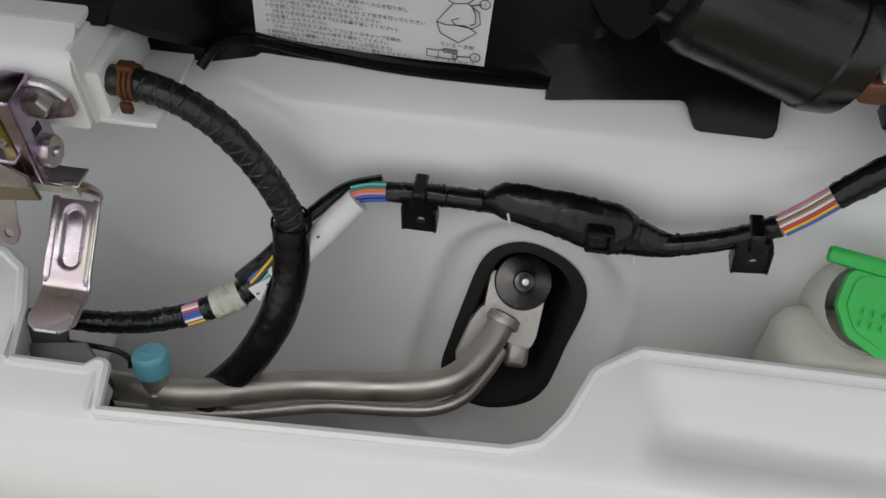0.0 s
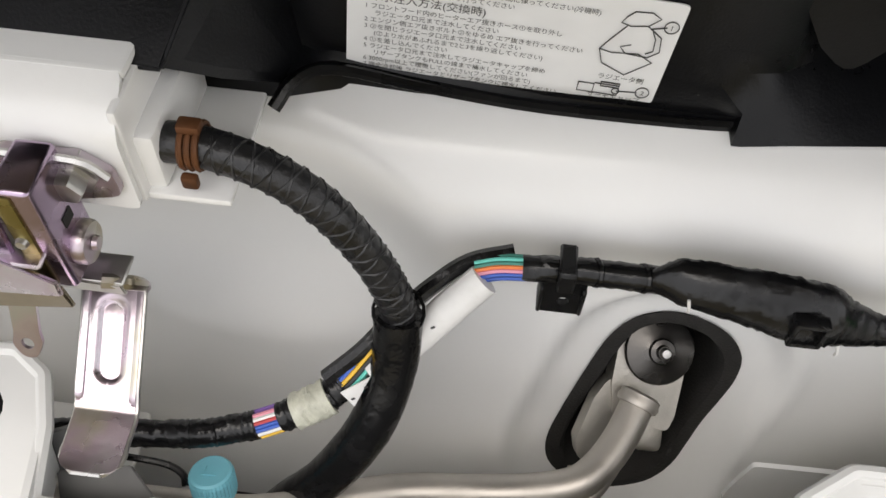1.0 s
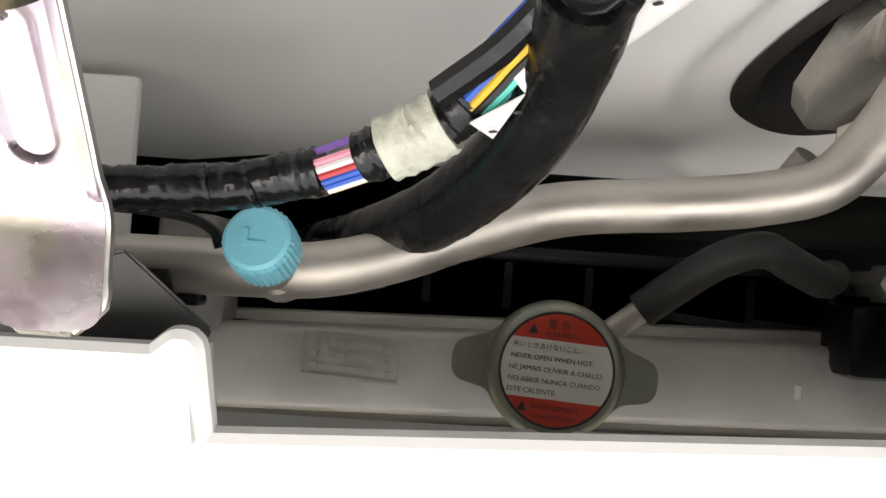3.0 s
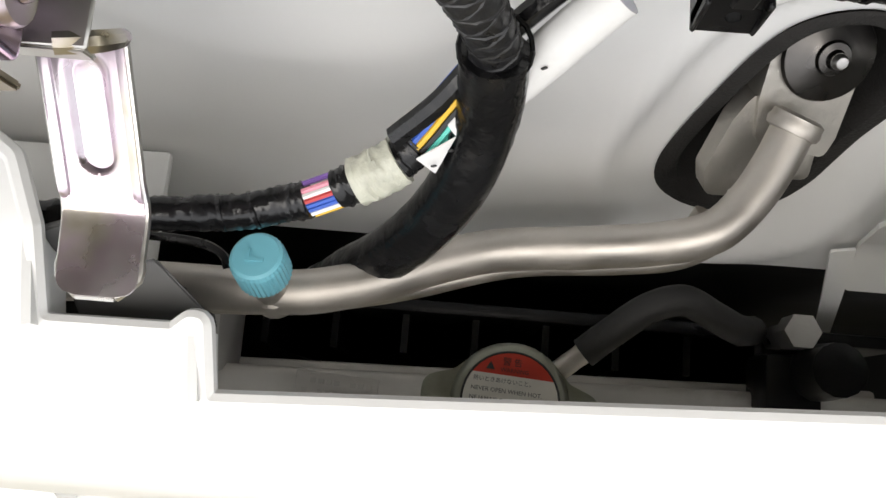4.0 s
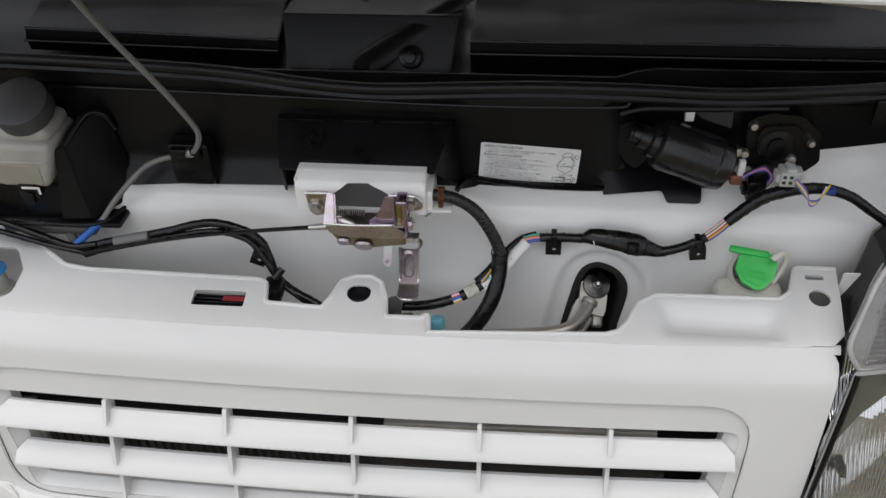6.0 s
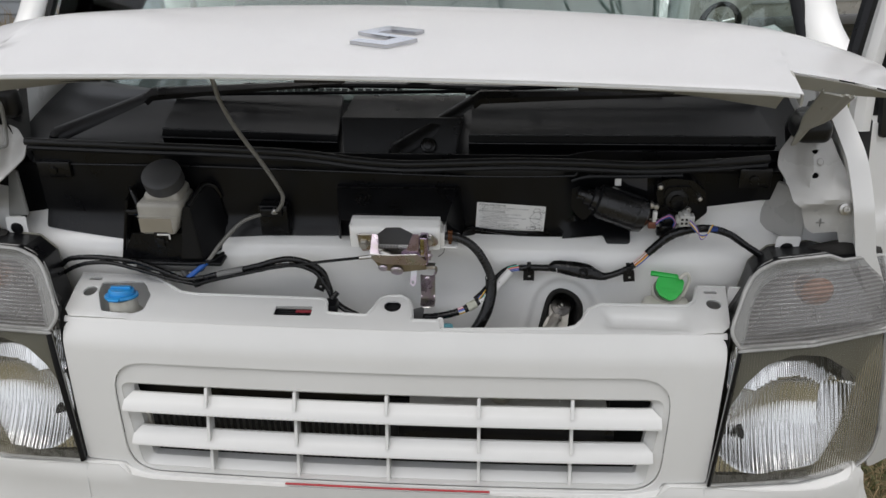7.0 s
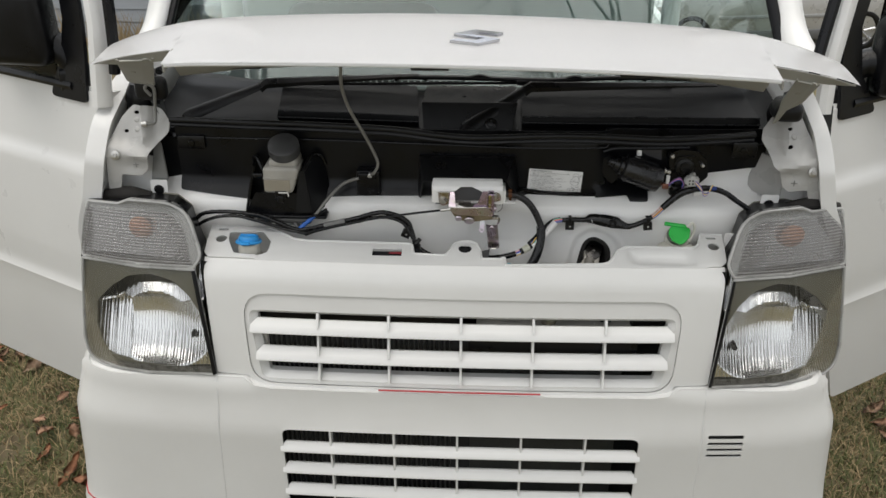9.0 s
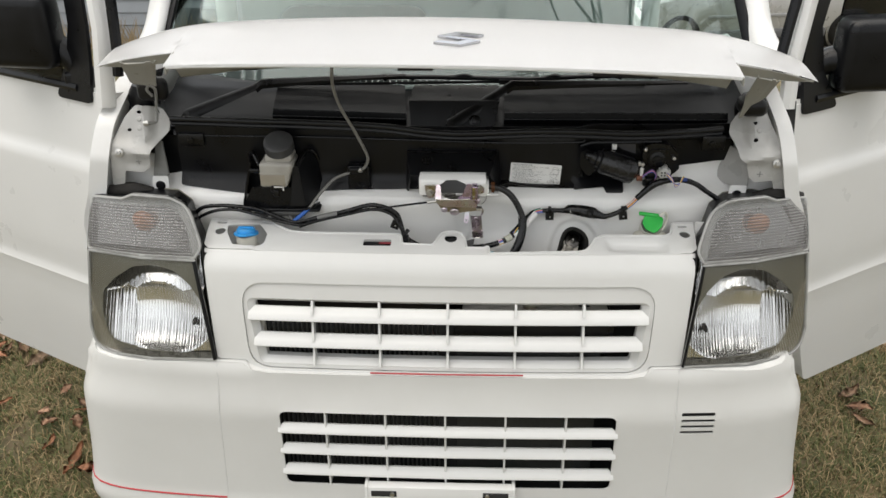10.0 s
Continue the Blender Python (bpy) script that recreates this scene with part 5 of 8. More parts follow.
# weather seal and cowl
seal = part("weather_seal", join(tube([(-0.56, 0.178, 1.124), (-0.40, 0.168, 1.123), (-0.25, 0.163, 1.121), (-0.13, 0.160, 1.116), (-0.05, 0.158, 1.107), (0.02, 0.157, 1.103), (0.10, 0.157, 1.106), (0.18, 0.158, 1.1085), (0.27, 0.160, 1.107), (0.36, 0.163, 1.103), (0.46, 0.168, 1.106), (0.538, 0.176, 1.110)], 0.0062, 10, 5),
                                 tube([(-0.56, 0.182, 1.113), (-0.40, 0.172, 1.112), (-0.25, 0.167, 1.110), (-0.13, 0.164, 1.105), (-0.05, 0.162, 1.096), (0.02, 0.161, 1.092), (0.10, 0.161, 1.095), (0.18, 0.162, 1.0975), (0.27, 0.164, 1.096), (0.36, 0.167, 1.092), (0.46, 0.172, 1.095), (0.538, 0.180, 1.099)], 0.0045, 8, 5)), M_RUBBER, truck, "black rubber weather seal")
M_COWL = mat("satin_black_cowl", (0.0025, 0.0027, 0.0034), 0.30, var=0.1, scale=12, bump=0.05, bscale=900, dirt=0.04, dirt_col=(0.005, 0.005, 0.0058), spec=0.16, rvar=0.02)


def cowl_at(u, v):
    x = -0.62 + 1.24 * u
    y = 0.176 + 0.18 * v + 0.09 * (abs(x) / 0.62) ** 2.2 * v
    z = smooth_table([(0, 1.090), (0.12, 1.095), (0.35, 1.105), (0.6, 1.118), (1, 1.132)], v)
    return (x, y, z)


cowl = part("cowl", loft(cowl_at, 40, 12, 0.004), M_COWL, truck, "satin black plastic cowl under the windscreen")


for ridge, foot, back in (((-0.360, -0.0885, 0.2185, 1.1315, 1.1235), (-0.363, -0.0890, 0.2165, 1.1190, 1.1130), ((-0.10, 0.34, 1.146), (-0.375, 0.35, 1.152))),
                          ((0.1095, 0.556, 0.2205, 1.1250, 1.1262), (0.1095, 0.558, 0.2185, 1.1130, 1.1140), ((0.545, 0.37, 1.150), (0.112, 0.34, 1.148)))):
    (a, b, y, za, zb), (fa, fb, fy, wa, wb) = ridge, foot
    tray = part("cowl_tray", quad_plate([(fa, fy, wa), (fb, fy, wb), (b, y, zb), (a, y, za)], 0.004), M_COWL, cowl)
    part("tray_top", quad_plate([(a, y, za), (b, y, zb), *back], 0.004), M_COWL, tray)
    part("tray_lip", tube([(a, y - 0.001, za), ((a + b) / 2, y - 0.001, (za + zb) / 2 + 0.0006), (b, y - 0.001, zb)], 0.0016, 8, 3), M_BLACK2, tray)
    part("tray_lip", tube([(fa, fy - 0.002, wa), ((fa + fb) / 2, fy - 0.002, (wa + wb) / 2), (fb, fy - 0.002, wb)], 0.0016, 8, 3), M_BLACK2, tray)
    part("tray_skirt", quad_plate([(fa, fy + 0.004, wa - 0.014), (fb, fy + 0.004, wb - 0.014), (fb, fy + 0.001, wb), (fa, fy + 0.001, wa)], 0.003), M_COWL, tray)
part("cowl_step", rbox(0.27, 0.53, 0.200, 0.225, 1.088, 1.104, 0.004), M_COWL, cowl)
pivot = part("pivot_box", quad_plate([(-0.078, 0.205, 1.092), (0.090, 0.205, 1.096), (0.100, 0.232, 1.146), (-0.084, 0.232, 1.146)], 0.004), M_BLACK, cowl)
for pts in ([(-0.084, 0.232, 1.146), (0.100, 0.232, 1.146), (0.10, 0.33, 1.150), (-0.08, 0.33, 1.150)], [(0.090, 0.205, 1.096), (0.094, 0.30, 1.10), (0.10, 0.33, 1.150), (0.100, 0.232, 1.146)]):
    part("box_side", quad_plate(pts, 0.004), M_BLACK, pivot)
M_SLOT = mat("pale_slot", (0.05, 0.06, 0.06), 0.5, bump=0)
for x0, x1 in ((-0.26, 0.0), (0.22, 0.42)):
    n = int((x1 - x0) / 0.013)
    for k in range(n):
        part("vent_slot", rbox(x0 + k * 0.013, x0 + k * 0.013 + 0.009, 0.345, 0.353, 1.148, 1.155, 0.0), M_SLOT, cowl)
for s in (-1, 1):
    part("cowl_end", quad_plate([(s * 0.555, 0.178, 1.085), (s * 0.60, 0.23, 1.09), (s * 0.645, 0.36, 1.16), (s * 0.60, 0.20, 1.155)], 0.004), M_BLACK, cowl)
    part("corner_boot", join(lathe([(0.0, 0.03), (0.022, 0.028), (0.03, 0.015), (0.034, 0.0), (0.030, -0.02), (0.0, -0.02)], pose(-0.628 if s < 0 else 0.606, 0.236, 1.150 if s < 0 else 1.132), 16), rbox(*((-0.622, -0.561) if s < 0 else (0.562, 0.612)), 0.178 if s < 0 else 0.152, 0.205, *((1.158, 1.203) if s < 0 else (1.140, 1.173)), 0.012, 4)), M_RUBBER, truck, "black rubber boot under the hinge")

# ---- wipers ----
def wiper(name_label, pivot, elbow, tip, blade):
    w = thing("wiper", name_label, "wiper", "windscreen wipers")
    part("pivot", lathe([(0.0, 0.016), (0.008, 0.015), (0.011, 0.010), (0.012, 0.0), (0.012, -0.02)], axis_pose(pivot, (0, -0.5, 0.86)), 16), M_BLACK, w)
    p, e, t = Vector(pivot), Vector(elbow), Vector(tip)
    part("arm", tube([p + V(0, -0.004, 0.008), p.lerp(e, 0.96) + V(0, 0, 0.002), e + V(0, 0, 0.004)], [0.015, 0.009, 0.008], 6, 1, flat=0.45), M_BLACK, w)
    part("arm_channel", tube([e + V(-0.004, 0, -0.004), e + V(0.010, 0, 0.006), e.lerp(t, 0.35) + V(0, 0, 0.004), t], [0.011, 0.012, 0.009, 0.004], 6, 1, flat=0.6), M_BLACK, w)
    a, b = Vector(blade[0]), Vector(blade[1])
    part("blade", join(tube([a, a.lerp(b, 0.5) + V(0, 0, 0.008), b], 0.005, 8, 6), tube([a + V(0, 0.004, -0.006), b + V(0, 0.004, -0.006)], 0.003, 6, 1), *[tube([a.lerp(b, f - 0.06) + V(0, 0, 0.002), a.lerp(b, f) + V(0, -0.002, 0.012), a.lerp(b, f + 0.06) + V(0, 0, 0.002)], 0.003, 6, 3) for f in (0.25, 0.5, 0.75)]), M_BLACK, w)
    return w


wiper("black wiper parked along the foot of the windscreen", (-0.5486, 0.25, 1.100), (-0.405, 0.285, 1.158), (-0.095, 0.310, 1.176), ((-0.38, 0.315, 1.158), (0.16, 0.312, 1.168)))
wiper("black wiper with a cranked arm over the pivot box", (0.002, 0.202, 1.098), (0.116, 0.265, 1.163), (0.4885, 0.300, 1.166), ((0.10, 0.31, 1.165), (0.555, 0.33, 1.165)))
part("pivot_nut", lathe([(0.0, 0.008), (0.006, 0.007), (0.007, 0.003), (0.011, 0.002), (0.012, 0)], axis_pose((0.050, 0.206, 1.113), (0, -0.88, 0.47)), 16), M_BLACK2, cowl)

# ---- wiper motor ----
motor = thing("wiper_motor", "black wiper motor with a gear housing bolted to the bulkhead", "motor")
M_MOTOR = mat("semi_gloss_black_can", (0.010, 0.010, 0.011), 0.25, var=0.2, scale=40, bump=0.06, bscale=500, dirt=0.08, dirt_col=(0.05, 0.05, 0.05))
CAN = axis_pose((0.2985, 0.163, 1.0485), (-0.945, 0.05, 0.325))
part("can", lathe([(0.0, 0.000), (0.020, 0.000), (0.0245, -0.003), (0.0262, -0.009), (0.0262, -0.060), (0.0272, -0.061), (0.0272, -0.064), (0.0245, -0.074), (0.014, -0.080), (0.0, -0.080)], CAN, 32), M_MOTOR, motor, "black cylindrical motor can")
part("can_nose", join(lathe([(0.0, 0.029), (0.0075, 0.028), (0.008, 0.018), (0.0115, 0.017), (0.0122, 0.008), (0.0175, 0.006), (0.0182, -0.002)], CAN, 24), moved(rbox(-0.011, 0.011, -0.004, 0.004, 0.010, 0.026, 0.0015), CAN @ Matrix.Rotation(0.6, 4, "Z"))), M_MOTOR, motor)
part("can_bracket", join(sheet(rounded([(0.258, 1.056), (0.275, 1.064), (0.292, 1.056), (0.296, 1.022), (0.284, 1.006), (0.272, 1.016), (0.260, 1.034)], 0.006, 3), [], lambda x, z: (x, 0.176, z), 0.003, 0.01), tube([(0.262, 0.172, 1.074), (0.285, 0.170, 1.0815), (0.33, 0.170, 1.0825), (0.42, 0.172, 1.0845)], 0.0035, 8, 4)), M_BLACK, motor, "black motor bracket")
part("bracket_plate", sheet(rounded([(0.300, 1.078), (0.33, 1.086), (0.455, 1.090), (0.462, 1.03), (0.41, 1.0), (0.36, 1.01), (0.320, 1.050)], 0.01, 3), [], lambda x, z: (x, 0.1895, z), 0.003, 0.02), M_BLACK, motor)
part("pale_plate", quad_plate([(0.328, 0.1845, 1.0760), (0.372, 0.1845, 1.0835), (0.374, 0.1845, 1.0540), (0.345, 0.1845, 1.0640)], 0.002), mat("dull_grey_motor_plate", (0.05, 0.05, 0.055), 0.45, var=0.1, bump=0.05), motor)
part("white_spacer", rbox(0.3255, 0.3345, 0.176, 0.184, 1.0645, 1.0760, 0.001), M_BAY, motor)
part("gear_housing", join(sheet(rounded([(0.384, 1.060), (0.388, 1.078), (0.405, 1.083), (0.434, 1.080), (0.454, 1.062), (0.460, 1.030), (0.440, 1.010), (0.412, 1.010), (0.392, 1.024)], 0.010, 4), [], lambda x, z: (x, 0.164 - 0.15 * (x - 0.42) ** 2, z), 0.026, 0.01), sheet(rounded([(0.394, 1.056), (0.398, 1.070), (0.430, 1.072), (0.444, 1.056), (0.446, 1.034), (0.430, 1.022), (0.408, 1.026)], 0.010, 4), [], lambda x, z: (x, 0.1605, z), 0.006, 0.01)), M_BLACK2, motor, "black gear housing")
part("gear_boss", lathe([(0.0, 0.007), (0.009, 0.007), (0.010, 0.004), (0.016, 0.003), (0.018, 0.0)], axis_pose((0.4135, 0.161, 1.050), (0, -1, 0.1)), 20), M_BLACK2, motor)
for x, z, r in ((0.3880, 1.0715, 0.0045), (0.4300, 1.0355, 0.0052), (0.4455, 1.0540, 0.0038), (0.3775, 1.0425, 0.0052), (0.3850, 1.0405, 0.0045)):
    part("screw", lathe([(0.0, 0.0045), (r * 0.7, 0.0042), (r, 0.002), (r * 1.05, -0.004)], axis_pose((x, 0.1590, z), (0, -1, 0.15)), 10), M_STEEL, motor, "bright screw")
part("mount_foot", sheet(rounded([(0.438, 1.018), (0.452, 1.022), (0.455, 0.992), (0.440, 0.985)], 0.003, 3), [oval(0.447, 1.006, 0.0035, 0.0035, 10)], lambda x, z: (x, 0.170, z), 0.002, 0.005), M_BAY, motor)
part("copper_terminal", rbox(0.3745, 0.3865, 0.150, 0.160, 1.0080, 1.0190, 0.002), mat("copper_tone", (0.30, 0.13, 0.09), 0.4, metal=0.6), motor, "copper-coloured terminal")
part("terminal_sleeve", rbox(0.3800, 0.3870, 0.150, 0.158, 1.0185, 1.0360, 0.002), M_BAY, motor)
W = {"white": (0.75, 0.74, 0.72), "red": (0.5, 0.05, 0.05), "blue": (0.03, 0.10, 0.45), "yellow": (0.75, 0.45, 0.03), "green": (0.03, 0.22, 0.17), "orange": (0.8, 0.20, 0.04), "pink": (0.75, 0.30, 0.38), "teal": (0.12, 0.62, 0.52), "purple": (0.22, 0.12, 0.40), "brown": (0.3, 0.15, 0.08), "black": (0.012, 0.012, 0.012)}
WIRE = {k: mat(k + "_wire", c, 0.35, var=0.08, scale=100, bump=0.03) for k, c in W.items()}
for i, c in enumerate(("blue", "pink", "purple", "black")):
    part("lead_" + c, tube([(0.386, 0.150, 1.016 + 0.002 * i), (0.393 + 0.001 * i, 0.146, 1.026 + 0.002 * i), (0.404, 0.145, 1.030 + 0.002 * i), (0.411 + 0.001 * i, 0.146, 1.022), (0.408 + 0.001 * i, 0.150, 1.008)], 0.0010, 6, 5), WIRE[c], motor)
conn = part("connector", join(rbox(0.4130, 0.4300, 0.121, 0.140, 1.027, 1.043, 0.002), rbox(0.4095, 0.4150, 0.124, 0.138, 1.030, 1.039, 0.0015), rbox(0.428, 0.4345, 0.124, 0.138, 1.032, 1.042, 0.0015), rbox(0.418, 0.427, 0.123, 0.138, 1.041, 1.046, 0.0015)), mat("grey_white_connector", (0.47, 0.47, 0.45), 0.45), motor, "pale grey connector")
for px, pz in ((0.4165, 1.0385), (0.4225, 1.0385), (0.4165, 1.0325), (0.4225, 1.0325), (0.4280, 1.0350)):
    # dark block in place of the shade in each pin hole
    part("pin_hole", rbox(px - 0.0016, px + 0.0016, 0.1203, 0.1215, pz - 0.0016, pz + 0.0016, 0.0003, 1), M_DARK, conn)
part("black_connector", join(rbox(0.392, 0.410, 0.144, 0.164, 0.992, 1.016, 0.003), rbox(0.388, 0.394, 0.148, 0.160, 0.998, 1.008, 0.001), rbox(0.396, 0.414, 0.150, 0.166, 1.013, 1.026, 0.003)), M_BLACK2, motor)

# ---- bonnet latch ----
def zinc_mat():
    m = mat("passivated_zinc", (0.6, 0.55, 0.5), 0.3, metal=1.0, var=0.1, scale=50, bump=0.05, bscale=400, rvar=0.08)
    nt = m.node_tree
    b = nt.nodes["Principled BSDF"]
    tc = nt.nodes.new("ShaderNodeTexCoord")
    n = nt.nodes.new("ShaderNodeTexNoise")
    n.inputs["Scale"].default_value = 38
    n.inputs["Detail"].default_value = 4
    nt.links.new(tc.outputs["Object"], n.inputs["Vector"])
    r = nt.nodes.new("ShaderNodeValToRGB")
    e = r.color_ramp.elements
    e[0].position, e[0].color = 0.30, (0.48, 0.54, 0.50, 1)
    e[1].position, e[1].color = 0.72, (0.38, 0.33, 0.23, 1)
    for p, c in ((0.42, (0.54, 0.49, 0.53)), (0.52, (0.49, 0.41, 0.46)), (0.62, (0.48, 0.45, 0.40))):
        k = e.new(p)
        k.color = (*c, 1)
    nt.links.new(n.outputs["Fac"], r.inputs[0])
    nt.links.new(r.outputs[0], b.inputs["Base Color"])
    return m


M_ZINC = zinc_mat()
latch = thing("bonnet_latch", "zinc-plated bonnet latch with an iridescent sheen on a white bracket", "latch")
# white carrier
slot_hole = rounded([(-0.021, 1.000), (0.039, 1.000), (0.0395, 1.0155), (0.030, 1.0225), (0.0165, 1.0280), (-0.004, 1.0275), (-0.020, 1.0150)], 0.003, 2)
carrier = part("carrier", sheet(rounded([(-0.0565, 0.996), (0.0735, 0.994), (0.0735, 1.0345), (-0.0565, 1.0350)], 0.003, 3), [slot_hole], lambda x, z: (x, 0.0995 + 0.016 * max(0, (z - 1.022) / 0.0125) ** 2, z), 0.002, 0.005, 0.006), M_BAY, latch, "off-white painted carrier")
part("carrier_side", rbox(0.0715, 0.0745, 0.102, 0.175, 0.994, 1.031, 0.0014), M_BAY, carrier)
part("carrier_side", rbox(-0.0575, -0.0545, 0.102, 0.175, 0.996, 1.031, 0.0014), M_BAY, carrier)
part("carrier_top", rbox(-0.0565, 0.0735, 0.114, 0.175, 1.0310, 1.0345, 0.0015), M_BAY, carrier)
part("carrier_foot", rbox(0.070, 0.099, 0.104, 0.150, 0.9935, 0.9965, 0.001), M_BAY, carrier)
part("carrier_tab", rbox(0.072, 0.080, 0.106, 0.150, 0.996, 1.018, 0.002), M_BAY, carrier)
# grey back plate stands in for the shade inside the striker opening
part("striker_recess", rbox(-0.052, 0.072, 0.128, 0.131, 0.980, 1.036, 0.0), mat("recess_shade_grey", (0.16, 0.16, 0.165), 0.5), latch)
FY = 0.0965
part("flange_plate", sheet(rounded([(-0.046, 1.0187), (-0.0235, 1.0195), (-0.0215, 1.012), (-0.0285, 0.993), (-0.0387, 0.9905), (-0.0438, 0.9998)], 0.004, 3), [], lambda x, z: (x, FY, z), 0.0025, 0.006), M_ZINC, latch)
part("flange_plate", sheet(rounded([(0.038, 1.0192), (0.063, 1.0192), (0.0705, 1.0131), (0.0715, 1.0034), (0.0571, 0.9998), (0.0410, 1.0016)], 0.004, 3), [], lambda x, z: (x, FY, z), 0.0025, 0.006), M_ZINC, latch)
part("flange_edge", tube([(0.038, FY - 0.002, 1.0195), (0.063, FY - 0.002, 1.0195), (0.0705, FY - 0.002, 1.0134)], 0.0013, 6, 4), M_STEEL, latch)
part("flange_edge", tube([(-0.046, FY - 0.002, 1.0190), (-0.0235, FY - 0.002, 1.0198)], 0.0013, 6, 2), M_STEEL, latch)
for x, z in ((-0.0366, 1.0030), (0.0590, 1.0117)):
    part("bolt", lathe([(0.0, 0.0075), (0.0050, 0.007), (0.0056, 0.0055), (0.0056, 0.002), (0.0078, 0.0018), (0.0082, 0.0002), (0.0082, -0.003)], axis_pose((x, FY, z), (0, -1, -0.12)), 6), M_STEEL, latch)
M_OLIVE = mat("yellow_passivate", (0.34, 0.29, 0.13), 0.3, metal=1.0, var=0.12, scale=60, bump=0.05)
M_LILAC = mat("lilac_passivate", (0.46, 0.36, 0.47), 0.26, metal=1.0, var=0.12, scale=60, bump=0.05)
side = part("side_box", rbox(0.0465, 0.0580, 0.0785, 0.0975, 0.9800, 1.0235, 0.0018, 3), M_LILAC, latch, "lilac-tinted plated side box")
part("side_strip", rbox(0.0475, 0.0530, 0.0775, 0.0790, 0.9820, 1.0220, 0.0010, 2), M_OLIVE, side, "yellow-tinted strip")
# slot drawn as a dark block, its shade put in as colour
part("side_slot", rbox(0.0578, 0.0584, 0.0855, 0.0905, 1.0005, 1.0045, 0.0), M_DARK, side)
part("side_rivet", lathe([(0.0, 0.002), (0.0016, 0.0016), (0.002, 0.0)], axis_pose((0.0500, 0.0776, 1.0035), (0, -1, 0)), 10), M_STEEL, side)
part("spring_boss", join(lathe([(0.0, 0.004), (0.0062, 0.0036), (0.0068, 0.0026), (0.0068, 0.0)], axis_pose((0.0580, 0.0885, 0.9905), (1, 0, 0)), 18), lathe([(0.0, 0.0055), (0.002, 0.0055), (0.0024, 0.004)], axis_pose((0.0580, 0.0885, 0.9905), (1, 0, 0)), 10)), M_ZINC, latch)
part("side_cheek", quad_plate([(-0.0230, 0.0940, 1.0210), (-0.0165, 0.0935, 1.0200), (-0.0134, 0.0728, 0.9968), (-0.0250, 0.0728, 0.9965)], 0.0022), M_ZINC, latch)
part("cheek_wall", quad_plate([(-0.0165, 0.0935, 1.0200), (-0.0165, 0.0975, 1.0150), (-0.0140, 0.0970, 0.9850), (-0.0134, 0.0728, 0.9968)], 0.0015), M_ZINC, latch)
part("guide_wall", quad_plate([(0.0372, 0.0805, 1.0290), (0.0462, 0.0805, 1.0290), (0.0455, 0.0785, 0.9950), (0.0205, 0.0785, 0.9925), (0.0200, 0.0800, 1.0010), (0.0290, 0.0805, 1.0060)], 0.002), M_LILAC, latch, "lilac-tinted striker guide")
part("front_cheek", join(quad_plate([(-0.0245, 0.0725, 0.9995), (0.0039, 0.0722, 0.9985), (0.0434, 0.0728, 1.0000), (0.0561, 0.0735, 0.9897), (0.0555, 0.0735, 0.9828), (0.0216, 0.0722, 0.9829), (-0.0072, 0.0722, 0.9838), (-0.0199, 0.0724, 0.9884)], 0.002), rbox(-0.020, 0.054, 0.0735, 0.0960, 0.9960, 0.9978, 0.0006, 1)), M_ZINC, latch)
part("cheek_edge", tube([(-0.0245, 0.0718, 0.9998), (0.0039, 0.0716, 0.9988), (0.0434, 0.0720, 1.0003)], 0.0011, 6, 3), M_STEEL, latch)
part("lower_plate", quad_plate([(-0.0195, 0.0760, 0.9880), (0.0550, 0.0770, 0.9840), (0.0560, 0.0770, 0.9745), (0.0150, 0.0760, 0.9690), (-0.0100, 0.0760, 0.9735)], 0.002), mat("brown_passivate", (0.30, 0.26, 0.20), 0.35, metal=1.0, var=0.2, scale=70, bump=0.08), latch, "brown-tinted lower plate")
part("pawl", join(tube([(-0.016, 0.084, 1.0010), (-0.006, 0.079, 0.9990), (0.002, 0.076, 0.9975), (0.006, 0.0745, 0.9950)], [0.004, 0.005, 0.004, 0.003], 8, 4, flat=0.5), rbox(-0.014, -0.006, 0.078, 0.086, 0.9985, 1.0050, 0.002)), M_STEEL, latch)
helix = [(-0.0165 + 0.032 * t / 110, 0.086 + 0.0034 * math.cos(t * 0.85), 1.0030 + 0.0034 * math.sin(t * 0.85)) for t in range(111)]
part("coil_spring", tube(helix, 0.0006, 5, 1), mat("dark_spring_steel", (0.12, 0.11, 0.1), 0.35, metal=1.0), latch, "dark coil spring")
part("lever", join(quad_plate([(0.0008, 0.0845, 0.9778), (0.0419, 0.0845, 0.9744), (0.0665, 0.0845, 0.9741), (0.0671, 0.0845, 0.9690), (0.040, 0.0845, 0.9700), (0.0008, 0.0845, 0.9740)], 0.0015), rbox(0.002, 0.067, 0.0850, 0.0960, 0.9730, 0.9745, 0.0005, 1)), M_STEEL, latch, "flat steel release lever")
part("lever_bend", tube([(0.060, 0.0860, 0.9735), (0.0670, 0.0880, 0.9710), (0.0682, 0.0920, 0.9640), (0.0660, 0.0960, 0.9560)], [0.0025, 0.0025, 0.0022, 0.0018], 8, 4), M_ZINC, latch)
part("rivet", lathe([(0.0, 0.003), (0.006, 0.0025), (0.007, 0.0)], axis_pose((-0.0068, 0.0750, 0.9763), (0, -0.8, -0.5)), 14), M_ZINC, latch)
part("rivet", lathe([(0.0, 0.003), (0.0088, 0.0025), (0.010, 0.0)], axis_pose((0.0129, 0.0750, 0.9720), (0, -0.8, -0.5)), 14), M_ZINC, latch)
# hand strap: a pressed steel tongue with a long embossed window


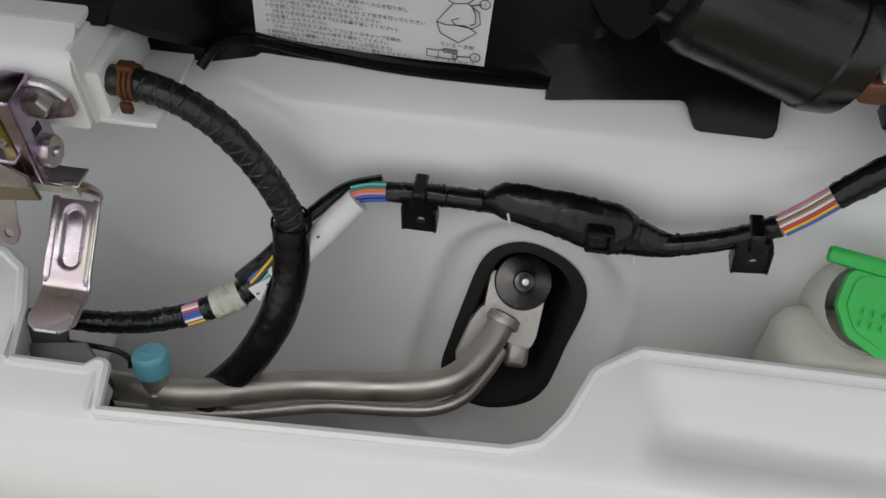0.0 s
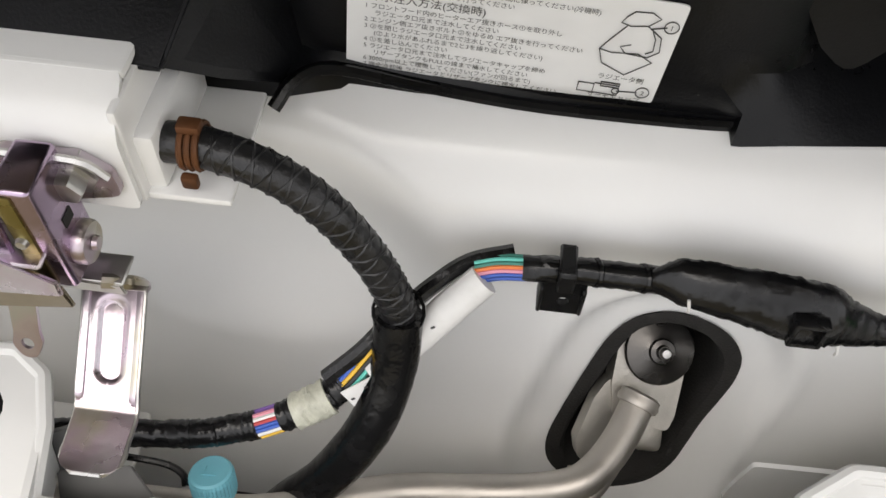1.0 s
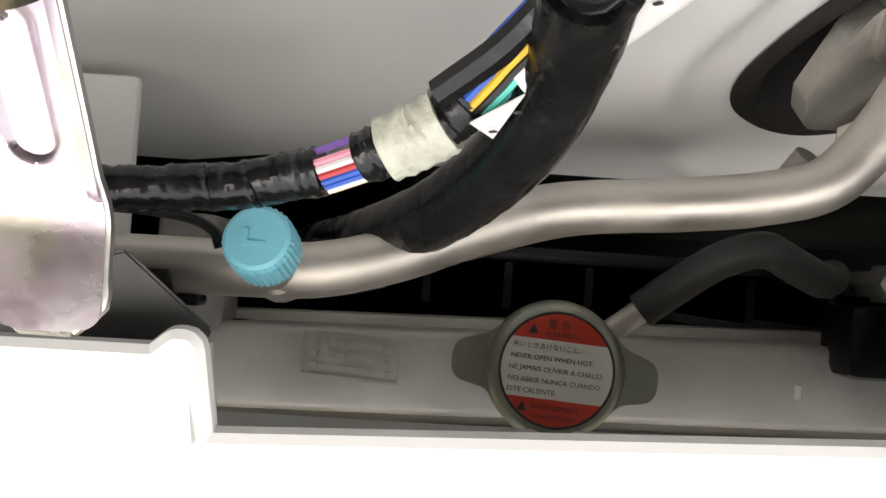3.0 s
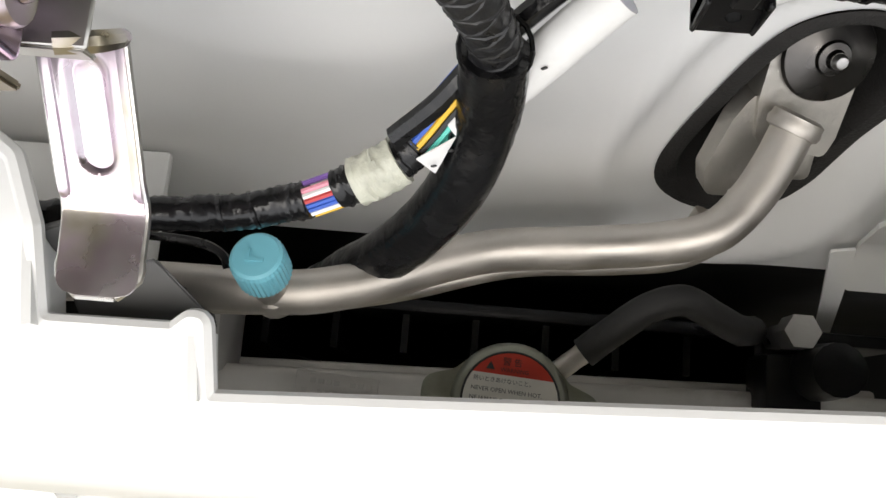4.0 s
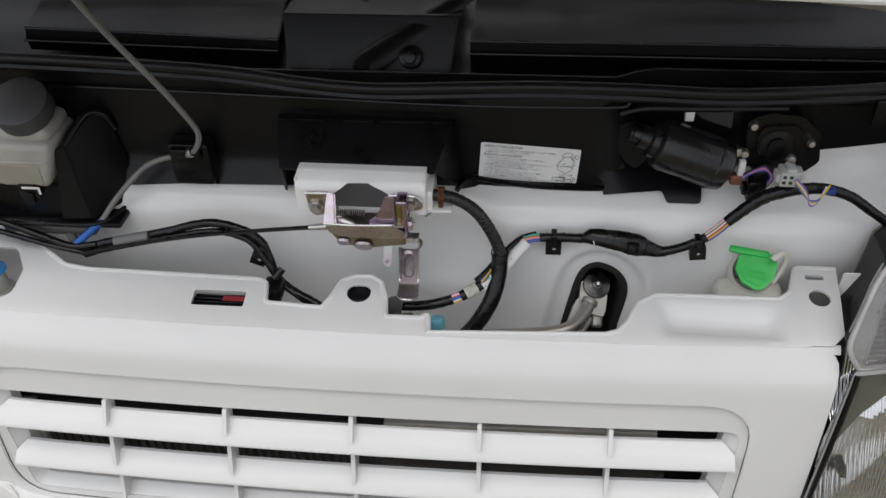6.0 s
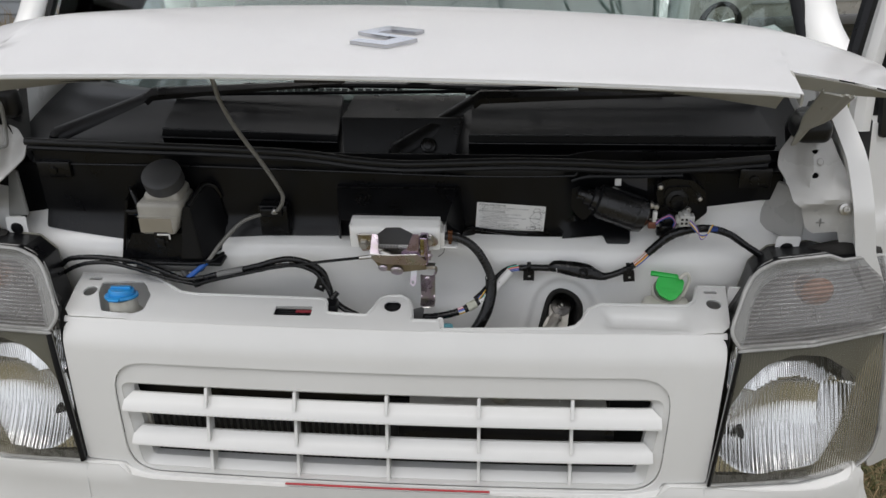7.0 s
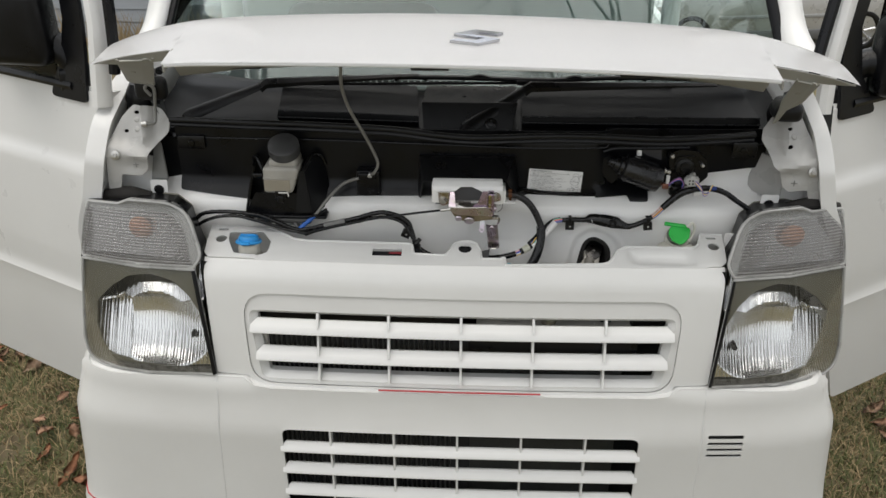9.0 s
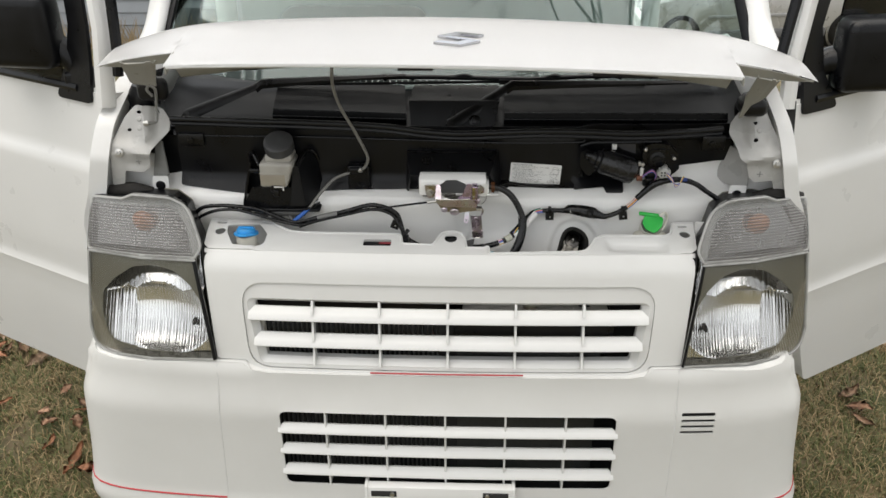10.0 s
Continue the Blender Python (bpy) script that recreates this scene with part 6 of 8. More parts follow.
def strap_at(u, v):
    """u across 0..1, v along 0..1 from the lever to the tip."""
    x = lerp_table([(0, 0.0450), (0.665, 0.0484), (1, 0.0492)], v) * (1 - u) + lerp_table([(0, 0.0652), (0.665, 0.0682), (1, 0.0684)], v) * u
    y = smooth_table([(0, 0.0960), (0.60, 0.0644), (0.665, 0.0608), (0.73, 0.0569), (1, 0.0407)], v)
    z = smooth_table([(0, 0.9525), (0.60, 0.9349), (0.665, 0.9332), (0.73, 0.9328), (1, 0.9325)], v)
    q = math.hypot((u - 0.5) / 0.29, max(0, abs(v - 0.27) - 0.16) / 0.085)
    k = min(1, max(0, (1 - q) / 0.40))
    z -= 0.0016 * k * k * (3 - 2 * k)
    if v > 0.93:
        x += (0.5 - u) * 0.010 * (1 - math.sqrt(max(0, 1 - ((v - 0.93) / 0.07) ** 2)))
    edge = min(u, 1 - u)
    if edge < 0.08 and v < 0.6:
        z += 0.0014
    return (x, y, z)


bm = loft(strap_at, 44, 90, 0.0010)
part("hand_strap", bm, M_ZINC, latch, "iridescent zinc-plated pull tongue")
part("strap_edge", join(*[tube([V(*strap_at(u, v)) + V(0, 0, -0.0005) for v in np.linspace(0, 1, 14)], 0.0010, 6, 2) for u in (0.0, 1.0)], tube([V(*strap_at(u, 1.0)) for u in np.linspace(0, 1, 8)], 0.0010, 6, 2)), M_STEEL, latch)
part("ring_tab", sheet(rounded([(0.0330, 0.9745), (0.0420, 0.9745), (0.0408, 0.9600), (0.0412, 0.9560), (0.0385, 0.9500), (0.0340, 0.9500), (0.0312, 0.9545), (0.0325, 0.9595)], 0.0035, 3), [oval(0.0362, 0.9553, 0.0021, 0.0021, 12)], lambda x, z: (x, 0.0790 - 0.40 * (0.9745 - z), z), 0.0012, 0.003), M_ZINC, latch, "small plated ring tab")

# ---- coolant hose ----
hose = thing("coolant_hose", "black braided rubber hose curving down behind the pipe", "hose")
HP = [(0.076, 0.1135, 1.009), (0.088, 0.1135, 1.009), (0.103, 0.112, 1.006), (0.116, 0.111, 0.999), (0.127, 0.110, 0.988), (0.137, 0.109, 0.972), (0.1445, 0.107, 0.956), (0.148, 0.104, 0.944), (0.1475, 0.096, 0.924), (0.141, 0.083, 0.900), (0.126, 0.071, 0.875), (0.106, 0.063, 0.852), (0.088, 0.061, 0.815)]
M_BRAID = mat("braided_rubber", (0.012, 0.012, 0.013), 0.33, var=0.5, scale=90, bump=0.7, bscale=260, dirt=0.3, dirt_col=(0.10, 0.095, 0.09))
part("hose_body", tube(HP, 0.0062, 18, 8, rough=0.015), M_BRAID, hose)
M_THREAD = mat("braid_thread", (0.022, 0.022, 0.023), 0.35, var=0.2, scale=80, bump=0.1)
hose_path = smooth_path([V(*p) for p in HP[1:9]], 14)
for turn, start in ((1, 0.0), (1, math.pi), (-1, 0.7), (-1, 0.7 + math.pi)):
    thread = []
    for k, p in enumerate(hose_path):
        d = (hose_path[min(k + 1, len(hose_path) - 1)] - hose_path[max(k - 1, 0)]).normalized()
        s = d.cross(V(0, 1, 0.2)).normalized()
        a = turn * k * 0.62 + start
        thread.append(p + (s * math.cos(a) + d.cross(s) * math.sin(a)) * 0.0062)
    part("braid_thread", tube(thread, 0.0005, 5, 1), M_THREAD, hose)
part("tape_sleeve", tube(HP[7:], [0.0086, 0.0086, 0.0088, 0.0086, 0.0086, 0.008], 18, 8, rough=0.02, seed=3), M_TAPE, hose, "black tape sleeve")
part("sleeve_lip", join(*[tube([V(0.148, 0.1045, 0.9455 - 0.004 * k) + 0.0087 * (V(0, 0.95, 0.3) * math.sin(a) + V(1, 0.0, -0.05) * math.cos(a)) for a in np.linspace(0, 2 * math.pi, 19)], 0.0007, 5, 1) for k in (0,)]), M_TAPE, hose)
M_RUST = mat("rusty_clamp", (0.13, 0.050, 0.018), 0.6, metal=0.4, var=0.35, scale=120, bump=0.3)
part("spring_clamp", join(*[tube([V(0.088 + dx, 0.1135 + 0.0068 * math.cos(a), 1.009 + 0.0068 * math.sin(a)) for a in np.linspace(0, 2 * math.pi, 19)], 0.0010, 6, 1) for dx in (-0.0022, 0.0, 0.0022)], rbox(0.0845, 0.0915, 0.111, 0.116, 1.0150, 1.0185, 0.001), rbox(0.0855, 0.0905, 0.1035, 0.1065, 1.0005, 1.0055, 0.001)), M_RUST, hose, "rusty spring clamp")

# ---- wiring ----
def bundle(points, colours, spread, r, parent, twist=1.2):
    """Bare wires side by side along a short path."""
    path = smooth_path(points, 6)
    d = (path[-1] - path[0]).normalized()
    front = V(0, -0.55, 0.83)
    front = (front - d * front.dot(d)).normalized()
    side = d.cross(front).normalized()
    if side.z > 0 or (abs(side.z) < 0.3 and side.y > 0):
        side = -side
    side = -side
    n = len(colours)
    for i, c in enumerate(colours):
        f = (i / (n - 1) - 0.5) * 2
        off = side * (-f * spread) + front * (spread * math.sqrt(max(0, 1 - f * f)) * 0.85)
        part(c + "_wire", tube([p + off for p in path], r, 6, 1), WIRE[c], parent)


def taped(pts, r, seed, parent, name="taped_run"):
    return part(name, tube(pts, r, 14, 10, rough=0.07, seed=seed, flat=0.92), M_TAPE, parent, "black vinyl tape wrapping")


def ties(points, r, parent):
    for p, d in points:
        d = Vector(d).normalized()
        o = d.orthogonal().normalized()
        part("tape_turn", tube([Vector(p) + d * 0.0015 * math.sin(a) + (r - 0.0009) * (o * math.cos(a) + d.cross(o) * math.sin(a)) for a in np.linspace(0, 2 * math.pi, 15)], 0.0009, 5, 1), M_TAPE, parent)


loom = thing("wiring_harness", "black taped wiring harness along the bulkhead with bare coloured wires", "wiring harness")
RP = [(0.1725, 0.121, 0.9505), (0.180, 0.122, 0.9525), (0.188, 0.122, 0.9540), (0.206, 0.123, 0.9545), (0.222, 0.123, 0.9545), (0.240, 0.123, 0.9540), (0.255, 0.122, 0.951), (0.270, 0.121, 0.9475), (0.285, 0.120, 0.9450), (0.300, 0.120, 0.9435), (0.315, 0.120, 0.9440), (0.330, 0.120, 0.949), (0.345, 0.120, 0.957), (0.356, 0.120, 0.965)]
taped(RP[2:], [0.0046, 0.0048, 0.0047, 0.0052, 0.0054, 0.0052, 0.0050, 0.0047, 0.0047, 0.0048, 0.0048, 0.0048], 5, loom)
part("taped_branch", join(tube([(0.232, 0.121, 0.9565), (0.240, 0.1195, 0.9600), (0.250, 0.118, 0.9605), (0.264, 0.117, 0.9590), (0.278, 0.1165, 0.9560), (0.290, 0.117, 0.9525), (0.298, 0.118, 0.9490), (0.310, 0.1195, 0.9445), (0.318, 0.120, 0.944)], [0.004, 0.0080, 0.0088, 0.0098, 0.0112, 0.0112, 0.0085, 0.0062, 0.0048], 16, 8, rough=0.035, seed=9, flat=0.55), rbox(0.2765, 0.2785, 0.1065, 0.1120, 0.9490, 0.9610, 0.0008), rbox(0.2865, 0.2885, 0.1065, 0.1120, 0.9480, 0.9600, 0.0008), rbox(0.2770, 0.2880, 0.1065, 0.1120, 0.9590, 0.9612, 0.0008), rbox(0.2770, 0.2880, 0.1065, 0.1120, 0.9478, 0.9500, 0.0008)), M_TAPE, loom, "taped-over connector lump")
for x, y, z in ((0.299, 0.1145, 0.9405), (0.2425, 0.1125, 0.9600)):
    part("white_thread", tube([(x, y, z), (x + 0.001, y - 0.001, z - 0.004), (x + 0.0015, y, z - 0.007)], 0.0006, 5, 3), WIRE["white"], loom)
bundle([(0.1725, 0.121, 0.9505), (0.180, 0.122, 0.9527), (0.189, 0.122, 0.9542)], ["green", "teal", "green", "orange", "pink", "blue", "blue"], 0.0038, 0.00085, loom)
part("white_sleeve", tube([(0.1755, 0.1175, 0.9510), (0.167, 0.112, 0.9430), (0.157, 0.105, 0.9335), (0.148, 0.0985, 0.9255), (0.140, 0.093, 0.9200)], [0.0060, 0.0062, 0.0062, 0.0060, 0.0056], 14, 5, rough=0.015, flat=0.8), mat("white_pvc_sleeve", (0.74, 0.735, 0.72), 0.4, var=0.04, scale=80, bump=0.08, dirt=0.15), loom, "white plastic sleeve")
part("sleeve_print", join(*[moved(rbox(-0.0004, 0.0004, -0.0002, 0.0002, -0.0008, 0.0008, 0.0), pose(0.160 - 0.0042 * i, 0.1030 - 0.0033 * i, 0.9395 - 0.0036 * i, 0, 40)) for i in range(7)]), M_INK, loom)
part("backing_cable", tube([(0.185, 0.128, 0.954), (0.170, 0.124, 0.951), (0.158, 0.117, 0.944), (0.146, 0.108, 0.935), (0.136, 0.098, 0.927), (0.124, 0.090, 0.918)], 0.0032, 8, 5), M_TAPE, loom)
LP = [(0.058, 0.0690, 0.8980), (0.072, 0.0700, 0.8990), (0.083, 0.0710, 0.9010), (0.094, 0.0735, 0.9030), (0.1010, 0.0748, 0.9050), (0.1090, 0.0778, 0.9070), (0.1145, 0.0800, 0.9090), (0.1205, 0.0828, 0.9110), (0.1260, 0.0860, 0.9130), (0.1305, 0.0900, 0.9160), (0.138, 0.098, 0.9235), (0.148, 0.107, 0.935)]
taped([(0.0, 0.058, 0.888), (0.018, 0.064, 0.895), (0.034, 0.067, 0.8975), (0.046, 0.0685, 0.8980)] + LP[:5], [0.0052, 0.0052, 0.0050, 0.0050, 0.0050, 0.0052, 0.0052, 0.0054, 0.0054], 12, loom)
taped(LP[5:10], [0.0056, 0.0058, 0.0058, 0.0056, 0.0052], 11, loom)
bundle([LP[4], (0.105, 0.0763, 0.906), LP[5]], ["purple", "pink", "white", "red", "blue", "blue", "white", "yellow"], 0.0046, 0.00085, loom)
bundle([LP[9], (0.1345, 0.0942, 0.9197), LP[10], LP[11]], ["blue", "white", "blue", "yellow", "black", "teal", "teal"], 0.0046, 0.0010, loom)
part("sleeve_tip", quad_plate([(0.1300, 0.0845, 0.9195), (0.1400, 0.0900, 0.9235), (0.1350, 0.0830, 0.9125)], 0.0006), bpy.data.materials["white_pvc_sleeve"], loom, "cut tip of the white sleeve", smooth=0)
part("clear_tape_band", tube([(0.1140, 0.0798, 0.9088), (0.1180, 0.0816, 0.9102), (0.1215, 0.0833, 0.9114), (0.1255, 0.0857, 0.9128)], 0.0068, 18, 5, rough=0.07, seed=4), mat("cloudy_tape", (0.52, 0.52, 0.43), 0.35, var=0.25, scale=150, bump=0.6, bscale=350), loom, "cloudy translucent tape band")
for p, d in (((0.076, 0.0703, 0.8997), (1, 0.1, 0.1)), ((0.0855, 0.0715, 0.9014), (1, 0.2, 0.2)), ((0.112, 0.079, 0.908), (1, 0.45, 0.3)), ((0.1285, 0.088, 0.9145), (1, 0.8, 0.6))):
    ties([(p, d)], 0.0056, loom)
for p, d in (((0.213, 0.123, 0.9547), (1, 0, 0)), ((0.229, 0.123, 0.9545), (1, 0, 0)), ((0.247, 0.1225, 0.9525), (1, 0, -0.2)), ((0.288, 0.120, 0.945), (1, 0, -0.1)), ((0.318, 0.120, 0.945), (1, 0, 0.2))):
    ties([(p, d)], 0.0054, loom)
# upper run to the motor and on to the side
bundle([(0.356, 0.120, 0.965), (0.365, 0.122, 0.973), (0.375, 0.125, 0.983)], ["pink", "white", "brown", "white", "red", "yellow", "blue"], 0.0042, 0.0009, loom)
taped([(0.373, 0.1245, 0.981), (0.389, 0.128, 0.996), (0.403, 0.130, 1.008), (0.418, 0.130, 1.015), (0.440, 0.132, 1.019), (0.463, 0.134, 1.018), (0.488, 0.134, 1.010), (0.515, 0.132, 0.992), (0.548, 0.128, 0.972)], [0.0055, 0.0062, 0.0070, 0.0065, 0.0058, 0.0055, 0.0052, 0.0050, 0.0050], 21, loom)
for c, off, end in (("yellow", 0, (0.460, 0.122, 1.031)), ("white", 0.002, (0.458, 0.124, 1.028)), ("blue", -0.002, (0.460, 0.126, 1.026)), ("purple", 0.004, (0.458, 0.128, 1.024))):
    part("loose_" + c, tube([(0.426, 0.117, 1.036 + off), (0.436, 0.112, 1.026 + off), (0.444, 0.113, 1.016 - off), (0.453, 0.118, 1.018), end], 0.0009, 6, 5), WIRE[c], loom)
part("blue_clip", rbox(0.456, 0.468, 0.121, 0.128, 1.020, 1.026, 0.0015), mat("dark_blue_plastic", (0.02, 0.05, 0.22), 0.4), loom)


def clip(x, y, z, parent, tilt=0.0):
    m = Matrix.Translation((x, y, z)) @ Matrix.Rotation(tilt, 4, "Y")
    body = join(sheet(rrect(-0.0080, 0.0080, -0.0165, 0.0, 0.0012, 2), [oval(0.0008, -0.0105, 0.0021, 0.0021, 10)], lambda a, b: (a, -0.0035 + 0.15 * b, b), 0.0035, 0.002), rbox(-0.0080, -0.0066, -0.0065, 0.004, -0.017, -0.002, 0.0005, 1), rbox(0.0066, 0.0080, -0.0065, 0.004, -0.017, -0.002, 0.0005, 1),
                rbox(-0.0030, 0.0030, -0.0075, 0.006, 0.0070, 0.0090, 0.0008, 1), rbox(-0.0030, 0.0030, -0.0078, -0.0058, -0.002, 0.0085, 0.0008, 1))
    part("clip", moved(body, m), M_BLACK2, parent, "black plastic clip")
    hole_back = moved(lathe([(0, 0), (0.0023, 0), (0.0023, 0.0006)], axis_pose((0.0008, -0.0035 + 0.0010, -0.0105), (0, 1, 0)), 10), m)
    part("clip_hole", hole_back, M_BAY, parent)


clip(0.203, 0.1235, 0.9520, loom)
clip(0.3475, 0.119, 0.9565, loom, -0.12)
clip(-0.103, 0.099, 0.940, loom, 0.4)

left_loom = thing("wiring_harness", "black taped wiring harness with a grey sleeve beside the latch", "wiring harness")
taped([(-0.30, 0.102, 0.930), (-0.282, 0.101, 0.938), (-0.263, 0.100, 0.944), (-0.229, 0.100, 0.9525), (-0.195, 0.100, 0.962), (-0.170, 0.100, 0.970), (-0.148, 0.100, 0.973), (-0.123, 0.100, 0.967), (-0.103, 0.098, 0.955), (-0.095, 0.095, 0.935), (-0.088, 0.090, 0.912), (-0.070, 0.082, 0.900), (-0.045, 0.072, 0.893), (-0.015, 0.060, 0.880)], 0.0045, 31, left_loom)
taped([(-0.30, 0.096, 0.926), (-0.27, 0.094, 0.938), (-0.20, 0.094, 0.956), (-0.15, 0.095, 0.966), (-0.115, 0.095, 0.957), (-0.098, 0.090, 0.935), (-0.082, 0.084, 0.908), (-0.055, 0.074, 0.892), (-0.02, 0.060, 0.874)], 0.0035, 32, left_loom)
part("grey_sleeve", tube([(-0.262, 0.0985, 0.944), (-0.245, 0.098, 0.9485), (-0.222, 0.098, 0.954)], 0.0062, 12, 4), mat("grey_sleeve", (0.16, 0.16, 0.155), 0.5), left_loom, "grey sleeve")
taped([(-0.53, 0.118, 0.925), (-0.512, 0.110, 0.948), (-0.492, 0.105, 0.963), (-0.457, 0.102, 0.968), (-0.420, 0.102, 0.966), (-0.385, 0.102, 0.961), (-0.345, 0.101, 0.945), (-0.315, 0.10, 0.934), (-0.285, 0.100, 0.938)], 0.0042, 33, left_loom)
taped([(-0.525, 0.112, 0.915), (-0.505, 0.104, 0.940), (-0.470, 0.100, 0.957), (-0.43, 0.100, 0.960), (-0.39, 0.098, 0.952), (-0.34, 0.098, 0.936), (-0.30, 0.097, 0.928)], 0.0034, 34, left_loom)
part("corner_clip", join(rbox(-0.098, -0.078, 0.060, 0.085, 0.900, 0.918, 0.003), tube([(-0.088, 0.08, 0.917), (-0.080, 0.088, 0.925)], 0.004, 8, 2)), M_BLACK, left_loom)
cable = thing("release_cable", "thin black bonnet release cable running to the latch", "cable")
part("sheath", tube([(-0.30, 0.092, 0.930), (-0.2576, 0.090, 0.9434), (-0.171, 0.085, 0.966), (-0.092, 0.079, 0.9822), (-0.030, 0.074, 0.9935)], 0.0022, 8, 6), M_BLACK2, cable)
part("ferrule", tube([(-0.040, 0.0748, 0.9918), (-0.022, 0.0738, 0.9948)], 0.0032, 10, 2), M_STEEL, cable)

# ---- refrigerant pipes ----
pipes = thing("refrigerant_pipe", "dull aluminium refrigerant pipe with a pale blue service cap", "pipe")
part("pipe", tube([(-0.02, 0.048, 0.862), (0.02, 0.0525, 0.867), (0.05, 0.0530, 0.868), (0.085, 0.0535, 0.868), (0.100, 0.055, 0.8675), (0.118, 0.0605, 0.8640), (0.138, 0.0690, 0.8600), (0.157, 0.0745, 0.8575), (0.185, 0.0775, 0.8580), (0.208, 0.0805, 0.8595), (0.2235, 0.0850, 0.8620), (0.2335, 0.0950, 0.8635), (0.2410, 0.1075, 0.8660), (0.2470, 0.1220, 0.8700)], 0.0071, 20, 7), M_ALU, pipes)
part("thin_pipe", tube([(0.03, 0.050, 0.848), (0.08, 0.0515, 0.850), (0.12, 0.0590, 0.8460), (0.16, 0.0715, 0.8420), (0.195, 0.0755, 0.8415), (0.217, 0.0790, 0.8420), (0.231, 0.087, 0.8435), (0.240, 0.100, 0.846), (0.248, 0.115, 0.850)], 0.0036, 12, 7), M_ALU, pipes)
ax = V(0.10, -0.62, 0.78).normalized()
VC = V(0.2545, 0.1405, 0.8775)
part("valve_disc", lathe([(0.0, 0.0055), (0.0028, 0.0054), (0.0032, 0.0030), (0.0052, 0.0026), (0.0058, 0.0012), (0.0075, 0.0006), (0.0145, -0.0008), (0.0152, -0.0022), (0.0145, -0.0032), (0.009, -0.0036), (0.0, -0.0036)], axis_pose(VC, ax), 32), mat("dark_steel", (0.095, 0.09, 0.085), 0.28, metal=1.0, var=0.15, scale=60, bump=0.08, dirt=0.3, dirt_col=(0.16, 0.13, 0.10)), pipes, "dished steel disc with a centre bolt")
part("centre_bolt", lathe([(0.0, 0.0078), (0.0018, 0.0076), (0.0024, 0.0066), (0.0026, 0.0050)], axis_pose(VC, ax), 14), M_STEEL, pipes)
NB = ax.normalized()
E1 = (V(1, 0, 0) - NB * NB.x).normalized()
E2 = NB.cross(E1)
BLK = Matrix(((E1.x, E2.x, NB.x, VC.x), (E1.y, E2.y, NB.y, VC.y), (E1.z, E2.z, NB.z, VC.z), (0, 0, 0, 1)))
part("valve_block", join(moved(sheet(rounded([(-0.017, 0.004), (-0.0185, -0.016), (-0.0165, -0.030), (0.008, -0.035), (0.0105, -0.028), (0.0125, -0.008), (0.012, 0.004)], 0.003, 3), [], lambda x, y: (x, y, -0.0035), 0.012, 0.005), BLK), moved(sheet(rounded([(-0.0185, -0.013), (-0.0245, -0.024), (-0.0300, -0.043), (-0.028, -0.052), (-0.012, -0.052), (-0.010, -0.020)], 0.004, 3), [], lambda x, y: (x, y, -0.0065 + 0.08 * (y + 0.03)), 0.010, 0.005), BLK), moved(rbox(-0.004, 0.0085, -0.046, -0.030, -0.016, -0.008, 0.003, 3), BLK)), mat("cast_aluminium", (0.46, 0.44, 0.40), 0.48, metal=0.9, var=0.12, scale=80, bump=0.25, bscale=350, dirt=0.3, dirt_col=(0.27, 0.23, 0.18)), pipes, "cast aluminium valve block")
part("pipe_collar", lathe([(0.0066, -0.003), (0.0086, -0.002), (0.0092, 0.0), (0.0086, 0.0015), (0.0086, 0.0030), (0.0066, 0.0040)], axis_pose((0.2462, 0.1200, 0.8690), (0.35, 0.80, 0.45)), 20), M_ALU, pipes)
up = V(-0.07, 0.30, 0.95).normalized()
stem = part("service_stem", lathe([(0.0072, -0.003), (0.0072, 0.004), (0.0062, 0.005), (0.0060, 0.012)], axis_pose((0.0865, 0.0530, 0.8665), up), 16), M_ALU, pipes)
M_CAP = mat("pale_blue_plastic", (0.16, 0.46, 0.55), 0.45, var=0.06, scale=60, bump=0.05)
knob = lathe([(0.0, 0.0150), (0.0068, 0.0148), (0.0077, 0.0141), (0.0080, 0.0126), (0.0080, 0.0038), (0.0075, 0.0024), (0.0, 0.0024)], Matrix.Identity(4), 72)
for v in knob.verts:
    if math.hypot(v.co.x, v.co.y) > 0.0079 and round(math.atan2(v.co.y, v.co.x) / (math.pi / 36)) % 2:
        v.co.x, v.co.y = v.co.x * 1.05, v.co.y * 1.05
part("service_cap", moved(knob, axis_pose((0.0860, 0.0562, 0.8772), up)), M_CAP, stem, "pale blue service cap marked L", smooth=20)
ct = V(0.0860, 0.0562, 0.8772) + up * 0.0152
part("cap_letter", join(moved(rbox(-0.0020, 0.0026, -0.0005, 0.0005, -0.0002, 0.0005, 0.0), Matrix.Translation(ct) @ Matrix.Rotation(radians(-17), 4, "X") @ Matrix.Translation((0, -0.0016, -0.0003))), moved(rbox(-0.0027, -0.0017, -0.0006, 0.0034, -0.0002, 0.0005, 0.0), Matrix.Translation(ct) @ Matrix.Rotation(radians(-17), 4, "X") @ Matrix.Translation((0, -0.0016, -0.0003)))), M_CAP, stem)
part("pipe_clip", join(rbox(0.0455, 0.0615, 0.0445, 0.052, 0.8655, 0.8765, 0.0012), rbox(0.047, 0.067, 0.043, 0.046, 0.860, 0.8685, 0.001)), M_BLACK, pipes, "black plastic pipe clip")
part("clip_spring", tube([(0.028, 0.066, 0.880), (0.045, 0.066, 0.8805), (0.064, 0.065, 0.8805), (0.072, 0.062, 0.880), (0.074, 0.058, 0.879)], 0.0014, 8, 5), M_BLACK2, pipes)

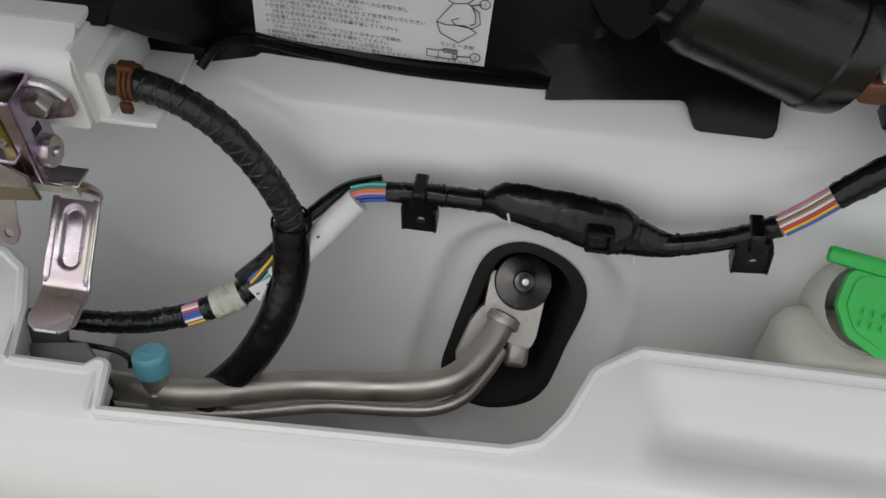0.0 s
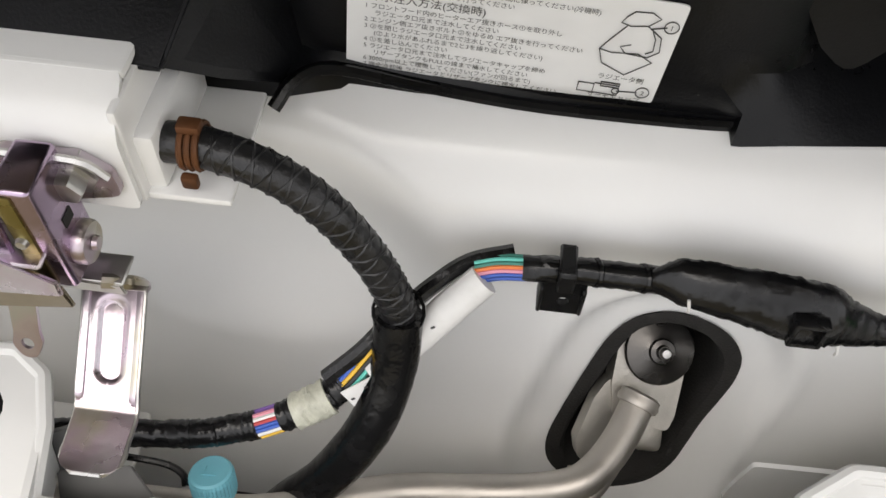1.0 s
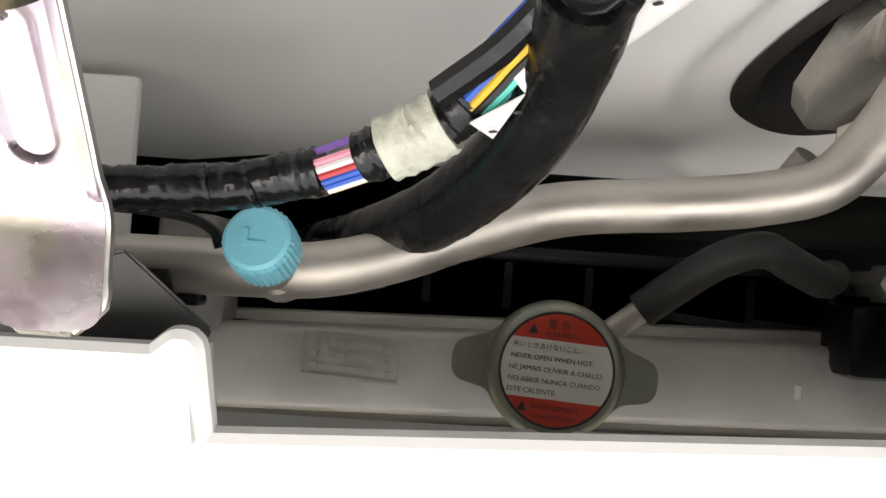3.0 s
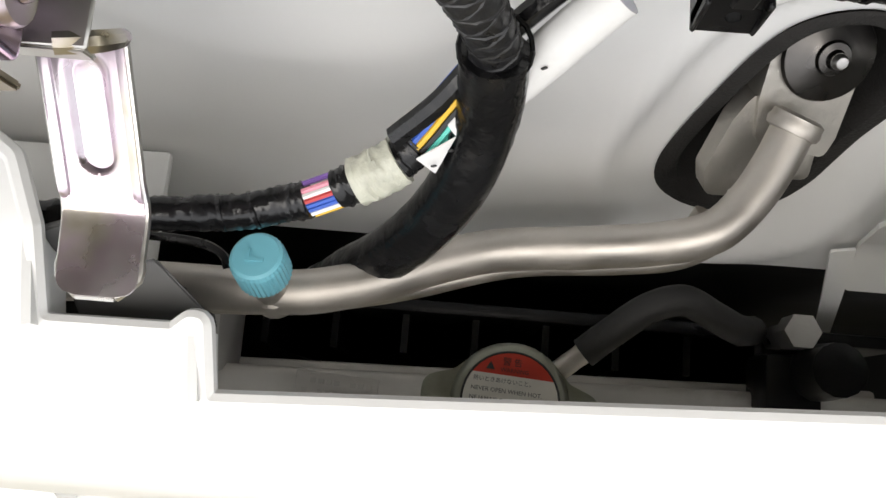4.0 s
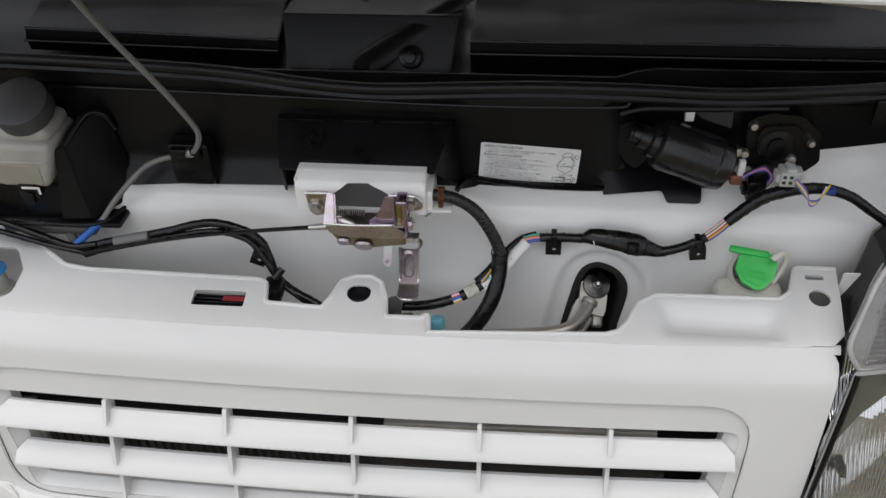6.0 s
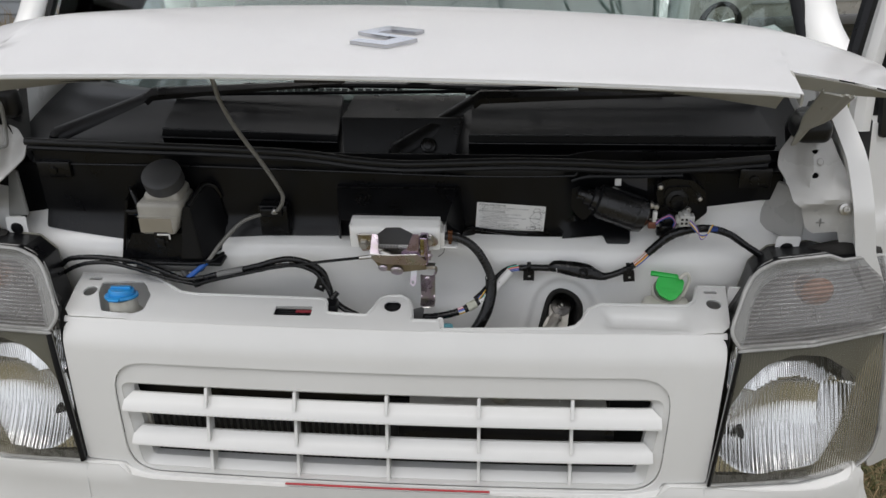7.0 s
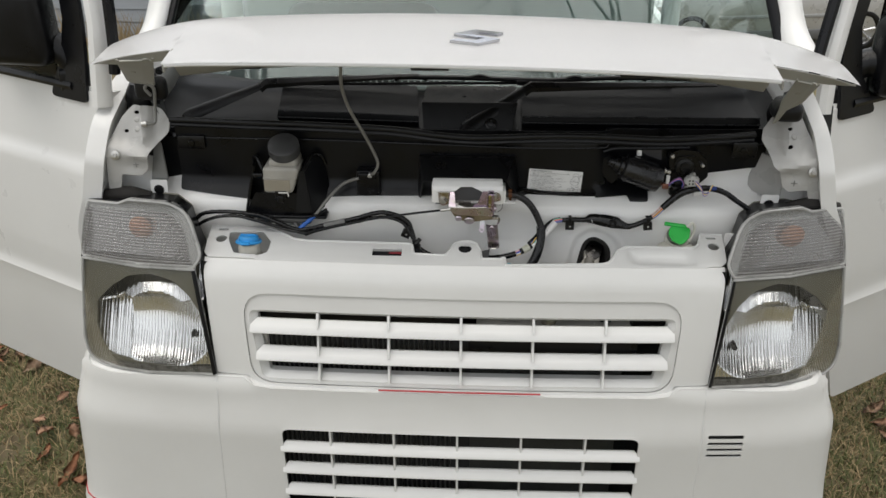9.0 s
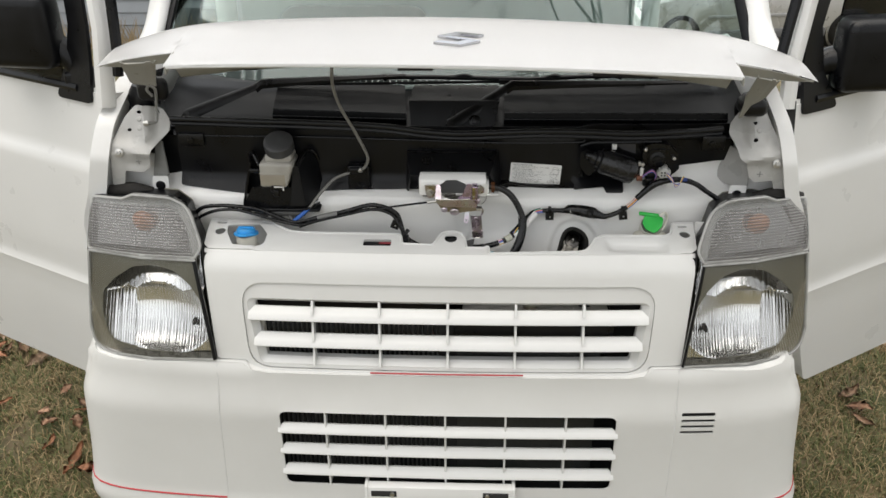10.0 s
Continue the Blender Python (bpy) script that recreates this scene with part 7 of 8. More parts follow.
# ---- radiator cap and what lies round it ----
cap_c = Matrix.Translation((0.1655, 0.0275, 0.8085)) @ Matrix.Rotation(radians(-3.5), 4, "Z") @ Matrix.Rotation(radians(-4), 4, "X")
M_CAPMETAL = mat("grey_green_plated_cap", (0.30, 0.31, 0.26), 0.42, metal=0.7, var=0.1, scale=70, bump=0.15, bscale=400, dirt=0.3, dirt_col=(0.16, 0.14, 0.10))
ear = rounded([(-0.0335, -0.0065), (-0.0335, 0.0055), (-0.022, 0.0095), (-0.012, 0.019), (0.012, 0.019), (0.022, 0.0095), (0.0335, 0.0055), (0.0335, -0.0065), (0.022, -0.0085), (0.012, -0.019), (-0.012, -0.019), (-0.022, -0.0085)], [0.006, 0.006, 0.006, 0.008, 0.008, 0.006, 0.006, 0.006, 0.006, 0.008, 0.008, 0.006], 4)
rcap = part("cap", join(moved(sheet(ear, [], lambda x, y: (x, y, -0.003 - 14 * max(0, abs(x) - 0.024) ** 2), 0.004, 0.004, 0.006), cap_c), lathe([(0.0, 0.0), (0.0196, 0.0), (0.0206, -0.0006), (0.0222, -0.0024), (0.0226, -0.005), (0.0226, -0.010), (0.0212, -0.012), (0.014, -0.013), (0.014, -0.024)], cap_c, 40)), M_CAPMETAL, radiator, "grey plated filler cap with a red and white warning label")
R = 0.0182


def disc_strip(y0, y1, lift):
    bm = bmesh.new()
    n = 14
    a = [bm.verts.new((-math.sqrt(max(0, R * R - y * y)), y, lift)) for y in np.linspace(y0, y1, n)]
    b = [bm.verts.new((math.sqrt(max(0, R * R - y * y)), y, lift)) for y in np.linspace(y0, y1, n)]
    for k in range(n - 1):
        bm.faces.new((a[k], b[k], b[k + 1], a[k + 1]))
    return moved(bm, cap_c)


M_SIGNRED = mat("warning_red", (0.62, 0.055, 0.035), 0.4, var=0.08, scale=60, bump=0)
part("label_ring", moved(tube([(R * math.cos(a), R * math.sin(a), 0.0002) for a in np.linspace(0, 2 * math.pi, 41)], 0.0005, 6, 1), cap_c), M_INK, rcap)
part("label_red", disc_strip(0.0092, R * 0.9995, 0.0004), M_SIGNRED, rcap, smooth=0)
part("label_white", disc_strip(-0.0095, 0.0092, 0.0004), mat("aged_white_label", (0.78, 0.76, 0.70), 0.45, var=0.05, scale=100, bump=0), rcap, smooth=0)
part("label_red", disc_strip(-R * 0.9995, -0.0095, 0.0004), M_SIGNRED, rcap, smooth=0)
rx, ry = cap_c.to_3x3() @ V(1, 0, 0), cap_c.to_3x3() @ V(0, 1, 0)


def on_cap(body, size, x, y, squeeze=1.0):
    words(body, size, cap_c @ V(x, y, 0.0007), rx, ry, rcap, M_INK)


on_cap("警 告", 0.0033, -0.0045, 0.0131)
on_cap("WARNING", 0.0022, -0.0050, 0.0104)
on_cap("熱いときあけないこと。", 0.0021, -0.0148, 0.0062)
on_cap("NEVER OPEN WHEN HOT.", 0.00225, -0.0152, 0.0025)
on_cap("NE JAMAIS OUVRIR À CHAUD.", 0.00225, -0.0154, -0.0011)
on_cap("NO ABRIR NUNCA CUANDO", 0.00225, -0.0154, -0.0047)
on_cap("ESTE CALIENTE.", 0.00225, -0.0154, -0.0081)
on_cap("AVERTISSEMENT", 0.0021, -0.0070, -0.0128)
on_cap("ADVERTENCIA", 0.0021, -0.0066, -0.0158)
for x, y in ((-0.0088, 0.0108), (-0.0098, -0.0138)):
    g = bmesh.new()
    g.faces.new([g.verts.new(cap_c @ V(x + dx, y + dy, 0.0007)) for dx, dy in ((-0.0017, 0), (0.0017, 0), (0.0, 0.003))])
    part("warning_triangle", g, M_INK, rcap, smooth=0)
part("filler_neck", lathe([(0.0135, 0.0), (0.0145, 0.004), (0.0145, 0.02)], pose(0.1655, 0.0265, 0.781), 24), M_ALU, radiator)
part("spout", tube([(0.1830, 0.040, 0.799), (0.1895, 0.0455, 0.801), (0.1955, 0.0505, 0.8035)], [0.0042, 0.0040, 0.0046], 12, 4), M_ALU, radiator)
part("overflow_hose", tube([(0.1925, 0.048, 0.802), (0.203, 0.057, 0.806), (0.215, 0.066, 0.811), (0.228, 0.070, 0.811), (0.240, 0.066, 0.806), (0.252, 0.062, 0.80), (0.262, 0.064, 0.785)], 0.0060, 12, 6), mat("grey_rubber_hose", (0.016, 0.016, 0.016), 0.6, bump=0.2), radiator, "grey rubber overflow hose")
stamp = [tube([(x, y, 0.7868) for x, y in pts], 0.0003, 4, 1) for pts in ([(0.0815, 0.0335), (0.1145, 0.0318)], [(0.1145, 0.0318), (0.1140, 0.0165)], [(0.1140, 0.0165), (0.0810, 0.0182)], [(0.0810, 0.0182), (0.0815, 0.0335)])]
for j in range(3):
    for i in range(9):
        if (i * 7 + j * 3) % 5:
            stamp.append(rbox(0.0838 + 0.0032 * i, 0.0860 + 0.0032 * i, 0.0290 - 0.0043 * j - 0.0002 * i, 0.0310 - 0.0043 * j - 0.0002 * i, 0.7862, 0.7868, 0.0))
part("stamped_mark", join(*stamp), mat("stamped_shadow", (0.44, 0.42, 0.39), 0.5, metal=0.3, bump=0), radiator, "illegible stamped marks")
part("paint_chip", rbox(0.2505, 0.2530, 0.021, 0.026, 0.7862, 0.7866, 0.0002, 1), WIRE["white"], radiator)
shroud = part("cooling_fan_shroud", rbox(0.05, 0.33, 0.062, 0.068, 0.50, 0.77, 0.002), M_BLACK, radiator)
for k in range(9):
    part("rib", rbox(0.06 + 0.03 * k, 0.063 + 0.03 * k, 0.045, 0.0615, 0.55, 0.765, 0.0), M_BLACK, shroud)
sensor = thing("pressure_switch", "black pressure switch with a silver hex beside the radiator", "switch")
part("hex", lathe([(0.0, 0.012), (0.007, 0.012), (0.007, 0.0), (0.005, -0.004), (0.005, -0.02)], pose(0.272, 0.062, 0.80), 6), M_STEEL, sensor)
part("plug", join(rbox(0.262, 0.285, 0.03, 0.055, 0.775, 0.80, 0.004), lathe([(0.0, 0.012), (0.010, 0.010), (0.011, -0.01), (0.0, -0.01)], pose(0.282, 0.048, 0.81), 14)), M_BLACK, sensor)
part("pipe_nut", lathe([(0.0, 0.006), (0.004, 0.006), (0.0048, 0.003), (0.0048, -0.004)], axis_pose((0.2335, 0.0975, 0.8555), (-0.3, -0.6, 0.7)), 6), M_STEEL, pipes)
part("pipe_stub", tube([(0.221, 0.088, 0.846), (0.224, 0.094, 0.851)], 0.0042, 12, 2), M_ALU, pipes)
bracket = thing("side_bracket", "grey painted metal bracket under the front panel flange", "bracket")
stand = lambda x, z: (x, 0.098 - 0.6 * max(0, 0.80 - z), z)
part("plate", sheet(rounded([(0.2925, 0.868), (0.328, 0.870), (0.333, 0.778), (0.302, 0.778), (0.2925, 0.824), (0.2905, 0.832), (0.2905, 0.842)], 0.0025, 3), [], stand, 0.002, 0.008), M_BAY, bracket)
part("foot_tab", sheet(rounded([(0.2885, 0.797), (0.2985, 0.799), (0.307, 0.752), (0.301, 0.750)], 0.001, 2), [], stand, 0.0015, 0.008), M_BAY, bracket)
bracket2 = thing("side_bracket", "black plastic bracket tucked behind the centre tab", "bracket")
part("upright_plate", quad_plate([(0.034, 0.060, 0.916), (0.052, 0.066, 0.918), (0.048, 0.058, 0.892), (0.034, 0.05, 0.89)], 0.002), mat("dark_grey_sheet", (0.07, 0.07, 0.069), 0.5), bracket2)
part("foot_plate", quad_plate([(0.036, 0.050, 0.902), (0.060, 0.056, 0.900), (0.078, 0.040, 0.895), (0.074, 0.032, 0.890), (0.040, 0.036, 0.892)], 0.002), bpy.data.materials["dark_grey_sheet"], bracket2)

# ---- reservoirs ----
tankm = mat("milky_plastic", (0.60, 0.585, 0.52), 0.4, var=0.06, scale=30, bump=0.05, dirt=0.12)
washer = thing("washer_tank", "milky washer tank neck with a green snap lid", "washer tank")
part("neck", join(lathe([(0.022, -0.06), (0.0235, -0.02), (0.022, 0.0), (0.020, 0.004)], axis_pose((0.406, 0.113, 0.928), (-0.12, -0.62, 0.76)), 24), rbox(0.37, 0.44, 0.085, 0.125, 0.86, 0.915, 0.012, 3)), tankm, washer, "milky plastic neck")
M_GREEN = mat("bright_green_plastic", (0.015, 0.46, 0.065), 0.42, var=0.05, scale=40, bump=0.05)
gm = axis_pose((0.4060, 0.106, 0.9370), (-0.10, -0.62, 0.78)) @ Matrix.Scale(0.86, 4)
lid_outline = rounded([(-0.020, 0.014), (-0.022, -0.004), (-0.014, -0.018), (0.004, -0.026), (0.012, -0.022), (0.022, -0.008), (0.024, 0.010), (0.016, 0.020), (0.0, 0.020)], 0.008, 4)
lid = part("lid", join(moved(sheet(lid_outline, [], lambda x, y: (x, y, 0.004), 0.006, 0.004, 0.008), gm), moved(sheet(off := [V(0, 0) + p * 0.8 for p in lid_outline], [], lambda x, y: (x, y, 0.0052), 0.002, 0.004), gm)), M_GREEN, washer, "bright green lid with a hinged tab")
part("tab", moved(rbox(-0.033, 0.012, 0.014, 0.0225, 0.001, 0.0075, 0.002), gm @ Matrix.Rotation(-0.05, 4, "Z")), M_GREEN, washer)
for k in range(10):
    part("raised_mark", moved(rbox(-0.010 + 0.005 * (k % 5), -0.0075 + 0.005 * (k % 5), -0.006 - 0.006 * (k // 5), -0.003 - 0.006 * (k // 5), 0.0070, 0.0075, 0.0), gm), M_GREEN, lid)
part("tether", tube([(0.418, 0.10, 0.955), (0.428, 0.105, 0.960), (0.434, 0.108, 0.950), (0.432, 0.108, 0.935), (0.426, 0.104, 0.922)], 0.0028, 8, 5), tankm, washer)
coolant = thing("coolant_tank", "milky coolant tank neck with a light blue lid", "coolant tank")
part("neck", join(lathe([(0.020, -0.05), (0.021, -0.01), (0.019, 0.006)], pose(-0.400, 0.060, 0.920), 22), lathe([(0.026, -0.05), (0.027, -0.03), (0.021, -0.022)], pose(-0.400, 0.060, 0.925), 22)), tankm, coolant)
M_BLUE = mat("light_blue_plastic", (0.02, 0.28, 0.66), 0.38, var=0.06, scale=50, bump=0.04)
part("lid", join(lathe([(0.0, 0.012), (0.017, 0.011), (0.0185, 0.009), (0.0185, 0.0035), (0.0235, 0.003), (0.0245, 0.0), (0.0235, -0.002), (0.0, -0.002)], pose(-0.400, 0.060, 0.927, -14), 28), moved(rbox(-0.008, 0.008, -0.030, -0.018, -0.001, 0.003, 0.001), pose(-0.400, 0.060, 0.927, -14)), moved(rbox(-0.015, 0.015, -0.003, 0.003, 0.011, 0.0145, 0.001), pose(-0.400, 0.060, 0.927, -14))), M_BLUE, coolant, "light blue lid")
brake = thing("brake_fluid_reservoir", "milky brake fluid reservoir with a grey cap in a black holder", "reservoir")
res = rbox(-0.373, -0.305, 0.104, 0.168, 1.006, 1.058, 0.007, 3)
for v in res.verts:
    # the right side draws in towards the foot
    v.co.x -= 0.0135 * max(0.0, (v.co.x + 0.373) / 0.068) * min(1.0, max(0.0, (1.052 - v.co.z) / 0.040))
part("body", join(res, rbox(-0.363, -0.308, 0.112, 0.166, 1.052, 1.072, 0.009, 3)), mat("amber_milky_plastic", (0.36, 0.345, 0.31), 0.38, var=0.10, scale=30, bump=0.05), brake, "milky reservoir body")
part("fluid_band", rbox(-0.3715, -0.3225, 0.1030, 0.1050, 1.011, 1.034, 0.0006, 1), mat("fluid_amber", (0.30, 0.27, 0.215), 0.4, bump=0), brake)
part("body_rib", rbox(-0.3725, -0.311, 0.1028, 0.1048, 1.036, 1.0385, 0.0006, 1), bpy.data.materials["amber_milky_plastic"], brake)
part("cap", lathe([(0.0, 0.012), (0.026, 0.0115), (0.029, 0.009), (0.0295, 0.0), (0.0295, -0.010), (0.026, -0.012)], axis_pose((-0.334, 0.130, 1.088), (0.02, -0.45, 0.89)), 30), mat("charcoal_cap", (0.045, 0.045, 0.046), 0.55, bump=0.1), brake, "charcoal screw cap")
holder = part("holder", quad_plate([(-0.417, 0.118, 0.957), (-0.285, 0.118, 0.953), (-0.291, 0.122, 1.0), (-0.395, 0.122, 1.0)], 0.004), M_BLACK, brake, "black plastic holder")
part("holder_side", quad_plate([(-0.3180, 0.106, 0.966), (-0.2857, 0.109, 0.966), (-0.2985, 0.122, 1.048), (-0.3080, 0.116, 1.046)], 0.004), M_BLACK, holder)
part("holder_side", quad_plate([(-0.2857, 0.109, 0.966), (-0.254, 0.168, 0.960), (-0.270, 0.170, 1.054), (-0.2845, 0.158, 1.064), (-0.2985, 0.122, 1.048)], 0.004), M_BLACK, holder)
part("holder_side", quad_plate([(-0.417, 0.118, 0.957), (-0.395, 0.122, 1.055), (-0.400, 0.17, 1.06), (-0.43, 0.17, 0.96)], 0.004), M_BLACK, holder)
part("holder_base", rbox(-0.417, -0.26, 0.112, 0.17, 0.950, 0.957, 0.003), M_BLACK, holder)
part("holder_lip", tube([(-0.417, 0.112, 0.9575), (-0.35, 0.110, 0.9570), (-0.284, 0.110, 0.9585), (-0.262, 0.150, 0.958)], 0.0026, 8, 3), M_BLACK2, holder)
part("holder_lug", tube([(-0.299, 0.121, 1.047), (-0.292, 0.142, 1.059), (-0.284, 0.158, 1.066), (-0.273, 0.168, 1.058), (-0.266, 0.171, 1.040)], [0.003, 0.0042, 0.0045, 0.0042, 0.003], 10, 5), M_BLACK2, holder)
part("holder_lug", join(tube([(-0.376, 0.120, 1.047), (-0.384, 0.130, 1.062), (-0.392, 0.142, 1.064), (-0.400, 0.156, 1.056), (-0.402, 0.165, 1.040)], [0.003, 0.0042, 0.0045, 0.0042, 0.003], 10, 5), rbox(-0.399, -0.375, 0.120, 0.135, 1.030, 1.040, 0.004)), M_BLACK2, holder)
part("level_sensor", join(rbox(-0.352, -0.330, 0.100, 0.112, 0.996, 1.012, 0.002), rbox(-0.347, -0.335, 0.096, 0.102, 0.990, 1.004, 0.002)), M_BLACK2, brake)
part("sensor_clip", join(rbox(-0.344, -0.3255, 0.0955, 0.0970, 1.0105, 1.0130, 0.0004, 1), rbox(-0.3270, -0.3245, 0.0955, 0.0970, 1.004, 1.0125, 0.0004, 1)), WIRE["white"], brake)
part("brake_port", join(*[tube([(x, 0.125, 0.955), (x, 0.118, 0.945), (x + 0.01, 0.108, 0.934)], 0.005, 8, 4) for x in (-0.36, -0.325)], rbox(-0.395, -0.29, 0.11, 0.13, 0.940, 0.952, 0.004)), mat("dark_grey_metal", (0.09, 0.09, 0.088), 0.45, metal=0.5), brake)

# ---- inner side structure ----
# grey of the hinge link; on the strut it stands in for side-wall shade
M_STRUT = mat("dull_grey_shade_mix", (0.22, 0.22, 0.21), 0.4, var=0.1, scale=30, bump=0.05)
WING_L = rounded([(-0.680, 1.000), (-0.673, 1.086), (-0.650, 1.130), (-0.631, 1.149), (-0.602, 1.147), (-0.578, 1.137), (-0.562, 1.118), (-0.563, 1.101), (-0.581, 1.085), (-0.592, 1.074), (-0.598, 1.040), (-0.613, 1.028), (-0.650, 1.031), (-0.656, 1.002)][::-1], [0.0, 0.006, 0.012, 0.01, 0.008, 0.01, 0.012, 0.01, 0.012, 0.012, 0.012, 0.01, 0.01, 0.0], 4)
WING_R = rounded([(0.571, 1.139), (0.553, 1.120), (0.549, 1.103), (0.559, 1.088), (0.565, 1.067), (0.578, 1.058), (0.588, 1.026), (0.600, 1.017), (0.634, 1.021), (0.643, 0.989), (0.664, 0.989), (0.650, 1.081), (0.628, 1.122), (0.620, 1.141), (0.600, 1.142)], [0.006, 0.01, 0.012, 0.012, 0.01, 0.008, 0.01, 0.008, 0.006, 0.0, 0.0, 0.01, 0.006, 0.006, 0.01], 4)


def wing_face(s):
    def at(x, z):
        """A boxed lower face, a ledge, and a plate that leans back above it with a scooped inner flank."""
        ax = abs(x)
        mid = 0.588 if s < 0 else 0.572
        y = 0.128 + 0.75 * max(0.0, z - 1.068)
        y -= 0.006 * math.exp(-((z - 1.070 - 0.25 * (ax - 0.61)) / 0.009) ** 2)
        flank = min(1.0, max(0.0, (mid + 0.016 - ax) / 0.016)) * min(1.0, max(0.0, (z - 1.078) / 0.012))
        y += 0.016 * flank * flank * (3 - 2 * flank)
        y -= 0.005 * math.exp(-((ax - mid - 0.019 - 0.20 * (z - 1.10)) / 0.004) ** 2) * min(1.0, max(0.0, (z - 1.082) / 0.01))
        y += 0.006 * math.exp(-(((ax - mid - 0.052) / 0.012) ** 2 + ((z - 1.095) / 0.020) ** 2))
        y += 0.004 * math.exp(-(((ax - mid - 0.040) / 0.020) ** 2 + ((z - 1.046) / 0.010) ** 2))
        return (x, y, z)
    return at


for s in (-1, 1):
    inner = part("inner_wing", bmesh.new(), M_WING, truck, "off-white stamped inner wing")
    at = wing_face(s)
    holes = [oval(-0.622, 1.137, 0.0055, 0.003, 10), oval(-0.640, 1.106, 0.0045, 0.003, 10)] if s < 0 else [oval(0.597, 1.125, 0.005, 0.0028, 10), oval(0.596, 1.097, 0.0055, 0.0035, 12)]
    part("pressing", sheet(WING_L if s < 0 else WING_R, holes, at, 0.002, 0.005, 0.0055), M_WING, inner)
    for wx, wz in (((-0.620, 1.125), (-0.618, 1.110)) if s < 0 else ((0.603, 1.112),)):
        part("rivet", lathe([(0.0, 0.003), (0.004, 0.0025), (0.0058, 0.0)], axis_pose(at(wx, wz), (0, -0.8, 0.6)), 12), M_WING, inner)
    sx, sz = (-0.654, 1.071) if s < 0 else (0.636, 1.058)
    part("bumper_stop", lathe([(0.0, 0.004), (0.002, 0.004), (0.0022, 0.007), (0.0045, 0.0068), (0.0050, 0.003), (0.0085, 0.002), (0.009, -0.002)], axis_pose((sx, 0.124, sz), (0, -1, 0.25)), 14), M_STEEL, inner)
    cx, cz = (-0.620, 1.050) if s < 0 else (0.608, 1.034)
    cy = at(cx, cz)[1]
    part("cross_mark", join(rbox(cx - 0.006, cx + 0.006, cy - 0.0012, cy + 0.001, cz - 0.001, cz + 0.001, 0.0004, 1), rbox(cx - 0.001, cx + 0.001, cy - 0.0012, cy + 0.001, cz - 0.006, cz + 0.006, 0.0004, 1)), M_STRUT, inner)
    part("foam_block", tube([(s * 0.605, 0.135, 0.978), (s * 0.640, 0.130, 0.988), (s * 0.668, 0.130, 0.988), (s * 0.698, 0.130, 0.984)], [0.014, 0.017, 0.014, 0.012], 10, 4), M_FOAM, inner, "black foam block")
    # added dark sheet: the slit beside the wing gets its shade from it
    part("gap_shade_sheet", quad_plate([(s * 0.705, 0.215, 0.96), (s * 0.615, 0.225, 0.96), (s * 0.615, 0.235, 1.17), (s * 0.690, 0.230, 1.15)], 0.003), M_DARK, inner, "dark sheet standing in for the shade behind the wing")
    part("pocket_back", quad_plate([(s * 0.69, 0.170, 0.97), (s * 0.595, 0.160, 0.97), (s * 0.590, 0.170, 1.05), (s * 0.69, 0.185, 1.06)], 0.002), M_BAY, inner)
    tx0, tz0 = (-0.5885, 0.990) if s < 0 else (0.5735, 0.980)
    part("lamp_tab", sheet(rrect(-0.0165, 0.0165, -0.026, 0.024, 0.004, 3), [oval(0, 0.004, 0.0095, 0.0095, 14)], lambda a, b: (tx0 + a + 0.08 * b, 0.142, tz0 + b), 0.002, 0.006), M_BAY, inner)
    part("tab_grommet", lathe([(0.0, -0.001), (0.0095, -0.001), (0.010, 0.001), (0.008, 0.002), (0.0, 0.001)], axis_pose((tx0, 0.142, tz0 + 0.004), (0, -1, 0)), 14), M_BLACK, inner)
    if s < 0:
        part("strut", quad_plate([(-0.606, 0.155, 1.008), (-0.573, 0.155, 1.010), (-0.581, 0.168, 1.080), (-0.595, 0.168, 1.080)], 0.006), M_STRUT, inner, "dull grey strut")
        part("cover_end", quad_plate([(-0.606, 0.198, 0.985), (-0.515, 0.196, 0.968), (-0.515, 0.196, 1.10), (-0.606, 0.202, 1.10)], 0.003), M_BLACK, inner, "black end of the bulkhead cover")
    else:
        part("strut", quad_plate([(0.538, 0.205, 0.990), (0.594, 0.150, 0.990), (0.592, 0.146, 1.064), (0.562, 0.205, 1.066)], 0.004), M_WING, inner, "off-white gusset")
        part("cover_end", quad_plate([(0.505, 0.200, 1.032), (0.570, 0.198, 1.036), (0.572, 0.202, 1.10), (0.505, 0.202, 1.10)], 0.003), M_BLACK, inner, "black end of the bulkhead cover")
    part("side_wall", quad_plate([(s * 0.60, 0.215, 0.78), (s * 0.60, 0.27, 0.78), (s * 0.575, 0.27, 1.085), (s * 0.575, 0.215, 1.10)], 0.002), M_BAY, inner)
    if s < 0:
        part("hinge_link", tube([(-0.586, 0.172, 1.172), (-0.594, 0.168, 1.186), (-0.586, 0.164, 1.196), (-0.577, 0.166, 1.188), (-0.579, 0.170, 1.168), (-0.583, 0.172, 1.145), (-0.584, 0.166, 1.124), (-0.590, 0.160, 1.121), (-0.600, 0.158, 1.121)], 0.0030, 8, 6), M_STRUT, inner, "bent wire hinge link")
        part("link_end", lathe([(0.0, 0.006), (0.0045, 0.006), (0.005, 0.002), (0.006, 0.0), (0.006, -0.004)], axis_pose((-0.602, 0.158, 1.121), (-1, -0.2, 0)), 12), M_STEEL, inner)
small = thing("lamp_bracket", "off-white metal tab beside the headlight", "bracket")
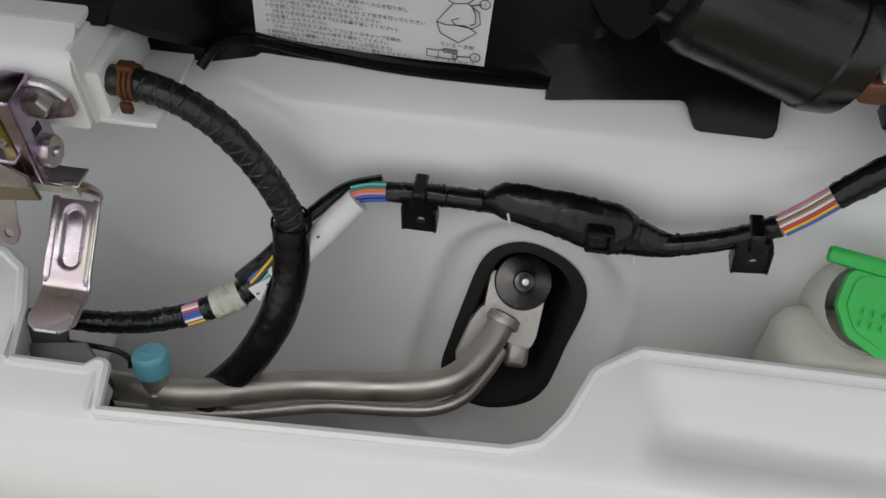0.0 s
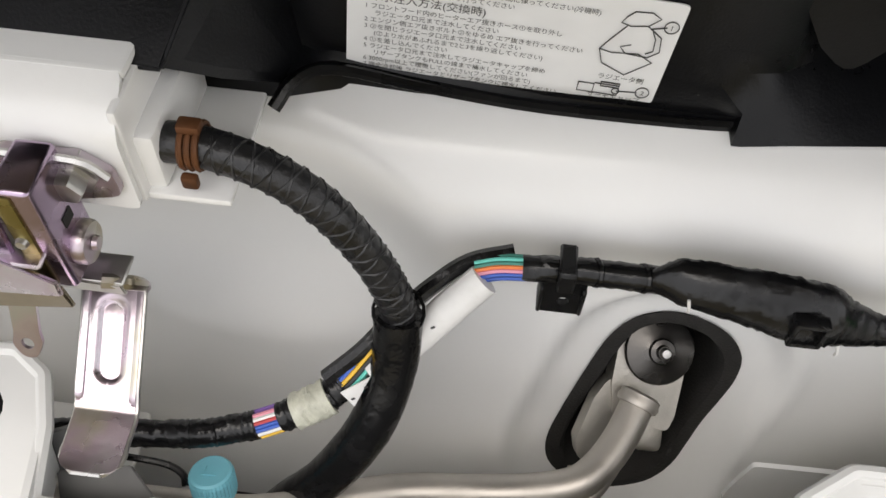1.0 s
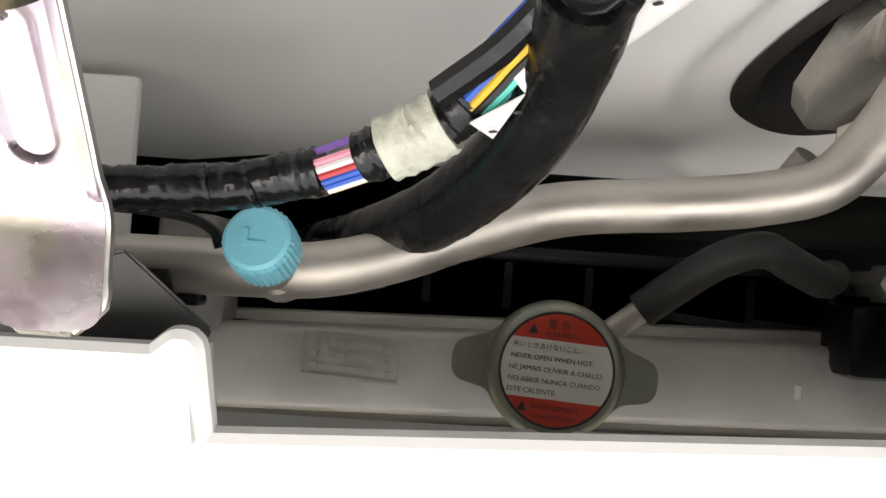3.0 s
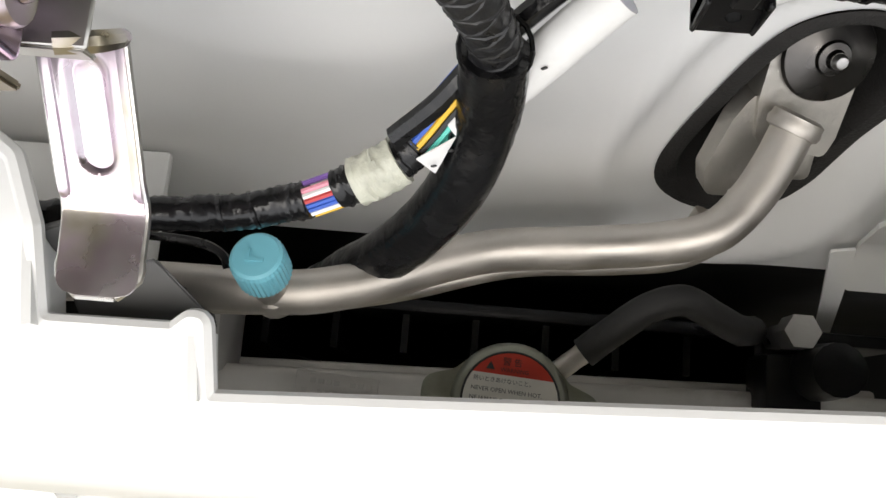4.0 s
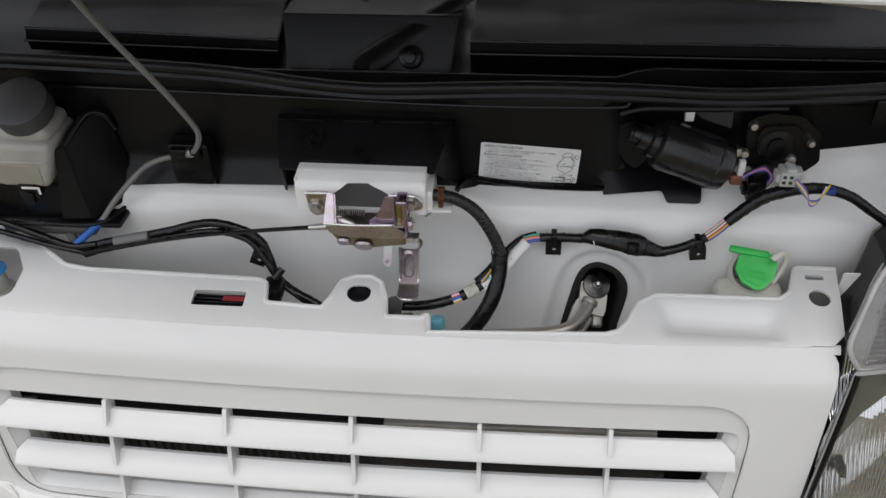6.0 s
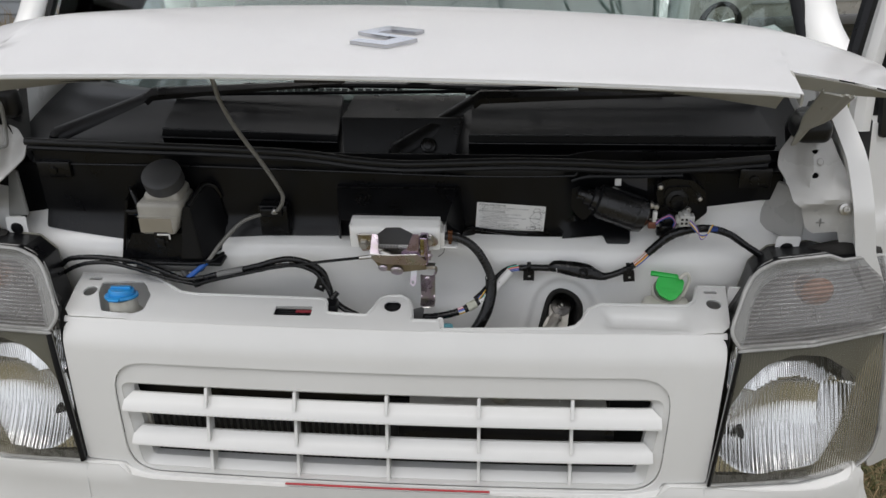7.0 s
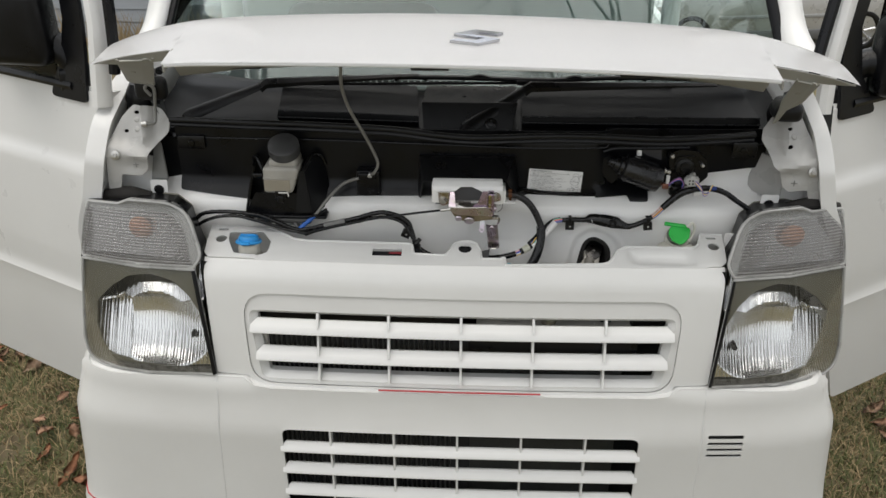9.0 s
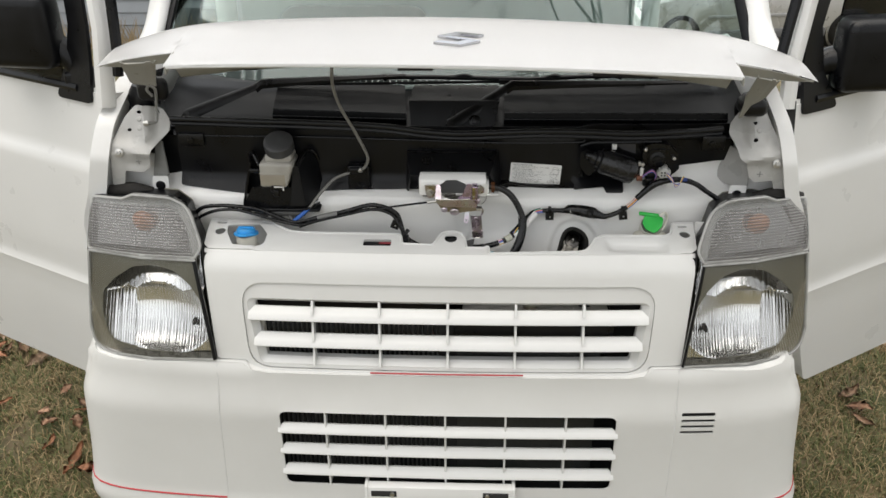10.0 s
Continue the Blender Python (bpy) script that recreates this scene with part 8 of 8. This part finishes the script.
part("tab", sheet(rrect(0.488, 0.512, 0.905, 0.945, 0.003, 3), [oval(0.500, 0.922, 0.005, 0.005, 12)], lambda x, z: (x, 0.095, z), 0.002, 0.006), M_BAY, small)

# ---- around the truck ----
rng = random.Random(7)
# grass blades where the lawn comes near
verts, faces = [], []
for k in range(76000):
    side = rng.choice((-1, 1))
    x, y = side * rng.uniform(0.66, 1.95), rng.uniform(-0.30, 1.75)
    if noise.noise(V(x * 4.1, y * 4.1, 0.3)) < -0.40 + rng.uniform(-0.25, 0.25):
        continue
    h, a, lean = rng.uniform(0.012, 0.040), rng.uniform(0, 6.3), rng.uniform(0.3, 1.9)
    w = rng.uniform(0.0009, 0.0019)
    d, s = V(math.cos(a), math.sin(a), 0), V(-math.sin(a), math.cos(a), 0)
    p = V(x, y, 0)
    n = len(verts)
    verts += [p - s * w, p + s * w, p + d * h * lean * 0.45 + s * w * 0.7 + V(0, 0, h * 0.7), p + d * h * lean * 0.45 - s * w * 0.7 + V(0, 0, h * 0.7), p + d * h * lean + V(0, 0, h * max(0.35, 1.0 - 0.3 * lean))]
    faces += [(n, n + 1, n + 2, n + 3), (n + 3, n + 2, n + 4)]


def blade_mat():
    m = bpy.data.materials.new("grass_blades")
    m.use_nodes = True
    nt = m.node_tree
    b = nt.nodes["Principled BSDF"]
    b.inputs["Roughness"].default_value = 0.7
    g = nt.nodes.new("ShaderNodeNewGeometry")
    r = nt.nodes.new("ShaderNodeValToRGB")
    e = r.color_ramp.elements
    e[0].position, e[0].color = 0.0, (0.060, 0.078, 0.018, 1)
    e[1].position, e[1].color = 1.0, (0.36, 0.26, 0.14, 1)
    k = e.new(0.45)
    k.color = (0.095, 0.105, 0.03, 1)
    k = e.new(0.6)
    k.color = (0.19, 0.14, 0.062, 1)
    nt.links.new(g.outputs["Random Per Island"], r.inputs[0])
    nt.links.new(r.outputs[0], b.inputs["Base Color"])
    return m


grass = bpy.data.meshes.new("grass_blades")
grass.from_pydata(verts, [], faces)
grass.materials.append(blade_mat())
tagged(new("grass_blades", grass), "short brown and green winter grass blades", "grass", kind="stuff")

# fallen leaves
LEAF_COL = [(0.36, 0.16, 0.08), (0.46, 0.27, 0.17), (0.56, 0.40, 0.28), (0.30, 0.18, 0.11)]
leaf_mats = [mat("dry_leaf_" + n, c, 0.7, var=0.25, scale=90, bump=0.3, bscale=250) for n, c in zip(("russet", "tan", "pale", "brown"), LEAF_COL)]
leaf_meshes = []
for k in range(5):
    bm = bmesh.new()
    n = 9
    top, bot = [], []
    L, Wd = rng.uniform(0.035, 0.06), rng.uniform(0.013, 0.024)
    mid = []
    for i in range(n):
        t = i / (n - 1)
        wdt = Wd * math.sin(math.pi * min(1, t * 0.93 + 0.05)) * (1 + 0.35 * math.sin(i * 2.3 + k))
        curl = 0.012 * math.sin(t * 3 + k) + 0.004
        mid.append(bm.verts.new((L * (t - 0.5) * 2, 0, curl)))
        top.append(bm.verts.new((L * (t - 0.5) * 2, wdt, curl + 0.008 * rng.random())))
        bot.append(bm.verts.new((L * (t - 0.5) * 2, -wdt, curl + 0.008 * rng.random())))
    for i in range(n - 1):
        bm.faces.new((mid[i], mid[i + 1], top[i + 1], top[i]))
        bm.faces.new((bot[i], bot[i + 1], mid[i + 1], mid[i]))
    bmesh.ops.solidify(bm, geom=bm.faces[:], thickness=0.0006)
    me = bpy.data.meshes.new("fallen_leaf")
    bm.to_mesh(me)
    bm.free()
    me.polygons.foreach_set("use_smooth", [True] * len(me.polygons))
    me.materials.append(leaf_mats[k % 4])
    leaf_meshes.append(me)
for k in range(110):
    left = rng.random() < 0.72
    x, y = (rng.uniform(-1.75, -0.80), rng.uniform(-0.2, 1.3)) if left else (rng.uniform(0.82, 1.7), rng.uniform(0.0, 1.4))
    ob = new("fallen_leaf", leaf_meshes[k % 5])
    ob.matrix_world = Matrix.Translation((x, y, 0.028)) @ Matrix.Rotation(rng.uniform(0, 6.3), 4, "Z") @ Matrix.Rotation(rng.uniform(-0.4, 0.4), 4, "X") @ Matrix.Scale(rng.uniform(0.6, 1.1), 4)
    tagged(ob, "dry curled brown leaf lying on the grass", "leaf", "fallen leaves")

# silver estate car behind
car = thing("car", "silver estate car parked lower down behind the truck", "car")
M_SILVER = mat("silver_paint", (0.50, 0.50, 0.50), 0.3, metal=0.4, var=0.04, scale=4, bump=0, coat=0.5)
M_TINT = mat("tinted_window", (0.03, 0.035, 0.04), 0.08, var=0.05, bump=0)
CX, CY = -0.83, 0.0
body_side = rounded([(0.0, 0.30), (0.03, 0.60), (0.10, 0.72), (1.05, 0.92), (4.3, 0.98), (4.45, 0.85), (4.5, 0.35), (4.45, 0.24), (0.10, 0.22)], [0.05, 0.06, 0.15, 0.1, 0.1, 0.1, 0.05, 0.05, 0.05], 5)
arches = [oval(0.83, 0.31, 0.36, 0.36, 26), oval(3.55, 0.31, 0.36, 0.36, 26)]


def notch(poly, arch_c, r):
    """A side outline with round wheel arches cut into its lower edge."""
    out = []
    for p in resample(poly, 0.03):
        d = (p - arch_c).length
        out.append(arch_c + (p - arch_c) * (r / d) if d < r else p)
    return out


bs = notch(notch(body_side, V(0.83, 0.31), 0.37), V(3.55, 0.31), 0.37)
part("body", sheet(bs, [], lambda u, z: (CX + u, CY + 0.06 * (abs(z - 0.6) / 0.4) ** 2, z), 1.7, 0.05, 0.12), M_SILVER, car, "silver painted body")
glass_side = rounded([(1.15, 0.93), (1.85, 1.42), (3.7, 1.45), (4.25, 0.98)], 0.06, 4)
part("cabin", sheet(glass_side, [], lambda u, z: (CX + u, CY + 0.10 + 0.22 * (z - 0.93), z), 1.45, 0.1), M_SILVER, car)
for u0, u1, u2, u3 in ((1.32, 1.88, 2.40, 2.42), (2.50, 2.50, 3.25, 3.32)):
    part("window", sheet(rounded([(u0, 0.97), (u1, 1.37), (u2, 1.38), (u3, 0.98)], 0.03, 3), [], lambda u, z: (CX + u, CY + 0.085 + 0.22 * (z - 0.93), z), 0.01, 0.1), M_TINT, car)
part("sill", rbox(CX + 1.25, CX + 3.15, CY - 0.015, CY + 0.05, 0.22, 0.36, 0.02), mat("grey_cladding", (0.11, 0.11, 0.11), 0.6), car, "dark grey sill cladding")
part("rub_strip", rbox(CX + 1.25, CX + 3.10, CY - 0.012, CY + 0.02, 0.55, 0.60, 0.008), mat("silver_strip", (0.30, 0.30, 0.30), 0.4), car)
part("lamp", rbox(CX - 0.005, CX + 0.30, CY - 0.006, CY + 0.10, 0.60, 0.71, 0.02), mat("car_lamp_lens", (0.7, 0.7, 0.68), 0.15, bump=0), car)
part("lamp_marker", rbox(CX + 0.15, CX + 0.29, CY - 0.010, CY + 0.02, 0.615, 0.66, 0.01), M_AMBER, car)
M_RIM = mat("alloy_rim", (0.55, 0.55, 0.56), 0.3, metal=0.8, bump=0)
for u in (0.83, 3.55):
    wheel = part("wheel", bmesh.new(), M_RUBBER, car)
    part("arch_liner", lathe([(0.0, 0.22), (0.37, 0.22), (0.372, 0.02)], axis_pose((CX + u, CY + 0.0, 0.31), (0, 1, 0)), 36), M_DARK, wheel)
    part("tyre", lathe([(0.215, -0.02), (0.235, -0.035), (0.29, -0.035), (0.318, -0.015), (0.322, 0.05), (0.318, 0.15), (0.22, 0.17)], axis_pose((CX + u, CY + 0.03, 0.322), (0, 1, 0)), 36), M_RUBBER, wheel, "black tyre")
    rim = [lathe([(0.222, -0.02), (0.205, -0.015), (0.200, 0.03)], axis_pose((CX + u, CY + 0.03, 0.322), (0, 1, 0)), 36), lathe([(0.0, -0.01), (0.05, -0.008), (0.055, 0.02)], axis_pose((CX + u, CY + 0.03, 0.322), (0, 1, 0)), 20)]
    for k in range(7):
        a = 2 * math.pi * k / 7 + 0.2
        c, s = math.cos(a), math.sin(a)
        rim.append(tube([(CX + u + 0.03 * c, CY + 0.025, 0.322 + 0.03 * s), (CX + u + 0.12 * c, CY + 0.022, 0.322 + 0.12 * s), (CX + u + 0.21 * c, CY + 0.02, 0.322 + 0.21 * s)], [0.020, 0.019, 0.026], 6, 2, flat=0.6))
    part("rim", join(*rim), M_RIM, wheel, "seven-spoke alloy rim")
    part("brake_shadow", lathe([(0.0, 0.05), (0.2, 0.05)], axis_pose((CX + u, CY + 0.03, 0.322), (0, 1, 0)), 24), M_DARK, wheel)

car.matrix_world = Matrix.Translation((3.10, 11.70, -1.82)) @ Matrix.Rotation(radians(9), 4, "Z")

# grey clapboard house with brush before it
house = thing("house", "grey clapboard house wall behind dry brush", "house")
M_SIDING = mat("grey_clapboard", (0.30, 0.32, 0.34), 0.7, var=0.06, scale=5, bump=0.1)
part("wall", rbox(-9.0, -0.6, 6.9, 7.1, -0.7, 3.2, 0.0), M_SIDING, house)
for k in range(31):
    part("board", moved(rbox(-9.0, -0.6, -0.012, 0.012, 0.0, 0.125, 0.002, 1), pose(0, 6.885, -0.60 + 0.12 * k, -5)), M_SIDING, house)
win = part("window", join(rbox(-4.3, -3.2, 6.82, 6.9, 1.2, 1.28, 0.01), rbox(-4.3, -4.22, 6.82, 6.9, 1.2, 2.4, 0.01), rbox(-3.28, -3.2, 6.82, 6.9, 1.2, 2.4, 0.01), rbox(-4.3, -3.2, 6.82, 6.9, 2.32, 2.4, 0.01)), mat("white_frame", (0.7, 0.7, 0.68), 0.5), house, "white window frame")
part("pane", rbox(-4.25, -3.25, 6.86, 6.87, 1.25, 2.35, 0.0), M_TINT, win)
vent = part("foundation_vent", rbox(-2.95, -2.45, 6.80, 6.88, -0.45, -0.07, 0.01), mat("dark_vent", (0.07, 0.08, 0.085), 0.6), house, "dark louvred vent")
brush = bmesh.new()
for k in range(1500):
    x, y = rng.uniform(-8, -0.9), rng.uniform(6.2, 6.75)
    h = rng.uniform(0.08, 0.42)
    a = rng.uniform(-0.5, 0.5)
    g = ground_z(x, y)
    p, q = V(x, y, g), V(x + a * h, y + rng.uniform(-0.3, 0.2) * h, g + h)
    w = rng.uniform(0.004, 0.010)
    v = [brush.verts.new(c) for c in (p + V(-w, 0, 0), p + V(w, 0, 0), q)]
    brush.faces.new(v)
tagged(part("dry_brush", brush, mat("dry_stems", (0.30, 0.22, 0.12), 0.8, var=0.3, scale=4), None, smooth=0), "dry tan brush along the house wall", "brush", kind="stuff")

# bare trees: one stands over the truck's front, others far behind
M_BARK = mat("grey_bark", (0.10, 0.085, 0.07), 0.9, var=0.3, scale=12, bump=0.6, bscale=40)


def bare_tree(seed, base, height, r0, lean, depth=5, label="bare winter tree with a fork of thin limbs"):
    t = thing("tree", label, "tree", "bare trees")
    rg = random.Random(seed)
    trunk, limbs = [], []

    def grow(p, d, r, length, level):
        pts = [p]
        q, e = p.copy(), d.copy()
        for i in range(4):
            e = (e + V(rg.uniform(-0.25, 0.25), rg.uniform(-0.25, 0.25), rg.uniform(-0.08, 0.16))).normalized()
            q = q + e * length / 4
            pts.append(q.copy())
        (trunk if level == 0 else limbs).append(tube(pts, [r, r * 0.9, r * 0.8, r * 0.7, r * 0.6], 7 if level < 2 else 4, 2 if level < 2 else 1, cap=False))
        if level >= depth:
            return
        for i in range(3 if level < 4 else 2):
            f = rg.uniform(0.45, 1.0)
            a = pts[min(4, int(f * 4))]
            side = V(rg.uniform(-1, 1), rg.uniform(-1, 1), rg.uniform(-0.1, 0.7)).normalized()
            grow(a, (e * 0.65 + side * 0.8).normalized(), r * 0.52, length * rg.uniform(0.6, 0.8), level + 1)

    grow(Vector(base), Vector(lean).normalized(), r0, height, 0)
    part("trunk", join(*trunk), M_BARK, t)
    part("branch_crown", join_many(limbs), M_BARK, t)
    return t


def join_many(bms):
    verts, faces = [], []
    for b in bms:
        b.verts.index_update()
        k = len(verts)
        verts += [v.co[:] for v in b.verts]
        faces += [[k + v.index for v in f.verts] for f in b.faces]
        b.free()
    me = bpy.data.meshes.new("tmp")
    me.from_pydata(verts, [], faces)
    out = bmesh.new()
    out.from_mesh(me)
    bpy.data.meshes.remove(me)
    return out


bare_tree(3, (2.9, -4.6, 0), 3.6, 0.11, (-0.22, 0.15, 1))
bare_tree(11, (1.6, -7.2, 0), 4.2, 0.13, (-0.05, 0.2, 1))
bare_tree(21, (3.5, -3.4, 0), 3.3, 0.085, (-0.22, 0.16, 1), 6)
bare_tree(33, (4.6, -2.4, 0), 3.0, 0.07, (-0.30, 0.02, 1), 6)
bare_tree(5, (5.5, 16.0, -1.82), 3.0, 0.16, (0, 0, 1), 4)
bare_tree(8, (1.2, 17.5, -1.82), 2.6, 0.12, (0.1, 0, 1), 4)
bare_tree(14, (-5.8, 6.0, -0.4), 2.2, 0.10, (0.1, 0, 1), 4)
